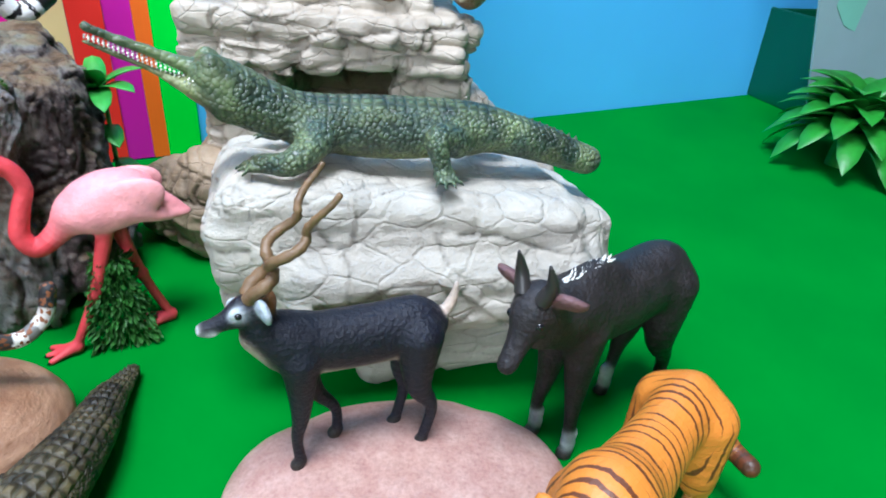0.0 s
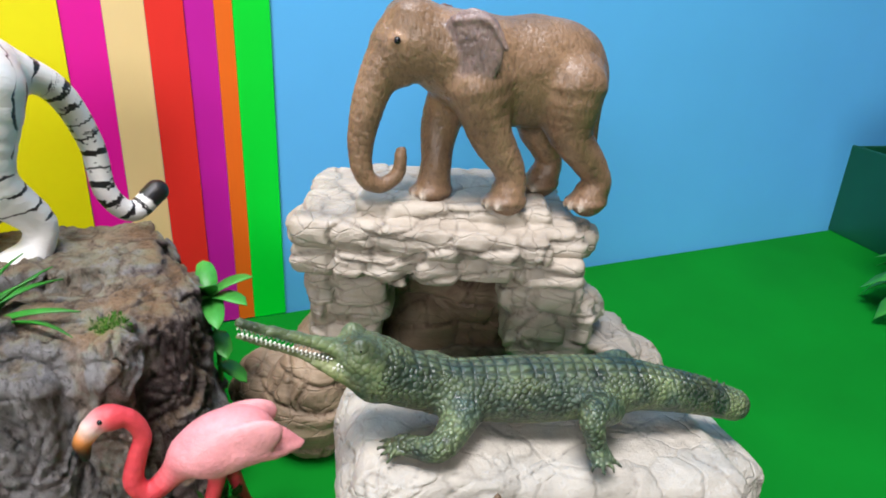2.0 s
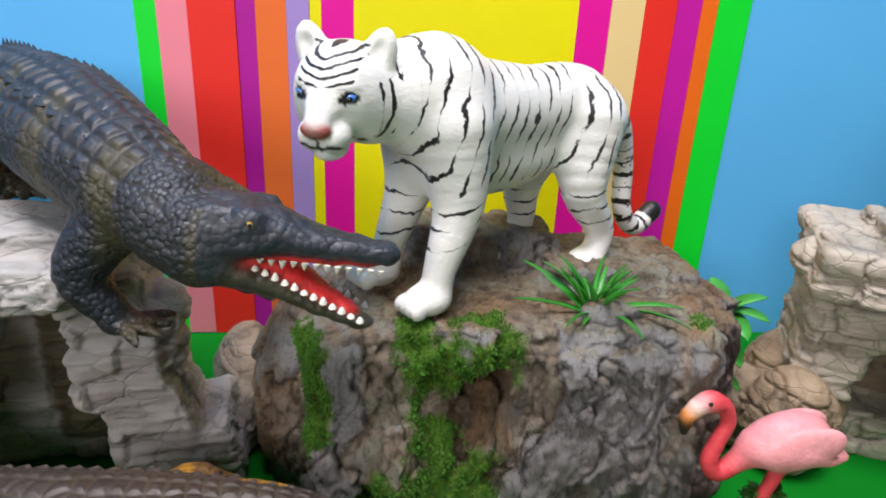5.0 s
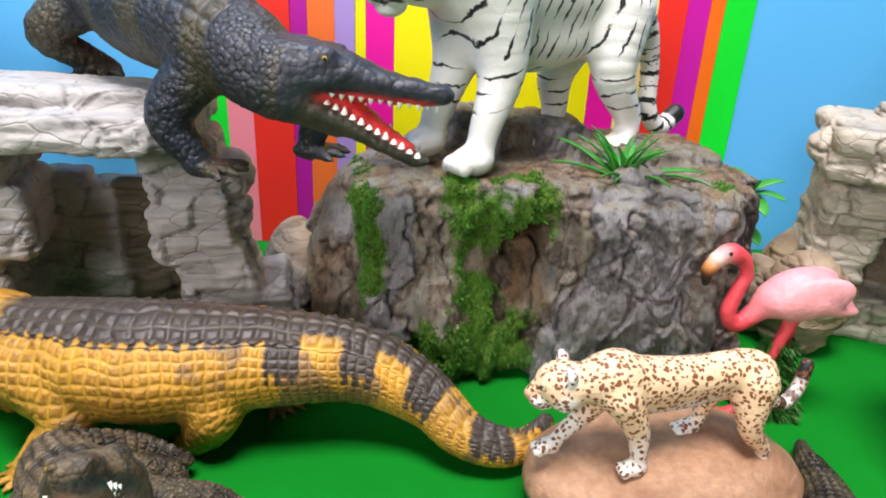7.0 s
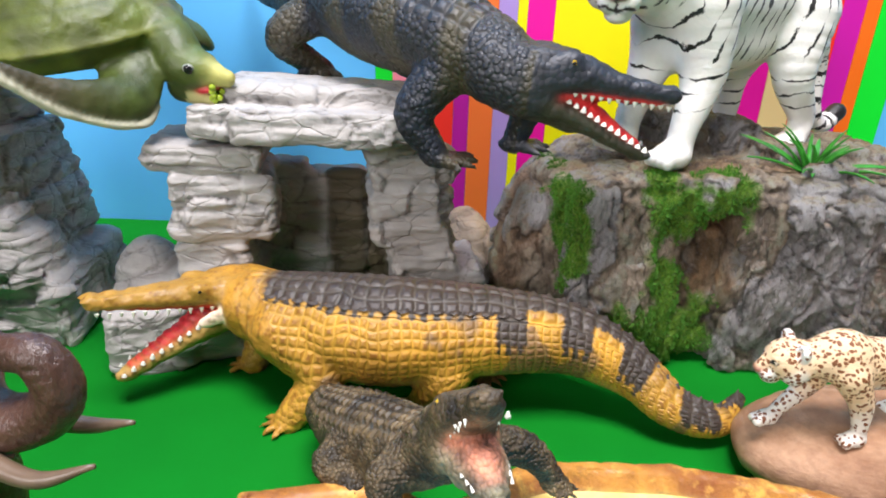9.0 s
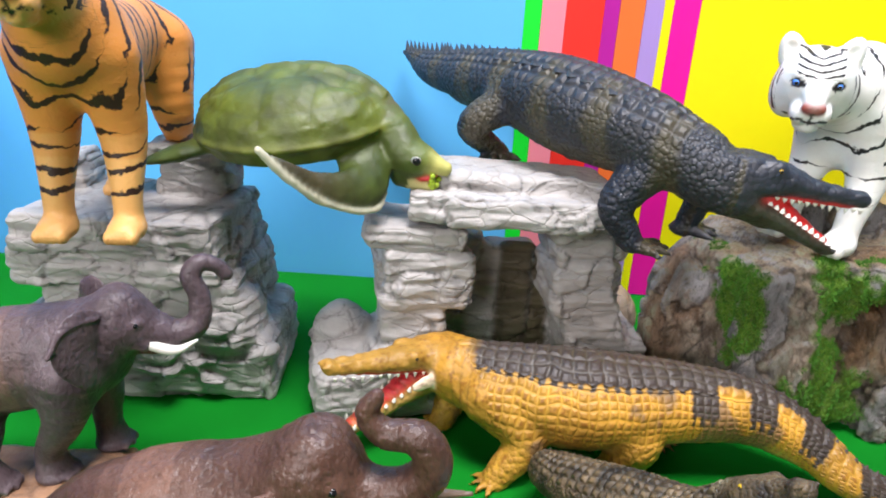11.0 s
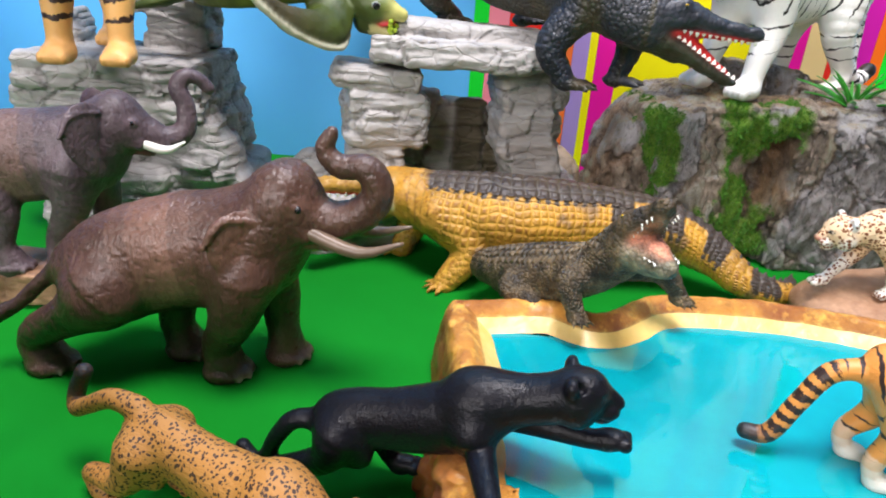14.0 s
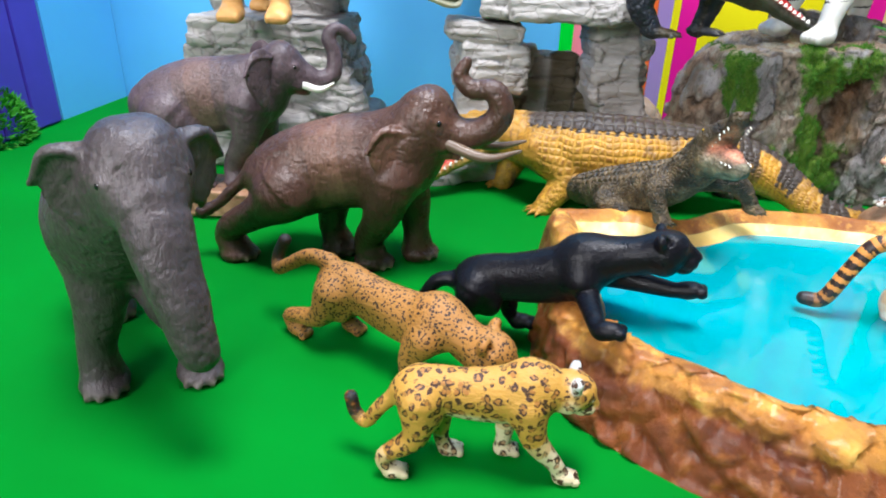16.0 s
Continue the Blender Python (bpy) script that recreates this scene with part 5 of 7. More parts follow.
    step0 = np.r_[0, np.cumsum(np.linalg.norm(np.diff(sp[:, :3], axis=0), axis=1))]

    def coords(p):
        """Way along the body, angle round it, and whether it is body at all."""
        i = ((p[:, None, :] - sp[None, :, :3]) ** 2).sum(2).argmin(1)
        j = np.clip(i, 1, len(sp) - 2)
        d = sp[j + 1, :2] - sp[j - 1, :2]
        d = d / np.linalg.norm(d, axis=1)[:, None]
        q = p - sp[i, :3]
        w = q[:, 0] * d[:, 0] + q[:, 1] * d[:, 1]
        lat = -q[:, 0] * d[:, 1] + q[:, 1] * d[:, 0]
        on = (np.hypot(lat, q[:, 2]) < sp[i, 3] * 1.2 + 0.2) & ~((i == 0) & (w < 0))
        ang = np.arctan2(lat, q[:, 2] + 0.15 * sp[i, 3])
        far_ = step0[i] > tail_from
        on = np.where(on & (np.abs(ang) < np.where(far_, 2.2, scute)), 1.0, 0.0)
        on = np.where(((p - np.array(head)) @ f > -0.3 * size) & (np.sqrt(((p - np.array(head)) ** 2).sum(1)) < (jaw + 1.2) * size), -1.0, on)
        wob = 0.12 * fbm(p * 1.1, 2, 19)
        return np.stack([step0[i] + w + wob, ang + wob * 0.5, on], 1)

    def relief(cell, amp, small_side=1.0):
        """Raised scutes on the back, small knobs on flanks and limbs, a smoother head."""
        def push(p, n):
            k3 = coords(p)
            f = np.where(np.abs(k3[:, 1]) > 0.75, small_side, 1.0)
            fu, fv = k3[:, 0] / cell[0] / f % 1, (k3[:, 1] / cell[1] / f + 0.5) % 1
            e = np.minimum(0.5 - np.abs(fu - 0.5), 0.5 - np.abs(fv - 0.5))
            dome = np.clip(e / 0.3, 0, 1)
            f1, f2, r = worley(p * 2.4 / size, 23)
            knob = np.clip((f2 - f1) / 0.4, 0, 1)
            head_ = 0.6 * amp * fbm(p * 2.2, 3, 29)
            return np.where(k3[:, 2] > 0.5, amp * f * (dome * (2 - dome) - 0.7), np.where(k3[:, 2] < -0.5, head_, amp * 0.4 * (knob - 0.7)))
        return push
    b.coords, b.relief = coords, relief
    if crest:                                                         # rows of keels that meet on the tail
        step_ = np.r_[0, np.cumsum(np.linalg.norm(np.diff(sp[:, :3], axis=0), axis=1))]
        total = step_[-1]
        pos = 0.6
        while pos < total - 0.3:
            x, y, z, r = [np.interp(pos, step_, sp[:, i]) for i in range(4)]
            x2, y2 = [np.interp(min(pos + 0.2, total), step_, sp[:, i]) for i in range(2)]
            d = V((x2 - x, y2 - y, 0)).normalized()
            lat = V((-d.y, d.x, 0))
            tailward = np.clip((pos / total - 0.45) / 0.3, 0, 1)
            rows_ = (0.62, 0.22, -0.22, -0.62) if tailward < 0.2 else (0.42, -0.42) if tailward < 0.95 else (0.0,)
            for o in rows_:
                hgt = (spikes * (0.45 + 0.75 * tailward)) * size
                zz = z + r / 1.18 * math.sqrt(max(0.05, 1 - (o * 0.9) ** 2))
                keel(b, V((x, y, zz - 0.06)) + lat * (o * r), d, lat, 0.30 * size, 0.17 * size, hgt)
            pos += 0.62 * size * (1 - 0.25 * tailward)
    return b


def keel(b, at, d, lat, long_, wide_, high):
    vs = [at + d * long_ + lat * 0, at + lat * wide_, at - d * long_, at - lat * wide_, at + V((0, 0, high)) + d * long_ * 0.5]
    b.extra.append(([tuple(v) for v in vs], [(0, 1, 4), (1, 2, 4), (2, 3, 4), (3, 0, 4)], 3))


def antelope(step, feet, head, yaw, pitch, col, belly, leg, tall=7.2, neck=1.0, ears=None, hump=0.0, tail=None, face=None, hoof=(0.03, 0.025, 0.02), stout=1.0, hs=1.0):
    b = Body(step)
    z = tall
    k_ = stout
    b.tube([(3.4, 0, z + 0.1, 1.45 * k_), (1.2, 0, z - 0.1, 1.6 * k_), (-1.2, 0, z - 0.1, 1.6 * k_), (-3.0, 0, z + 0.2 - 0.6 * (k_ - 1), 1.45 * k_), (-4.0, 0, z - 0.1, 1.1)], 0.5, col, ((0, 1, 0), 1.15))
    b.tube([(2.8, 0, z - 0.95, 0.95), (-1.8, 0, z - 0.95, 0.95)], 0.3, belly)
    if hump:
        b.ball((2.2, 0, z + 1.2), (1.9, 0.8, hump), k=0.6, col=col)
    hx, hy, hz = head
    b.tube([(3.2, 0, z + 0.3, 1.4), ((3.6 + hx) / 2 + 0.2, hy * 0.4, (z + hz) / 2, 1.0 * neck), (hx - 0.4, hy * 0.9, hz - 0.1, 0.8 * neck)], 0.5, col)
    b.tube([(3.9, 0, z - 0.4, 0.8), ((4.2 + hx) / 2 + 0.3, hy * 0.4, (z + hz) / 2 - 0.5, 0.7 * neck)], 0.4, belly if neck == 1.0 else col)
    for i, (px, py, pz) in enumerate(feet):
        side = 1 if i % 2 == 0 else -1
        if i < 2:
            pts = [(3.0, side * 0.75, z - 0.6, 1.0), (3.0 * 0.6 + px * 0.4, side * 0.85, pz + (z - pz) * 0.5, 0.52), (px + 0.1, py, pz + (z - pz) * 0.26, 0.32), (px, py, pz + 0.4, 0.3)]
        else:
            pts = [(-3.3, side * 0.75, z - 0.3, 1.3), (-2.7 * 0.7 + px * 0.3 - 0.3, side * 0.9, pz + (z - pz) * 0.56, 0.75), (px - 0.45, py, pz + (z - pz) * 0.34, 0.36), (px, py, pz + 0.4, 0.3)]
        b.tube(pts, 0.35, [col, col, leg, leg])
        b.tube([(px, py, pz + 0.35, 0.34), (px + 0.18, py, pz + 0.06, 0.4)], 0.1, hoof, n=1)
    f, s, u = aim(0, yaw, pitch), aim(0, yaw + 90), aim(0, yaw, pitch + 90)
    at = lambda x, y, w: np.array(head) + (f * x + s * y + u * w) * hs
    rot = (0, -pitch, yaw)
    b.ball(at(0, 0, 0), np.array((1.1, 0.82, 0.9)) * hs, rot, 0.3, face or col)
    b.tube([(*at(0.3, 0, -0.1), 0.75 * hs), (*at(1.5, 0, -0.25), 0.5 * hs), (*at(2.3, 0, -0.3), 0.42 * hs)], 0.25, face or col)
    b.ball(at(2.45, 0, -0.3), (0.35, 0.38, 0.32), rot, 0.15, (0.02, 0.02, 0.022))
    for q in (1, -1):
        b.tube([(*at(-0.5, q * 0.7, 0.3), 0.34), (*at(-0.75, q * 1.35, 0.35), 0.62), (*at(-0.95, q * 1.95, 0.4), 0.16)], 0.12, ears or col, (f, 2.6))
        b.bead(at(0.55, q * 0.66, 0.22), 0.2, 1)
    b.tube(tail or [(-4.8, 0, z + 0.4, 0.35), (-5.2, 0, z - 1.0, 0.25), (-5.1, 0, z - 2.6, 0.22)], 0.2, belly)
    b.at = at
    return b


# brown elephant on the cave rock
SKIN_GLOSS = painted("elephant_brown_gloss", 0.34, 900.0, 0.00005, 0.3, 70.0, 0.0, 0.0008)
SKIN = painted("elephant_hide", 0.44, 900.0, 0.0001, 0.3, 60.0, 0.0, 0.0007)
bone = (0.20, 0.125, 0.08)
b = elephant(0.09, (5.4, 0.0, 7.95), 0, 0, [(1.1, 0, -0.2, 1.0), (2.0, 0, -2.2, 0.8), (2.65, 0, -4.4, 0.60), (2.6, 0, -6.1, 0.47), (1.8, 0, -6.8, 0.39), (0.9, 0, -6.3, 0.33), (0.7, 0, -5.2, 0.27)],
             [(1.0, 1.4, 0), (4.2, -0.9, 0.1), (-3.6, 1.4, -0.5), (-2.2, -1.4, -0.2)], (0.235, 0.145, 0.085), 0, 1.0, -4, L=0.67, nails=(0.7, 0.62, 0.52), high=8.95, hs=1.08, ear_len=0.85, ear_col=(0.21, 0.145, 0.125), ear_shift=1.2)
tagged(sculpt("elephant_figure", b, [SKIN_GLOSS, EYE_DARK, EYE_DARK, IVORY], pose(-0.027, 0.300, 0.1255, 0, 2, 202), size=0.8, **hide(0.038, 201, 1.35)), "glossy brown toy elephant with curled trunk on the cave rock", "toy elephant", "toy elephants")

# grey elephant with raised trunk on the sandstone plank
b = elephant(0.09, (4.9, -0.4, 9.1), 5, 0, [(1.2, 0, -0.4, 0.95), (2.7, 0, -1.1, 0.75), (3.9, 0.1, -0.6, 0.6), (4.1, 0.3, 0.8, 0.52), (3.7, 0.5, 1.9, 0.46), (4.2, 0.7, 2.6, 0.4), (5.0, 0.8, 2.4, 0.36), (5.5, 0.9, 1.8, 0.36)],
             [(3.3, 1.6, 0), (1.0, -0.9, 0), (-4.9, 0.9, 0), (-1.8, -1.5, 0)], (0.085, 0.060, 0.068), 1.5, 1.18, 14, patch=(0.17, 0.098, 0.080), mouth=(0.13, 0.05, 0.05), slope=0.5, fat=1.14, ear_shift=0.5, high=9.4)
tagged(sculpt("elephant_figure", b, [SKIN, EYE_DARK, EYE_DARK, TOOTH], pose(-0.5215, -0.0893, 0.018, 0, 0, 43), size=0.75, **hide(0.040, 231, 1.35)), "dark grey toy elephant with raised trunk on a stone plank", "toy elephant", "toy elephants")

# brown bull with long tusks, striding
# patch lightens the mid back: a warm highlight put into the colour
b = elephant(0.09, (4.35, -0.6, 8.7), -8, 0, [(0.8, 0, -0.4, 0.85), (2.0, 0, -0.6, 0.75), (3.2, 0, -0.2, 0.66), (3.85, 0, 0.7, 0.58), (3.4, 0, 1.7, 0.5), (2.3, 0, 1.7, 0.42), (1.7, 0, 2.3, 0.36), (2.0, 0, 3.0, 0.28)],
             [(3.8, 1.1, 0.1), (1.35, -0.4, 0), (-0.95, 1.2, 0), (-6.5, -0.5, 0)], (0.076, 0.038, 0.027), 2.5, 0.86, 2, hs=0.90, high=8.6, ear_len=0.85, ear_shift=0.75, ear_drop=1.35, ear_col=(0.125, 0.062, 0.044), patch=(0.20, 0.105, 0.075), mouth=(0.16, 0.065, 0.05), slope=0.9, nails=(0.30, 0.24, 0.18), L=0.92,
             tail=[(-5.0, 0, 5.4, 0.5), (-6.2, -0.3, 4.4, 0.35), (-7.2, -0.6, 3.4, 0.3), (-8.2, -0.9, 2.8, 0.4)])
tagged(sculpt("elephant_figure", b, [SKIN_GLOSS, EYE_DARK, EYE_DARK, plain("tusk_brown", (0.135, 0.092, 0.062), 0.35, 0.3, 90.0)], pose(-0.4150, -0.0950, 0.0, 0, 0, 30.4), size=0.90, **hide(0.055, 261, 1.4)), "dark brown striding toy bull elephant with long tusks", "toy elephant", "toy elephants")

# grey cow elephant facing the viewer
b = elephant(0.10, (5.7, 0.75, 8.75), 6, -4, [(1.1, 0, -0.6, 0.95), (2.0, 0.05, -1.9, 0.80), (2.6, 0.15, -3.0, 0.67), (3.0, 0.25, -4.0, 0.56), (3.2, 0.35, -4.6, 0.50)],
             [(3.8, 1.75, 0), (3.0, -1.4, 0), (-0.9, 2.1, 0), (-2.4, -0.7, 0)], (0.058, 0.045, 0.049), 0, 0.66, 34, L=0.66, nails=(0.17, 0.14, 0.12), high=8.4, hs=0.86, fat=0.70, ear_len=0.8, limb=0.84, ear_col=(0.060, 0.047, 0.050))
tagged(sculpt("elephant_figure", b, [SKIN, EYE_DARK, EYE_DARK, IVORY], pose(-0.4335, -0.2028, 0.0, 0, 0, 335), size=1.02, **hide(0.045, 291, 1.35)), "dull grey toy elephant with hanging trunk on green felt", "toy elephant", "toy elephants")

# tigers
BLACK = (0.012, 0.011, 0.012)
WHITE_COAT = striped("white_tiger_coat", BLACK, 1.6, 0.105, 0.4, 1.15, 1.9)
ORANGE_COAT = striped("tiger_coat", (0.030, 0.012, 0.008), 1.3, 0.17, 0.45, 1.4, 3.6)
BLUE_EYE = plain("eye_blue", (0.08, 0.25, 0.75), 0.2, 0.1)
white_, cream_ = (0.82, 0.81, 0.78), (0.84, 0.83, 0.79)
b = cat(0.085, [(3.5, 1.3, 0), (3.8, -1.2, 0.2), (-4.6, 1.4, 0), (-2.8, -1.3, 0)], (6.25, -0.2, 7.0), 36, -14,
        [(-5.2, 0, 6.8, 0.6), (-6.9, 0.1, 5.8, 0.50), (-8.0, 0.0, 3.8, 0.44), (-8.3, 0.1, 1.9, 0.42), (-9.2, 0.3, 0.95, 0.42), (-10.3, 0.4, 1.6, 0.47)], white_, cream_, [white_] * 22 + [BLACK, BLACK], 0.95, nose=(0.34, 0.045, 0.03), eye=True, slim=0.93, hs=1.08, ear_up=0.8, deep=0.75)
tagged(sculpt("tiger_figure", b, [WHITE_COAT, EYE_DARK, BLUE_EYE], pose(-0.252, 0.2115, 0.0975, 0, -3, 243.7), size=1.16, soft=0.035, paint=b.face, coat=b.coat), "white toy tiger with black stripes standing on the stump", "toy tiger", "toy tigers")
tan, buff = (0.72, 0.28, 0.055), (0.78, 0.42, 0.13)
b = cat(0.13, [(3.2, 1.3, 0), (3.2, -1.3, 0), (-4.4, 1.2, 0), (-3.4, -1.3, 0)], (5.3, 0.0, 9.6), 5, -5,
        [(-5.2, 0, 7.0, 0.6), (-6.6, 0.0, 5.0, 0.5), (-7.0, 0.0, 2.6, 0.45), (-7.6, 0.0, 1.0, 0.42)], tan, buff, [tan, tan, BLACK], 0.0, eye=True)
tagged(sculpt("tiger_figure", b, [ORANGE_COAT, EYE_DARK, BLUE_EYE], pose(-0.556, -0.0167, 0.104, 0, 0, 306), size=1.1, paint=b.face, coat=b.coat), "orange toy tiger with dark stripes on the rock tower", "toy tiger", "toy tigers")
b = cat(0.14, [(3.4, 1.3, 0), (2.6, -1.3, 0), (-4.6, 1.2, 0), (-3.6, -1.3, 0)], (5.6, 0.0, 7.8), 0, -10,
        [(-5.2, 0, 6.8, 0.65), (-7.2, -0.2, 6.2, 0.6), (-8.4, -0.5, 4.0, 0.55), (-9.4, -0.6, 1.6, 0.55), (-10.6, -0.5, 1.3, 0.5)], tan, (0.78, 0.74, 0.66), [tan, tan, tan, BLACK], 0.4, eye=True)
tagged(sculpt("tiger_figure", b, [ORANGE_COAT, EYE_DARK, BLUE_EYE], pose(-0.158, -0.032, 0.0215, 0, 0, 12), size=0.54, paint=b.face, coat=b.coat), "small orange toy tiger wading in the turquoise pool", "toy tiger", "toy tigers")
DEEP_COAT = striped("deep_tiger_coat", (0.12, 0.035, 0.012), 2.1, 0.17, 0.45, 1.3, 4.6)
deep = (0.66, 0.22, 0.028)
b = cat(0.14, [(3.4, 1.4, 0), (2.6, -1.4, 0), (-4.6, 1.3, 0), (-3.6, -1.4, 0)], (5.8, 0.0, 7.2), 0, -14,
        [(-5.2, 0, 6.6, 0.6), (-6.4, 0.6, 4.6, 0.5), (-6.8, 1.8, 3.2, 0.45), (-6.2, 2.8, 3.2, 0.45)], deep, buff, [deep, deep, BLACK], 0.9, eye=True, slim=0.88)
tagged(sculpt("tiger_figure", b, [DEEP_COAT, EYE_DARK, BLUE_EYE], pose(0.054, 0.1175, -0.001, 0, 0, 232), size=0.68, paint=b.face, coat=b.coat), "orange toy tiger with brown stripes on green felt", "toy tiger", "toy tigers")

# leopards, cheetah cub and panther
LEO = spotted("leopard_coat", (0.035, 0.014, 0.006), 720.0, big=0.43)
ROSE = spotted("rosette_coat", (0.05, 0.018, 0.008), 330.0, True, heart=(0.30, 0.10, 0.02))
CHEETAH = spotted("spotted_cat_coat", (0.19, 0.062, 0.018), 560.0, big=0.45)
gold = (0.37, 0.165, 0.032)
b = cat(0.11, [(6.6, 1.2, 0.6), (2.4, -1.6, 0.25), (-4.4, 1.4, -0.35), (-7.0, -0.9, -0.6)], (6.6, -0.2, 4.2), 12, -10,
        [(-5.0, 0, 5.2, 0.55), (-6.6, -0.1, 5.0, 0.48), (-8.4, -0.1, 3.7, 0.44), (-9.4, 0.0, 3.0, 0.42), (-9.7, 0.3, 3.7, 0.42), (-9.3, 0.5, 4.9, 0.42)], gold, gold, [gold] * 5 + [BLACK, BLACK], 3.2, eye=True, slim=0.78, ear_up=0.4)
tagged(sculpt("leopard_figure", b, [LEO, EYE_DARK, IVORY], pose(-0.340, -0.152, 0.0, 0, 5, 3), size=0.65, paint=b.face), "tan spotted toy leopard crouching on green felt", "toy leopard", "toy leopards")
sand = (0.52, 0.27, 0.045)
b = cat(0.11, [(1.8, 1.3, 0), (5.6, -1.2, 0), (-2.1, 1.1, 0), (-5.8, -1.2, 0)], (5.9, 0.0, 6.7), -4, -24,
        [(-5.0, 0, 6.4, 0.55), (-6.6, 0.2, 4.6, 0.5), (-7.6, 0.6, 3.0, 0.46), (-8.4, 1.0, 3.4, 0.46), (-8.7, 1.1, 4.6, 0.46)], sand, (0.66, 0.55, 0.36), [sand] * 5 + [BLACK, BLACK], 1.0, ear=(0.5, 0.5, 0.48), eye=True, slim=0.95, ear_up=0.4)
tagged(sculpt("leopard_figure", b, [ROSE, EYE_DARK, IVORY], pose(-0.2815, -0.1775, 0.0, 0, 0, 34.5), size=0.47, paint=b.face), "small yellow toy leopard with brown rosettes walking", "toy leopard", "toy leopards")
pale, pale2 = (0.78, 0.56, 0.34), (0.80, 0.76, 0.68)
b = cat(0.11, [(2.4, 1.4, 0.2), (6.6, -1.2, 0.2), (-5.6, 1.2, -1.2), (-2.6, -1.2, 0.4)], (6.7, -0.8, 5.3), -8, -8,
        [(-5.0, 0, 5.4, 0.55), (-6.6, -0.2, 3.4, 0.46), (-8.4, -0.6, 2.4, 0.42), (-9.8, -1.2, 3.0, 0.42), (-10.3, -1.5, 4.4, 0.42)], pale, pale2, [pale, pale, pale, pale, pale2, BLACK, pale2, BLACK, pale2, BLACK, BLACK], 1.9, eye=True, slim=0.78, long_=0.8, ear=(0.75, 0.73, 0.68), ear_up=0.4)
tagged(sculpt("leopard_figure", b, [CHEETAH, EYE_DARK, IVORY], pose(-0.161, 0.119, 0.0255, 0, 0, 218), size=0.58, paint=b.face), "pale spotted toy leopard walking over a tan pebble", "toy leopard", "toy leopards")
PANTHER = painted("panther_black", 0.34, 480.0, 0.0006, 0.3, 120.0, 0.0, spec=0.2)
coal = (0.006, 0.006, 0.009)
b = cat(0.10, [(8.6, 0.7, 2.8), (4.57, -4.86, 3.44), (-2.6, 1.6, 0.9), (-8.0, -0.7, 2.45)], (7.9, 0.2, 6.2), 4, -10,
        [(-5.0, 0, 5.6, 0.55), (-6.6, -0.3, 5.9, 0.5), (-8.0, -0.4, 4.9, 0.45), (-9.0, -0.4, 3.8, 0.42), (-9.9, -0.3, 3.5, 0.42), (-10.5, -0.1, 4.2, 0.42)], coal, coal, coal, 1.7, nose=coal, slim=0.86, ear_up=0.2, hs=0.94)
tagged(sculpt("panther_figure", b, [PANTHER, EYE_DARK, EYE_DARK], pose(-0.2905, -0.1065, 0.0030, 0, -17, 16), size=0.62, paint=b.face), "black toy panther stepping onto the pool rim", "toy panther")

# crocodiles
YEL_EYE = plain("eye_yellow", (0.55, 0.35, 0.02), 0.2, 0.1)
CROC_DARK = scaly("crocodile_blue_grey", 0.5, (0.62, 0.34), 0.0008, (0.40, 0.38, 0.38), 0.45, None, 0.45, 430.0, (1.25, 1.25, 1.35))
CROC_TAN = scaly("crocodile_ochre", 0.5, (0.60, 0.28), 0.0005, (1.30, 1.42, 1.2), 0.6, (0.50, 0.36, 0.34), 0.4, 420.0, small_side=0.62)
CROC_OLIVE = scaly("crocodile_olive", 0.58, (0.40, 0.30), 0.0010, (0.30, 0.27, 0.24), 0.55, None, 0.9, 800.0, (1.7, 1.6, 1.4))


def keel_paint(name, col, rough=0.5):
    return plain(name, col, rough, 0.3, 150.0, 0.0003, 900.0)


def rel(o, *rows):
    """World metres to the local centimetres of a figure at o."""
    return [tuple((np.array(r[:3]) - o) * 100) + tuple(r[3:]) for r in rows]


o = np.array((-0.36, 0.12, 0.10))
sp = rel(o, (-0.322, 0.107, 0.148, 1.55), (-0.347, 0.113, 0.156, 2.1), (-0.390, 0.127, 0.163, 2.5), (-0.430, 0.142, 0.168, 2.0), (-0.465, 0.157, 0.168, 1.7), (-0.498, 0.171, 0.168, 1.25), (-0.521, 0.183, 0.172, 0.65), (-0.539, 0.193, 0.1755, 0.18))
L = rel(o, (-0.338, 0.103, 0.144), (-0.350, 0.095, 0.124), (-0.341, 0.100, 0.103), (-0.425, 0.126, 0.160), (-0.440, 0.116, 0.146), (-0.434, 0.139, 0.1265),
        (-0.335, 0.130, 0.146), (-0.322, 0.148, 0.128), (-0.328, 0.150, 0.101), (-0.415, 0.158, 0.160), (-0.400, 0.172, 0.146), (-0.398, 0.165, 0.128))
b = crocodile(0.13, sp, [(L[0], L[1], L[2], 15), (L[3], L[4], L[5], -60), (L[6], L[7], L[8], 20), (L[9], L[10], L[11], 60)], rel(o, (-0.301, 0.1095, 0.1425))[0], 23, -6, 24, 3.9,
              (0.022, 0.026, 0.036), (0.027, 0.030, 0.038), (0.060, 0.054, 0.036), leg=0.82, limb=(0.018, 0.023, 0.036), size=1.28, red=(0.72, 0.03, 0.03), teeth=12, tooth=0.17, nose=0.8, spikes=0.5, jowl=0.85, toe=1.05)


def tan_bands(p, n, c):
    """Faint olive bands over flanks and tail, blue on the legs."""
    k3 = b.coords(p)
    k = np.clip(np.sin(k3[:, 0] * math.tau / 3.4 + 0.5) * 1.6 - 0.2 + 0.6 * fbm(p * 0.7, 3, 5), 0, 1) * (k3[:, 2] > -0.5) * (np.abs(k3[:, 1]) > 0.35) * 0.6
    return c * (1 - k)[:, None] + np.array((0.085, 0.070, 0.030)) * k[:, None]


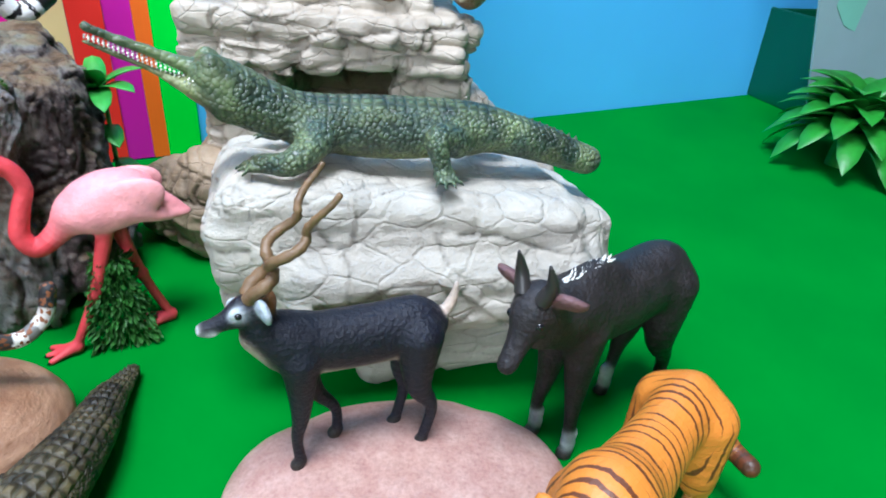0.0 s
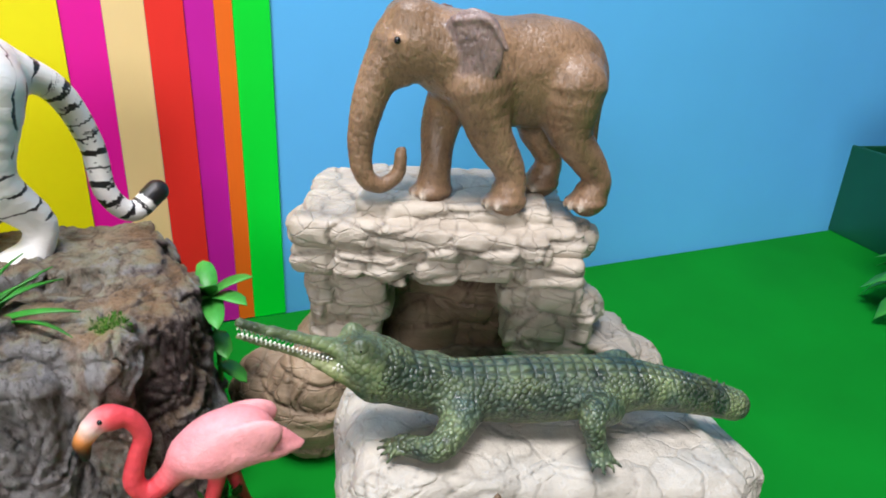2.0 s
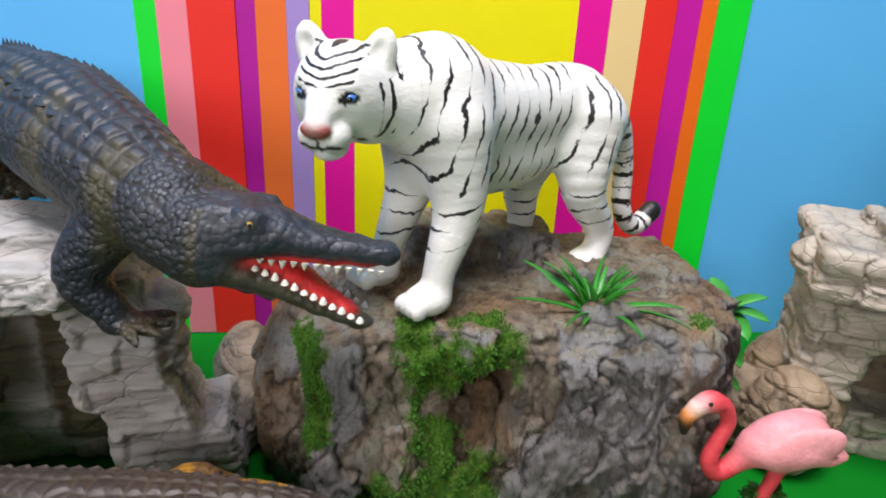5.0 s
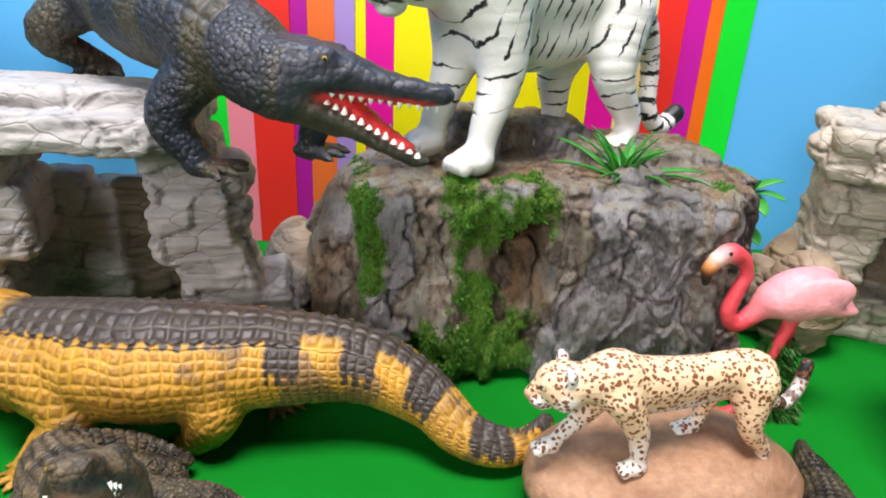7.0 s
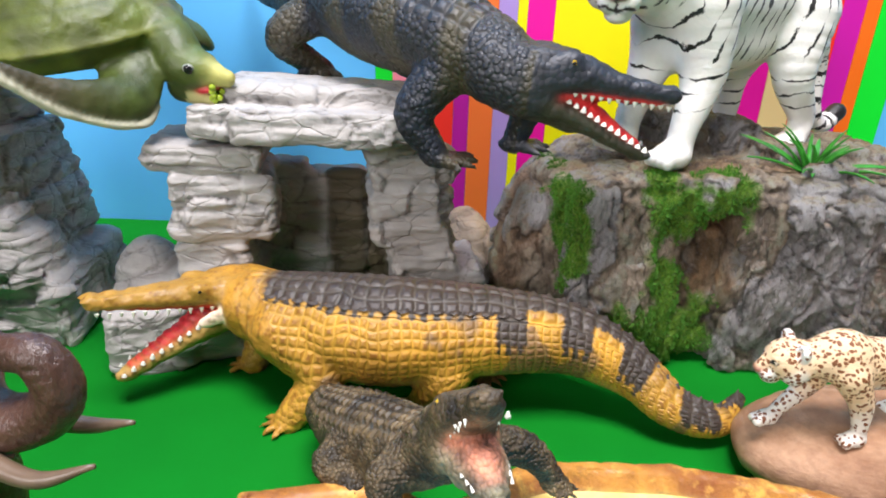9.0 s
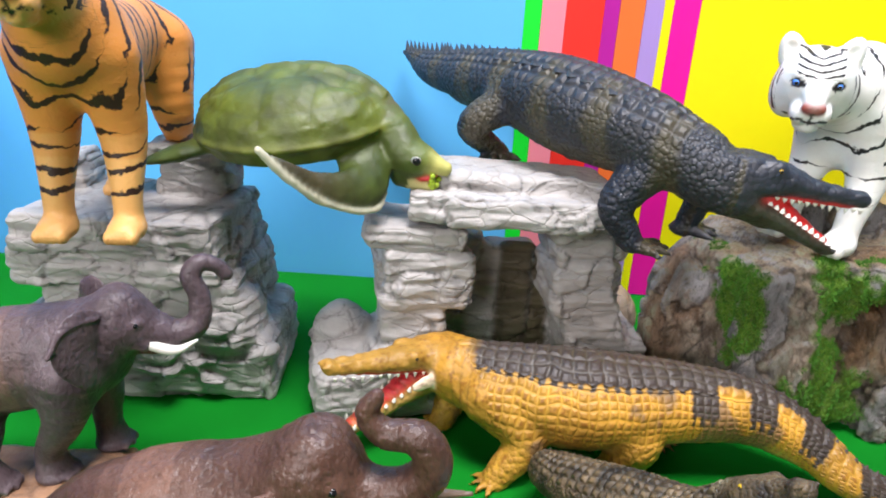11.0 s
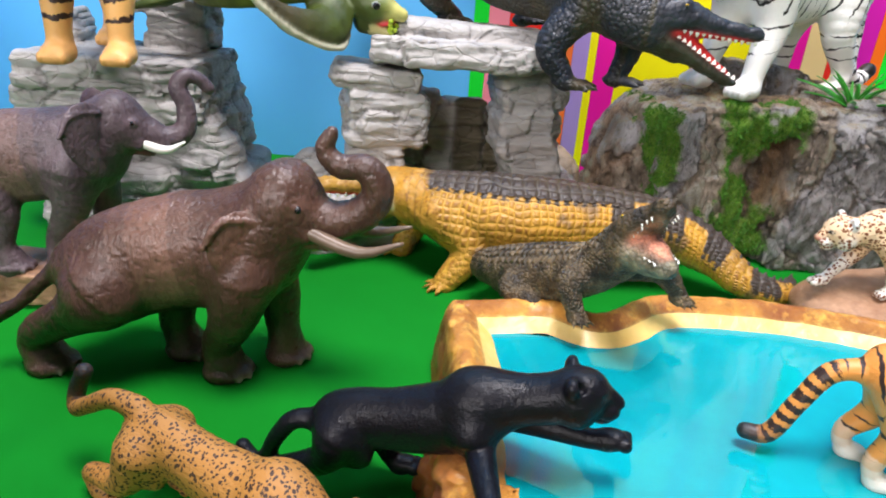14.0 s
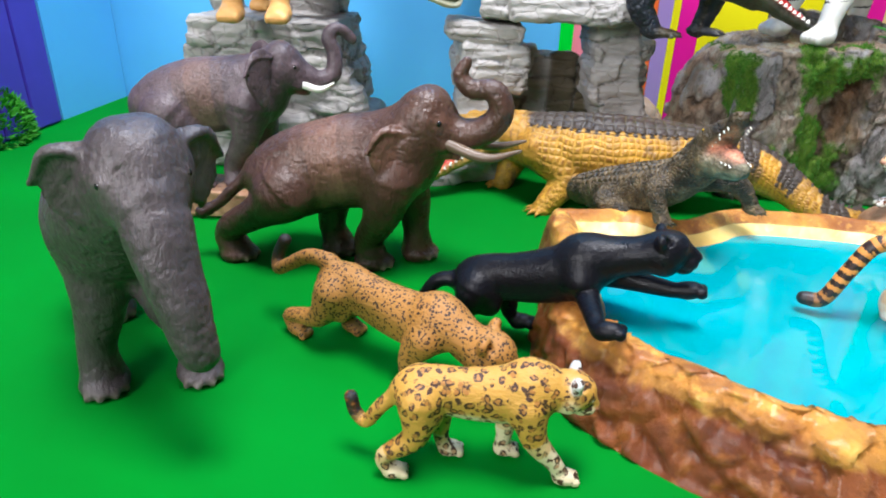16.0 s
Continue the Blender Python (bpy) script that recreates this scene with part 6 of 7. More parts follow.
tagged(sculpt("crocodile_figure", b, [CROC_DARK, TOOTH, YEL_EYE, keel_paint("keel_blue_grey", (0.025, 0.029, 0.036)), EYE_DARK], pose(*o), paint=tan_bands, shape=b.relief((0.62, 0.34), 0.10), skin=b.coords), "blue-grey toy crocodile with open red mouth on the rock arch", "toy crocodile", "toy crocodiles")

o = np.array((-0.33, 0.07, 0.0))
sp = rel(o, (-0.402, 0.049, 0.040, 1.50), (-0.387, 0.054, 0.038, 1.95), (-0.350, 0.066, 0.036, 2.5), (-0.312, 0.088, 0.037, 2.05), (-0.278, 0.106, 0.035, 1.6), (-0.252, 0.112, 0.026, 1.2), (-0.230, 0.110, 0.014, 0.95), (-0.213, 0.118, 0.009, 0.7), (-0.207, 0.142, 0.008, 0.3))
L = rel(o, (-0.382, 0.042, 0.036), (-0.3620, 0.043, 0.021), (-0.369, 0.030, 0.0), (-0.322, 0.078, 0.033), (-0.3165, 0.069, 0.020), (-0.328, 0.069, 0.0),
        (-0.396, 0.060, 0.034), (-0.410, 0.064, 0.020), (-0.413, 0.054, 0.0), (-0.322, 0.104, 0.034), (-0.312, 0.116, 0.02), (-0.316, 0.106, 0.0))
ochre, brown = (0.50, 0.255, 0.032), (0.055, 0.041, 0.033)


def banded(p, n, c):
    """Brown scutes on the back, saddles on the tail."""
    k3 = b.coords(p)
    sx, an, on = k3[:, 0], np.abs(k3[:, 1]), k3[:, 2]
    rag = 0.12 * np.sign(np.sin(sx * math.tau / 0.5))
    dorsal = (an < 0.72 + 0.5 * rag) & (sx < 11.5)
    saddle = (sx > 10.6) & (np.sin((sx - 10.4) * math.tau / 3.0) > 0.0) & (an < 1.35 + rag)
    ridge_ = (sx > 10.6) & (sx < 17.5) & (an < 0.42)
    k = ((dorsal | saddle | ridge_) & (on > 0.5) & (sx > 0.9)).astype(float)
    blot = (np.clip(fbm(p * np.array((0.9, 0.9, 0.45)), 3, 45) * 3.2 - 0.55, 0, 1) * 0.7 * (on > -0.5))[:, None]
    c = c * (1 - blot) + np.array((0.13, 0.085, 0.06)) * blot
    rings = ((sx > -0.2) & (sx < 1.6) & (np.abs(np.sin(sx * math.pi / 0.45)) < 0.25)).astype(float)[:, None] * 0.5
    c = c * (1 - rings) + c * rings * 0.35
    return c * (1 - k)[:, None] + np.array(brown) * k[:, None]


b = crocodile(0.105, sp, [(L[0], L[1], L[2], 235), (L[3], L[4], L[5], 230), (L[6], L[7], L[8], 200), (L[9], L[10], L[11], 330)], rel(o, (-0.4150, 0.0480, 0.0430))[0], 242, 8, 35, 5.1,
              brown, ochre, (0.48, 0.30, 0.08), size=1.1, red=(0.62, 0.02, 0.03), teeth=11, face=(0.40, 0.22, 0.035), cheek=(0.86, 0.70, 0.52), scute=1.9, tail_from=10.4, eye_x=1.5, chin=1.5, leg=1.15, tooth=0.22, jowl=0.92, toe=0.8, eye_mat=4)
tagged(sculpt("crocodile_figure", b, [CROC_TAN, TOOTH, YEL_EYE, keel_paint("keel_brown", brown), EYE_DARK], pose(*o), paint=banded, shape=b.relief((0.60, 0.28), 0.085, 0.62), skin=b.coords), "yellow toy crocodile with dark bands and open mouth on felt", "toy crocodile", "toy crocodiles")

def speckled(p, n, c):
    """Pale flecks and dark hollows over the whole skin."""
    return c * np.clip(1.0 + 0.9 * fbm(p * 2.4, 3, 57) + 0.5 * fbm(p * 0.7, 2, 58), 0.35, 2.2)[:, None]


o = np.array((-0.29, 0.0, 0.0))
sp = rel(o, (-0.274, -0.009, 0.060, 0.9), (-0.284, -0.003, 0.050, 1.1), (-0.304, 0.006, 0.039, 1.35), (-0.326, 0.015, 0.030, 1.2), (-0.344, 0.028, 0.021, 0.85), (-0.335, 0.048, 0.012, 0.6), (-0.318, 0.055, 0.008, 0.3))
L = rel(o, (-0.283, -0.011, 0.050), (-0.287, -0.019, 0.048), (-0.281, -0.021, 0.033), (-0.314, 0.000, 0.034), (-0.316, -0.008, 0.032), (-0.304, -0.009, 0.026),
        (-0.272, 0.004, 0.052), (-0.258, 0.012, 0.050), (-0.249, 0.017, 0.035), (-0.318, 0.030, 0.022), (-0.308, 0.040, 0.016), (-0.306, 0.038, 0.0))
b = crocodile(0.10, sp, [(L[0], L[1], L[2], 320), (L[3], L[4], L[5], 300), (L[6], L[7], L[8], 340), (L[9], L[10], L[11], 20)], rel(o, (-0.2665, -0.0125, 0.0715))[0], 318, 50, 56, 2.35,
              (0.062, 0.043, 0.022), (0.085, 0.060, 0.030), (0.17, 0.155, 0.10), size=0.84, red=(0.60, 0.20, 0.12), roof=(0.52, 0.24, 0.14), teeth=8, t0=0.3, tooth=0.20, tooth_r=0.055, chin=1.25, leg=0.78, thin=1.4, toe=0.65, jowl=0.9)
tagged(sculpt("crocodile_figure", b, [CROC_OLIVE, TOOTH, YEL_EYE, keel_paint("keel_olive", (0.05, 0.042, 0.026)), EYE_DARK], pose(*o), paint=speckled, shape=b.relief((0.40, 0.30), 0.11), skin=b.coords), "small olive brown toy crocodile roaring on the pool rim", "toy crocodile", "toy crocodiles")

GHARIAL = scaly("gharial_green", 0.40, (0.34, 0.30), 0.0008, (0.30, 0.36, 0.40), 0.7, None, 0.7, 700.0, (1.5, 1.55, 1.2))
o = np.array((-0.02, 0.20, 0.085))
sp = rel(o, (-0.057, 0.190, 0.104, 0.66), (-0.043, 0.195, 0.099, 0.85), (-0.020, 0.202, 0.0965, 1.0), (0.005, 0.209, 0.0955, 0.88), (0.021, 0.2145, 0.0915, 0.76), (0.036, 0.221, 0.0860, 0.68), (0.0495, 0.2265, 0.0805, 0.62))
L = rel(o, (-0.040, 0.186, 0.096), (-0.046, 0.176, 0.092), (-0.056, 0.178, 0.0875), (0.002, 0.198, 0.094), (-0.004, 0.188, 0.098), (-0.001, 0.186, 0.0845),
        (-0.046, 0.206, 0.096), (-0.054, 0.214, 0.094), (-0.060, 0.210, 0.086), (0.004, 0.220, 0.094), (0.012, 0.232, 0.09), (0.016, 0.230, 0.084))
b = crocodile(0.085, sp, [(L[0], L[1], L[2], 200), (L[3], L[4], L[5], 290), (L[6], L[7], L[8], 170), (L[9], L[10], L[11], 60)], rel(o, (-0.068, 0.186, 0.111))[0], 206, 27, 1, 5.0,
              (0.08, 0.14, 0.11), (0.13, 0.20, 0.14), (0.34, 0.37, 0.18), face=(0.15, 0.21, 0.12), leg=0.68, size=0.72, scute=0.62, teeth=24, tooth=0.11, tooth_r=0.05, thin=0.44, spikes=0.30, brow=0.10, toe=0.7)


def mottled(p, n, c):
    """Yellow-green dry brushing over dark blue-green."""
    k = np.clip(0.45 + 0.9 * fbm(p * 1.6, 3, 51), 0, 1)[:, None]
    return c * (1 - k) * 0.42 + k * (0.30 * c + np.array((0.15, 0.18, 0.070)) * 0.65)


tagged(sculpt("gharial_figure", b, [GHARIAL, TOOTH, YEL_EYE, keel_paint("keel_green", (0.07, 0.10, 0.06)), EYE_DARK], pose(*o), paint=mottled, shape=b.relief((0.34, 0.30), 0.035), skin=b.coords), "green toy gharial with long thin snout lying on the boulder", "toy gharial", "toy crocodiles")

o = np.array((-0.125, 0.13, 0.0))
sp = rel(o, (-0.127, 0.087, 0.013, 0.8), (-0.118, 0.090, 0.014, 1.0), (-0.107, 0.101, 0.015, 1.15), (-0.104, 0.118, 0.015, 1.1), (-0.1045, 0.140, 0.012, 0.85), (-0.1085, 0.162, 0.008, 0.6), (-0.110, 0.182, 0.004, 0.25))
L = rel(o, (-0.120, 0.085, 0.012), (-0.122, 0.079, 0.009), (-0.128, 0.0775, 0.0), (-0.098, 0.108, 0.012), (-0.091, 0.106, 0.010), (-0.091, 0.098, 0.0),
        (-0.120, 0.098, 0.012), (-0.124, 0.1035, 0.009), (-0.129, 0.103, 0.0), (-0.110, 0.118, 0.012), (-0.117, 0.120, 0.012), (-0.119, 0.115, 0.0))
b = crocodile(0.12, sp, [(L[0], L[1], L[2], 270), (L[3], L[4], L[5], 290), (L[6], L[7], L[8], 250), (L[9], L[10], L[11], 230)], rel(o, (-0.136, 0.0865, 0.015))[0], 182, 4, 10, 2.2,
              (0.045, 0.036, 0.018), (0.055, 0.045, 0.020), (0.10, 0.085, 0.04), size=0.66, teeth=8, leg=0.8)
tagged(sculpt("crocodile_figure", b, [CROC_OLIVE, TOOTH, YEL_EYE, keel_paint("keel_dark_olive", (0.045, 0.037, 0.02)), EYE_DARK], pose(*o), paint=speckled, shape=b.relief((0.40, 0.30), 0.10), skin=b.coords), "dark olive toy crocodile with keeled back on green felt", "toy crocodile", "toy crocodiles")

# blackbuck and nilgai
BUCK = painted("antelope_black", 0.45, 700.0, 0.0012, 0.4, 150.0, spec=0.3)
HORN = plain("horn_brown", (0.16, 0.095, 0.045), 0.45, 0.3, 200.0, 0.0003, 700.0)
ink, fawn = (0.010, 0.011, 0.019), (0.42, 0.28, 0.19)
b = antelope(0.09, [(3.3, 0.8, 0), (0.9, -1.0, 0), (-3.6, 1.1, 0), (-2.6, -0.9, 0)], (5.2, 0.2, 10.3), 4, -12, ink, (0.55, 0.44, 0.36), ink, 7.7, hs=0.88, tail=[(-4.8, 0, 8.1, 0.35), (-5.3, 0, 8.9, 0.28), (-5.5, 0, 9.9, 0.12)], ears=(0.50, 0.56, 0.60))
for q in (1, -1):
    pts = []
    for i in range(46):
        t = i / 45
        spin = t * math.tau * 2.6 * q
        c = np.array(b.at(-0.2, q * 0.3, 0.7)) + np.array((-4.0 * t, q * 1.6 * t, 5.7 * t))
        c = c + np.array((math.cos(spin), math.sin(spin), 0.2 * math.sin(spin))) * 0.42 * math.sin(math.pi * min(t * 1.25, 0.92)) 
        pts.append((*c, 0.36 * (1 - 0.62 * t) * (1 + 0.10 * math.sin(i * 2.2))))
    horn(b, pts, 3, 8)
for q in (1, -1):
    b.ball(b.at(0.55, q * 0.54, 0.22), (0.42, 0.20, 0.36), k=0.06, col=(0.62, 0.67, 0.70))
    b.bead(b.at(0.58, q * 0.72, 0.24), 0.17, 1)
b.ball(b.at(2.2, 0, -0.52), (0.48, 0.42, 0.24), k=0.06, col=(0.72, 0.72, 0.70))
b.ball(b.at(2.75, 0, -0.25), (0.10, 0.30, 0.26), k=0.05, col=(0.72, 0.72, 0.70))
b.ball(b.at(-1.0, 0.0, 0.1), (0.5, 0.75, 0.6), k=0.2, col=(0.30, 0.11, 0.03))
tagged(sculpt("antelope_figure", b, [BUCK, EYE_DARK, IVORY, HORN], pose(-0.022, 0.141, 0.0185, 0, 0, 202), size=0.52), "black toy antelope with long spiral horns on a pink pebble", "toy antelope", "toy antelopes")
slate = (0.022, 0.018, 0.018)
b = antelope(0.10, [(3.0, 1.0, 0), (3.2, -1.0, 0), (-3.6, 1.0, 0), (-2.2, -1.0, 0)], (6.4, 0.5, 9.6), 10, -48, slate, slate, slate, 7.8, 1.3, ears=(0.16, 0.085, 0.085), hump=1.1, stout=1.15, hs=1.02, face=(0.026, 0.023, 0.025))
for px, py in ((3.0, 1.0), (3.2, -1.0), (-3.6, 1.0), (-2.2, -1.0)):   # white fetlock bands
    for zz in (0.75, 1.35):
        b.tube([(px, py, zz - 0.08, 0.37), (px, py, zz + 0.08, 0.37)], 0.05, (0.6, 0.62, 0.64), n=1)
for q in (1, -1):
    root = np.array(b.at(-0.3, q * 0.45, 0.6))
    pts = spline([(*root, 0.36), (*(root + (-0.1, q * 0.30, 0.8)), 0.28), (*(root + (0.2, q * 0.3, 1.8)), 0.06)], 7)
    horn(b, pts, 3, 8)
for i in range(44):                                                   # white mane on the withers
    t = i / 43
    b.spike((1.4 + 2.9 * t, 0.16 * math.sin(i * 2.1), 9.95 - 0.25 * t), (-0.6, 0.5 * math.sin(i * 1.7), 0.7), 0.42, 0.07, 2)
tagged(sculpt("antelope_figure", b, [BUCK, EYE_DARK, TOOTH, plain("horn_black", (0.03, 0.027, 0.026), 0.4)], pose(0.0575, 0.1785, 0.0, 0, 0, 220), size=0.69), "dark grey toy antelope with short horns on green felt", "toy antelope", "toy antelopes")

# flamingo
PLUME = painted("flamingo_pink", 0.5, 500.0, 0.0006, 0.16, 220.0)
rose, coral = (0.80, 0.30, 0.32), (0.68, 0.06, 0.075)
b = Body(0.06)
b.ball((-0.1, 0, 5.85), (1.65, 0.92, 1.05), (0, 14, 0), 0.3, rose)
b.tube([(-0.9, 0, 5.8, 0.75), (-1.9, 0, 5.4, 0.45), (-2.7, 0, 5.05, 0.10)], 0.3, rose, ((0, 1, 0), 1.3))
for q in (1, -1):                                                     # folded wing
    b.ball((-0.45, q * 0.62, 5.85), (1.6, 0.34, 0.85), (0, 16, 0), 0.06, (0.82, 0.36, 0.37))
    b.tube([(-0.6, q * 0.62, 5.6, 0.36), (-1.7, q * 0.42, 5.2, 0.26), (-2.6, q * 0.12, 5.0, 0.08)], 0.22, (0.80, 0.33, 0.34), n=3)
b.ball((0.1, 0, 5.55), (1.45, 0.92, 0.8), (0, 10, 0), 0.3, rose)
b.tube([(1.05, 0, 5.5, 0.6), (1.65, 0, 4.8, 0.42), (2.35, 0.05, 4.35, 0.36), (2.75, 0.05, 4.9, 0.33), (2.55, 0, 5.8, 0.3), (2.3, -0.05, 6.6, 0.28), (2.6, -0.05, 7.3, 0.3), (3.1, 0, 7.5, 0.34)], 0.25, [rose, coral, coral, coral, coral], n=8)
b.ball((3.2, 0, 7.5), (0.55, 0.4, 0.42), k=0.15, col=coral)
b.tube([(3.45, 0, 7.42, 0.36), (3.66, 0, 7.24, 0.34)], 0.06, (0.85, 0.74, 0.70), n=1)
b.tube([(3.72, 0, 7.14, 0.32), (3.90, 0, 6.90, 0.30)], 0.04, (0.80, 0.28, 0.05), n=1)
b.tube([(3.98, 0, 6.74, 0.28), (3.96, 0, 6.20, 0.15)], 0.04, BLACK, n=1)
b.bead((3.35, 0.34, 7.62), 0.09, 1).bead((3.35, -0.34, 7.62), 0.09, 1)
for x0, y0, x1, y1 in ((0.1, 0.4, 1.9, 0.55), (-0.1, -0.4, -1.5, -0.5)):
    xm, ym = (x0 + x1) / 2 * 0.9, (y0 + y1) / 2
    b.tube([(x0, y0, 5.0, 0.3), (xm, ym, 2.4, 0.2), (x1 * 0.98, y1, 0.35, 0.17)], 0.15, coral, n=3)
    b.ball((xm, ym, 2.4), 0.25, k=0.1, col=coral)
    for t in (-28, 0, 28):
        w = aim(0, t)
        b.tube([(x1, y1, 0.25, 0.16), (x1 + w[0] * 0.95, y1 + w[1] * 0.95, 0.1, 0.12)], 0.22, coral, n=1)
        b.spike((x1 + w[0] * 0.98, y1 + w[1] * 0.98, 0.1), (w[0], w[1], -0.2), 0.18, 0.07, 1)
tagged(sculpt("flamingo_figure", b, [PLUME, EYE_DARK], pose(-0.123, 0.2085, 0.0, 0, 0, 207), size=1.02), "pink toy flamingo with curved red neck on green felt", "toy flamingo")

# turtle
SHELL = painted("turtle_green", 0.5, 600.0, 0.0003, 0.35, 60.0)
moss, olive, limb = (0.085, 0.110, 0.012), (0.13, 0.15, 0.022), (0.055, 0.080, 0.012)
b = Body(0.11)
b.ball((0, 0, 0.2), (5.0, 4.2, 2.55), k=0.3, col=moss)
b.ball((0, 0, -2.2), (5.6, 4.8, 2.1), k=0.3, cut=True)
b.ball((0, 0, 0.15), (5.2, 4.4, 0.42), k=0.3, col=olive)
b.ball((0, 0, -0.15), (4.3, 3.5, 0.7), k=0.3, col=(0.40, 0.36, 0.16))
b.tube([(3.9, 0, 0.0, 1.25), (4.9, -0.7, -0.5, 1.1), (5.6, -1.4, -1.2, 1.0)], 0.4, [(0.09, 0.05, 0.035), limb, limb])
hd = np.array((5.9, -1.65, -1.55))
b.ball(hd, (1.15, 0.92, 0.86), (0, 18, -4), 0.3, limb)
b.ball(hd + (0.6, -0.05, 0.15), (0.8, 0.75, 0.55), (0, 22, -4), 0.3, limb)
b.tube([(*(hd + (0.9, -0.08, -0.15)), 0.62), (*(hd + (1.65, -0.15, -0.45)), 0.36)], 0.12, (0.42, 0.40, 0.12), n=1)
b.tube([(*(hd + (-0.5, 0, -0.75)), 0.62), (*(hd + (0.35, -0.1, -1.15)), 0.45), (*(hd + (0.95, -0.12, -1.35)), 0.3)], 0.2, [limb, (0.5, 0.47, 0.2), (0.5, 0.47, 0.2)], n=2)
b.ball(hd + (0.75, -0.1, -0.78), (0.55, 0.62, 0.2), k=0.05, col=(0.5, 0.02, 0.03))
for i in range(26):                                                   # green food in the beak
    a = i * 2.4
    b.bead(hd + (1.05 + 0.35 * math.cos(a) * (i % 5) / 4, -0.12 + 0.48 * math.sin(a), -0.95 + 0.3 * math.sin(i * 1.7)), 0.15, 3)
for q in (1, -1):
    if q > 0:                                                         # the far flipper hangs lower
        b.tube([(3.7, 2.0, -0.2, 0.9), (4.3, 3.0, -1.2, 1.05), (3.4, 4.6, -1.9, 0.9), (1.9, 6.2, -1.7, 0.55), (0.9, 7.0, -1.8, 0.2)], 0.3, limb, ((0.76, 0.17, 0.63), 4.0), n=9)
    else:
        brown_ = (0.055, 0.046, 0.018)
        b.tube([(3.2, -1.6, -0.5, 1.0), (3.9, -2.7, -1.4, 1.25), (3.9, -3.8, -1.9, 1.05), (3.2, -5.2, -1.4, 0.82), (2.3, -6.3, -0.4, 0.55), (1.0, -7.2, 1.45, 0.12)], 0.25, [limb, limb, brown_, brown_], ((0.45, -0.77, 0.46), 4.5), n=8)
        edge = spline([(4.75, -3.1, -2.6), (4.5, -3.9, -3.0), (3.75, -5.1, -2.45), (2.75, -6.2, -1.35), (1.7, -6.9, 0.15), (1.0, -7.25, 1.5)], 6)
        b.tube([(*e, 0.17) for e in edge], 0.1, (0.62, 0.60, 0.44), n=1)
    b.tube([(-3.6, q * 2.0, -0.2, 0.8), (-5.2, q * 2.8, -0.4, 0.8), (-6.6, q * 3.2, -0.6, 0.4)], 0.3, limb, ((0, 0, 1), 2.4))
    b.bead(hd + (0.42, q * 0.80, 0.28), 0.27, 2, (1, 0.6, 0.8)).bead(hd + (0.46, q * 0.90, 0.27), 0.20, 1, (1, 0.6, 1))
FOOD = plain("food_green", (0.30, 0.42, 0.02), 0.35, 0.4, 300.0)


def seams(p):
    """Distance to the joints between the plates of the shell, in cm, and the place from middle to rim."""
    x, y, z = p.T
    r = np.sqrt((x / 5.0) ** 2 + (y / 4.2) ** 2)
    seam = np.minimum(np.abs(np.abs(y) - 1.25 - 0.18 * np.cos(x * math.tau / 2.6)), np.where(np.abs(y) > 1.25, np.abs((x + 0.4) / 2.3 - np.round((x + 0.4) / 2.3)) * 2.3, np.abs((x + 1.5) / 2.3 - np.round((x + 1.5) / 2.3)) * 2.3))
    return np.minimum(seam, np.abs(r - 0.83) * 4.5), r


def shell_push(p, n):
    seam, r = seams(p)
    on = (r < 0.95) & (n[:, 2] > 0.05)
    ridge = 0.22 * np.clip(1 - np.abs(p[:, 1]) / 0.5, 0, 1)
    return np.where(on, ridge + 0.10 * np.clip(seam / 0.5, 0, 1) - 0.08 + 0.05 * fbm(p * np.array((1.2, 1.2, 0.6)), 3, 17), 0.04 * fbm(p * 1.6, 3, 18))


def scutes(p, n, c):
    """Thin dark seams between the plates of the shell, a paler rim."""
    x, y, z = p.T
    shell_ = (x / 5.3) ** 2 + (y / 4.5) ** 2 < 1.03
    up_ = n[:, 2] > 0.05
    seam, r = seams(p)
    k = (np.clip(1 - seam / 0.16, 0, 1) * 0.45 * (shell_ & up_ & (r < 0.9)))[:, None]
    c = c * (1 + 0.35 * fbm(p * np.array((0.9, 0.9, 0.4)), 3, 37))[:, None]
    return c * (1 - k) + c * k * 0.35


tagged(sculpt("turtle_figure", b, [SHELL, EYE_DARK, plain("eye_rim_grey", (0.25, 0.27, 0.24), 0.3), FOOD], pose(-0.503, 0.047, 0.1490, 12, -6, 24), paint=scutes, shape=shell_push), "green toy sea turtle with spread flippers on the rocks", "toy turtle")

# ---- plants, pot and boxes ----
def leaf(length, width, bend, thick=0.0006, n=7, tip=0.25, cup=0.15):
    """A pointed leaf along x that bends down, with a cupped blade."""
    bm = bmesh.new()
    rows = []
    for i in range(n + 1):
        t = i / n
        w = width * (math.sin(math.pi * min(1, t * (1 - tip) + tip * 0.55)) ** 0.8 if i < n else 0.02) * (0.35 + 0.65 * min(1, t * 4))
        x = length * (math.sin(bend * t) / bend if bend else t)
        z = -length * (1 - math.cos(bend * t)) / bend if bend else 0
        rows.append([(x, -w / 2, z + cup * w), (x, 0, z), (x, w / 2, z + cup * w)])
    up = [[bm.verts.new(p) for p in r] for r in rows]
    dn = [[bm.verts.new((p[0], p[1], p[2] - thick)) for p in r] for r in rows]
    for i in range(n):
        for j in range(2):
            bm.faces.new((up[i][j], up[i + 1][j], up[i + 1][j + 1], up[i][j + 1]))
            bm.faces.new((dn[i][j + 1], dn[i + 1][j + 1], dn[i + 1][j], dn[i][j]))
        bm.faces.new((up[i][0], dn[i][0], dn[i + 1][0], up[i + 1][0]))
        bm.faces.new((up[i + 1][2], dn[i + 1][2], dn[i][2], up[i][2]))
    return bm


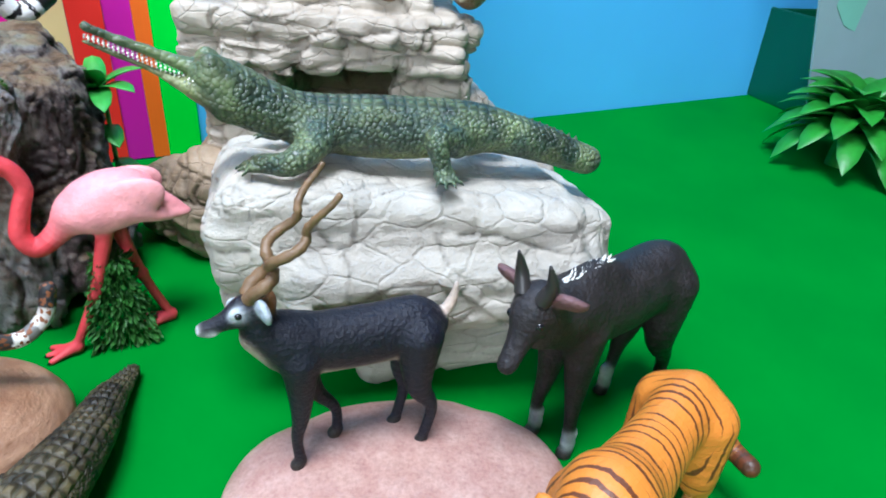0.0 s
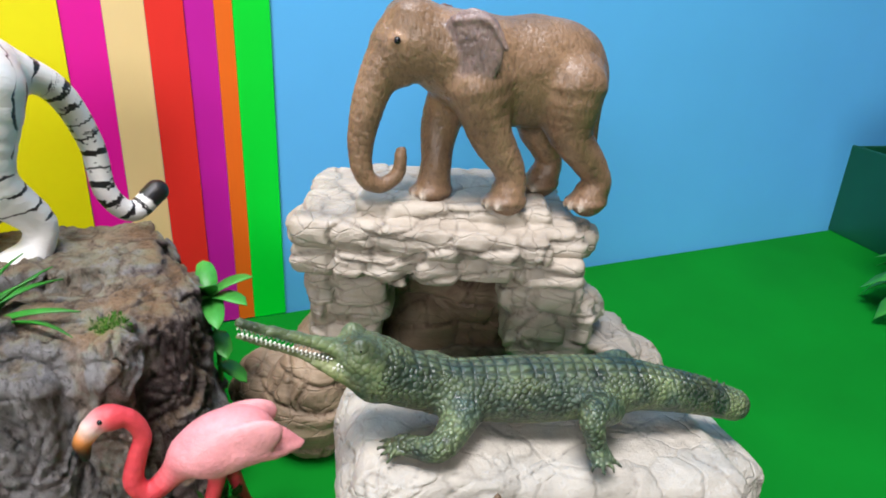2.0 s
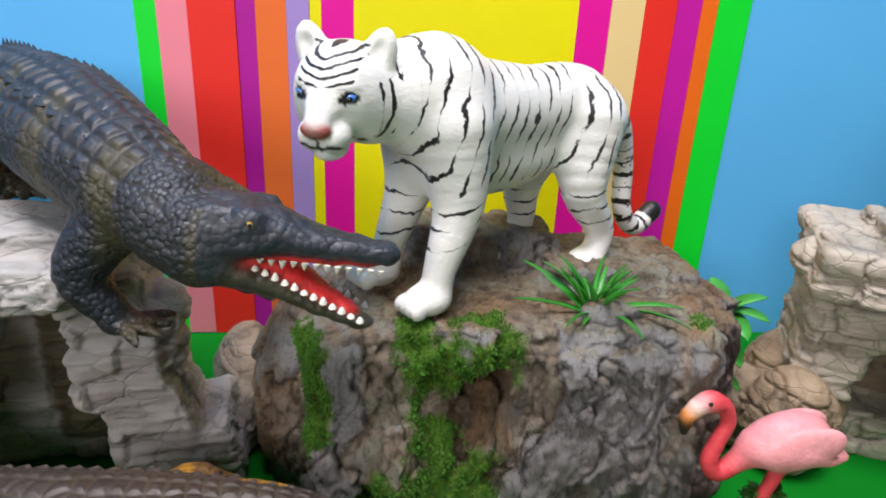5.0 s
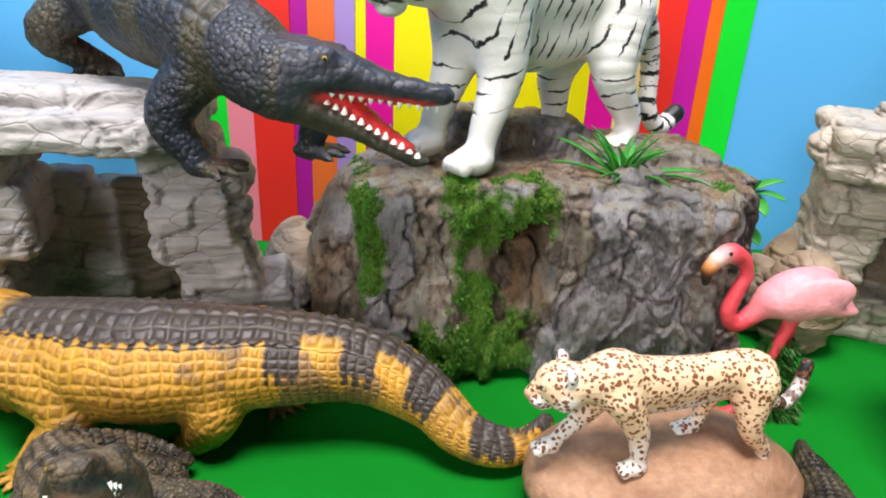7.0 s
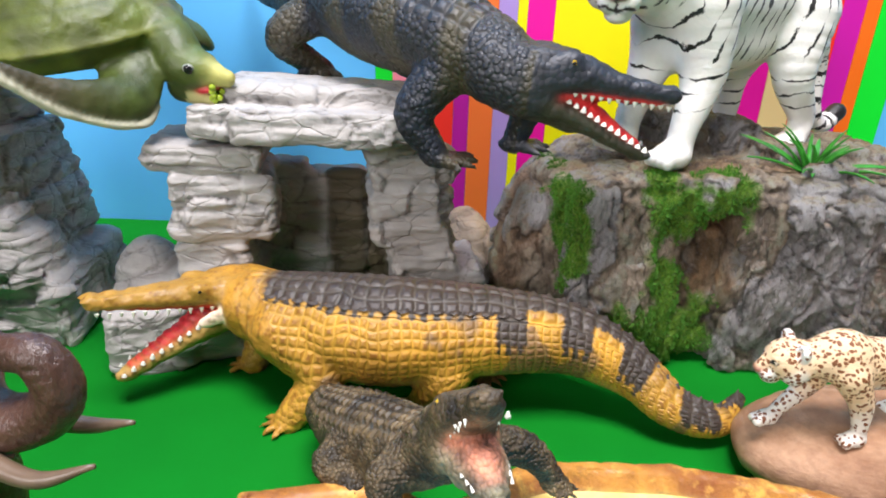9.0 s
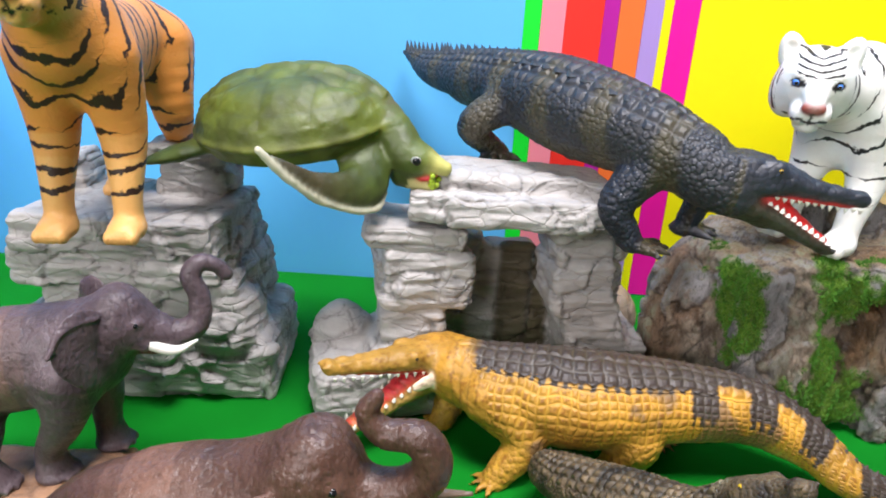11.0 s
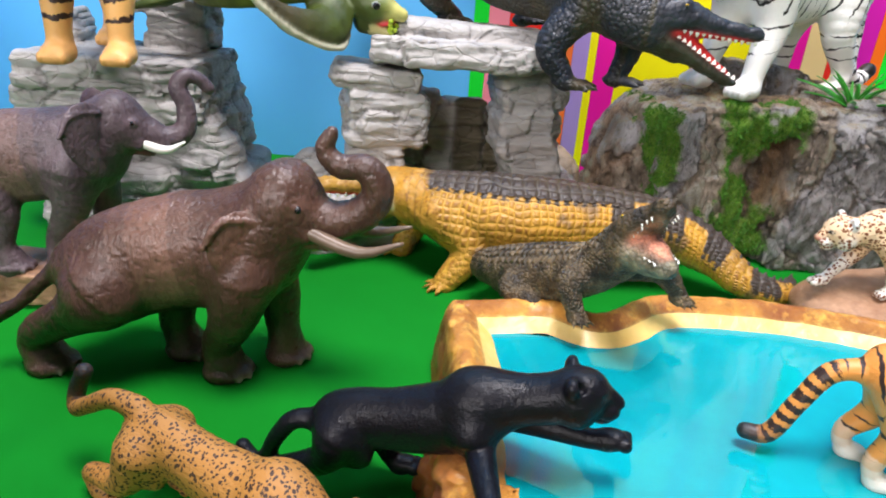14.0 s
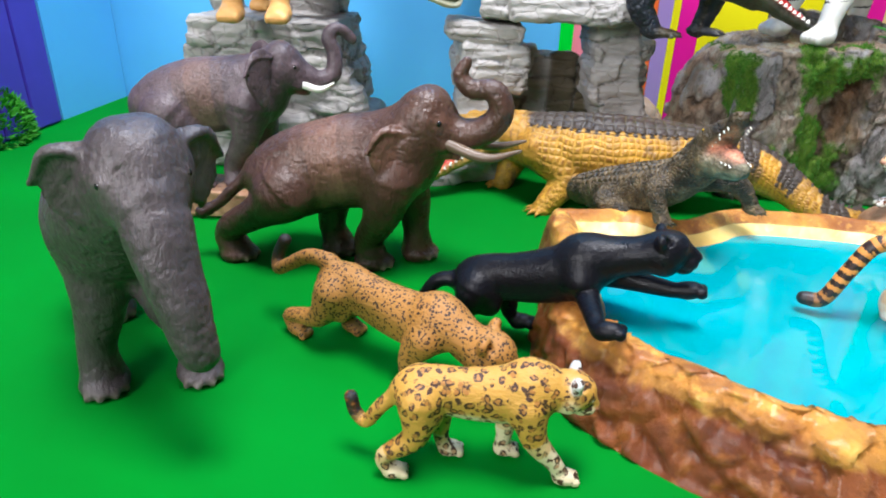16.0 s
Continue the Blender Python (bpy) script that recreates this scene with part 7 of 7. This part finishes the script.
LEAF = plain("green_plastic_leaf", (0.03, 0.22, 0.02), 0.4, 0.3, 90.0, 0.0002, 400.0)
LEAF2 = plain("soft_green_leaf", (0.05, 0.30, 0.04), 0.45, 0.25, 90.0, 0.0002, 400.0)
rnd = random.Random(5)
grass = thing("grass_plant", pose(-0.200, 0.203, 0.098), "small plastic grass tuft growing on the stump", "plastic plant")
for i in range(30):
    a = i * 137.5 + rnd.uniform(-20, 20)
    low = i % 3 == 0
    ob = part("blade", leaf(rnd.uniform(0.030, 0.040) if low else rnd.uniform(0.020, 0.030), rnd.uniform(0.0018, 0.0028), rnd.uniform(0.4, 1.0), tip=0.1, cup=0.3), LEAF, grass, smooth=True)
    ob.matrix_local = pose(rnd.uniform(-0.003, 0.003), rnd.uniform(-0.003, 0.003), -0.003, rnd.uniform(-30, 30), -rnd.uniform(26, 44) if low else -rnd.uniform(40, 82), a)
sprig = thing("leafy_sprig", pose(-0.150, 0.268, 0.082), "pale green plastic leaves beside the stump", "plastic plant")
for i, (a, e, l) in enumerate(((300, 10, 0.022), (340, 25, 0.020), (250, 30, 0.02), (20, 45, 0.02), (120, 50, 0.02), (200, 35, 0.018), (285, 60, 0.018), (310, 5, 0.018), (350, -5, 0.016), (240, 10, 0.017), (280, -10, 0.016))):
    ob = part("leaf", leaf(l, 0.0085, 0.7), LEAF2, sprig, smooth=True)
    ob.matrix_local = pose(0, 0, 0 if i < 7 else -0.016 * (i - 6), 0, -e, a)
bm = bmesh.new()
bmesh.ops.create_cone(bm, segments=8, radius1=0.0012, radius2=0.001, depth=0.084, cap_ends=True)
part("stem", bm, LEAF2, sprig).matrix_local = pose(0.001, 0.001, -0.041)

aloe = thing("leafy_plant", pose(0.293, 0.468, 0.0), "dark green plastic plant with broad drooping leaves", "plastic plant")
for i in range(44):
    a = i * 137.5
    ring_ = i / 44
    ob = part("leaf", leaf(0.068 - 0.02 * ring_, 0.019, 1.5 - 0.4 * ring_, cup=0.25), LEAF, aloe, smooth=True)
    ob.matrix_local = pose(0, 0, 0.020 + 0.022 * ring_, 0, -(22 + 40 * ring_), a)
bm = bmesh.new()
bmesh.ops.create_cone(bm, segments=10, radius1=0.010, radius2=0.006, depth=0.04, cap_ends=True)
part("stem", bm, LEAF, aloe).matrix_local = pose(0, 0, 0.02)

# green planter and the sheet of paper leaning on it
POT = plain("dark_green_plastic", (0.006, 0.085, 0.036), 0.35, 0.06, 30.0)
pot = thing("planter_box", WALL @ pose(0.375, -0.055, 0.0, 0, 0, -12), "dark green square plastic planter against the wall", "planter")
for name, dims in (("side_panel", (-0.048, -0.044, -0.048, 0.048, 0, 0.084)), ("side_panel", (0.044, 0.048, -0.048, 0.048, 0, 0.084)), ("front_panel", (-0.0438, 0.0438, -0.048, -0.044, 0, 0.083)), ("back_panel", (-0.0438, 0.0438, 0.044, 0.048, 0, 0.083)), ("bottom", (-0.0438, 0.0438, -0.0438, 0.0438, 0.001, 0.006))):
    part(name, block(*dims, bevel=0.0008), POT, pot)
PAPER = plain("printed_paper", (0.28, 0.38, 0.43), 0.5, 0.05, 20.0)
PRINT = plain("green_print", (0.22, 0.50, 0.42), 0.5, 0.05, 20.0)
sheet = thing("paper_card", WALL @ pose(0.258, -0.124, 0.001, -4, 0, 0) @ pose(0, 0, 0, 0, -13, 0), "pale paper card with a green printed leaf shape", "paper card")
part("card", block(0.0, 0.13, -0.0008, 0.0008, 0.0, 0.155), PAPER, sheet)
bm = leaf(0.06, 0.026, 0.05, 0.0003, cup=0.0)
ob = part("print", bm, PRINT, sheet)
ob.matrix_local = pose(0.02, -0.0013, 0.105, 90, 0, 0) @ pose(0, 0, 0, 0, 0, -28)

# violet box and bush at the far end
VIOLET_BOX = plain("violet_card", (0.065, 0.035, 0.42), 0.5, 0.08, 30.0)
vbox = thing("violet_box", WALL @ pose(-0.966, -0.105, 0.0, 0, 0, -90), "violet panelled cardboard box beside the blue backdrop", "box")
part("core", block(0.0, 0.20, -0.060, 0.0, 0, 0.17), VIOLET_BOX, vbox)
for i in range(6):
    part("plank", block(0.002 + 0.033 * i, 0.033 * (i + 1), 0.0002, 0.004, 0.002, 0.108, 0.0006), VIOLET_BOX, vbox)
    part("plank", block(0.002 + 0.033 * i, 0.033 * (i + 1), 0.0002, 0.004, 0.112, 0.168, 0.0006), VIOLET_BOX, vbox)


def tuft(name, m, label, category, place, count, length, mat, seed):
    """Many small pointed leaves on a body given by place(random) -> point, way."""
    r = random.Random(seed)
    vs, fs = [], []
    for i in range(count):
        p, w = place(r)
        p, w = V(p), V(w).normalized()
        s = w.cross(V((r.uniform(-1, 1), r.uniform(-1, 1), r.uniform(-1, 1)))).normalized()
        l, k = length * r.uniform(0.6, 1.2), len(vs)
        q = s * l * 0.16
        d = w.cross(s) * l * 0.06
        vs += [p, p + w * l * 0.5 + q + d, p + w * l, p + w * l * 0.5 - q + d]
        fs += [(k, k + 1, k + 2), (k, k + 2, k + 3)]
    me = bpy.data.meshes.new(name)
    me.from_pydata([tuple(v) for v in vs], [], fs)
    me.materials.append(mat)
    ob = new(name, me)
    ob.matrix_world = m
    return tagged(ob, label, category, kind="stuff" if name != "bush" else "")


MOSS = plain("moss_green", (0.055, 0.185, 0.010), 0.8, 0.4, 160.0)
MOSS2 = plain("fern_green", (0.025, 0.12, 0.012), 0.6, 0.4, 160.0)


def dome(r):
    a, c = r.uniform(0, math.tau), r.uniform(0, 1)
    s = math.sqrt(1 - c * c)
    w = V((math.cos(a) * s, math.sin(a) * s, c))
    return (w.x * 0.035, w.y * 0.03, w.z * 0.045), w + V((r.uniform(-.5, .5), r.uniform(-.5, .5), r.uniform(-.3, .6)))


tuft("bush", pose(-0.782, -0.122, 0.0), "round bright green moss bush on green felt", "bush", dome, 2600, 0.008, plain("bush_green", (0.05, 0.33, 0.02), 0.7, 0.3, 120.0), 3)


def tent(r):
    t, s, side = r.random(), r.uniform(-1, 1), r.choice((-1, 1))
    z = 0.038 * t
    half = 0.012 * (1 - 0.6 * t)
    return (half * s, side * 0.004 * (1 - t) , z), (s * 0.7, side * 1.0, r.uniform(-0.9, 0.3))


tuft("fern_tuft", pose(-0.124, 0.205, 0.0, 0, 0, 25), "dark green plastic fern tuft between the flamingo legs", "plastic plant", tent, 1300, 0.0055, MOSS2, 4)


# ---- moss cushions on the stump ----
me = stump.data
co = np.zeros(len(me.vertices) * 3)
nm = np.zeros(len(me.vertices) * 3)
me.vertices.foreach_get("co", co)
me.vertices.foreach_get("normal", nm)
co, nm = co.reshape(-1, 3), nm.reshape(-1, 3)
good = np.flatnonzero(moss_at(co * 100) > 0.12)
picks = good[np.random.RandomState(8).randint(0, len(good), 22000)]
queue = iter(picks)


def on_stump(r):
    i = next(queue)
    j = V([r.uniform(-1, 1) for q in range(3)])
    return V(co[i]) + j * 0.0006 - V(nm[i]) * 0.0003, V(nm[i]) + j * 0.8


tuft("moss", stump.matrix_world, "short green moss growing down the stump", "moss", on_stump, 22000, 0.0017, MOSS, 9)
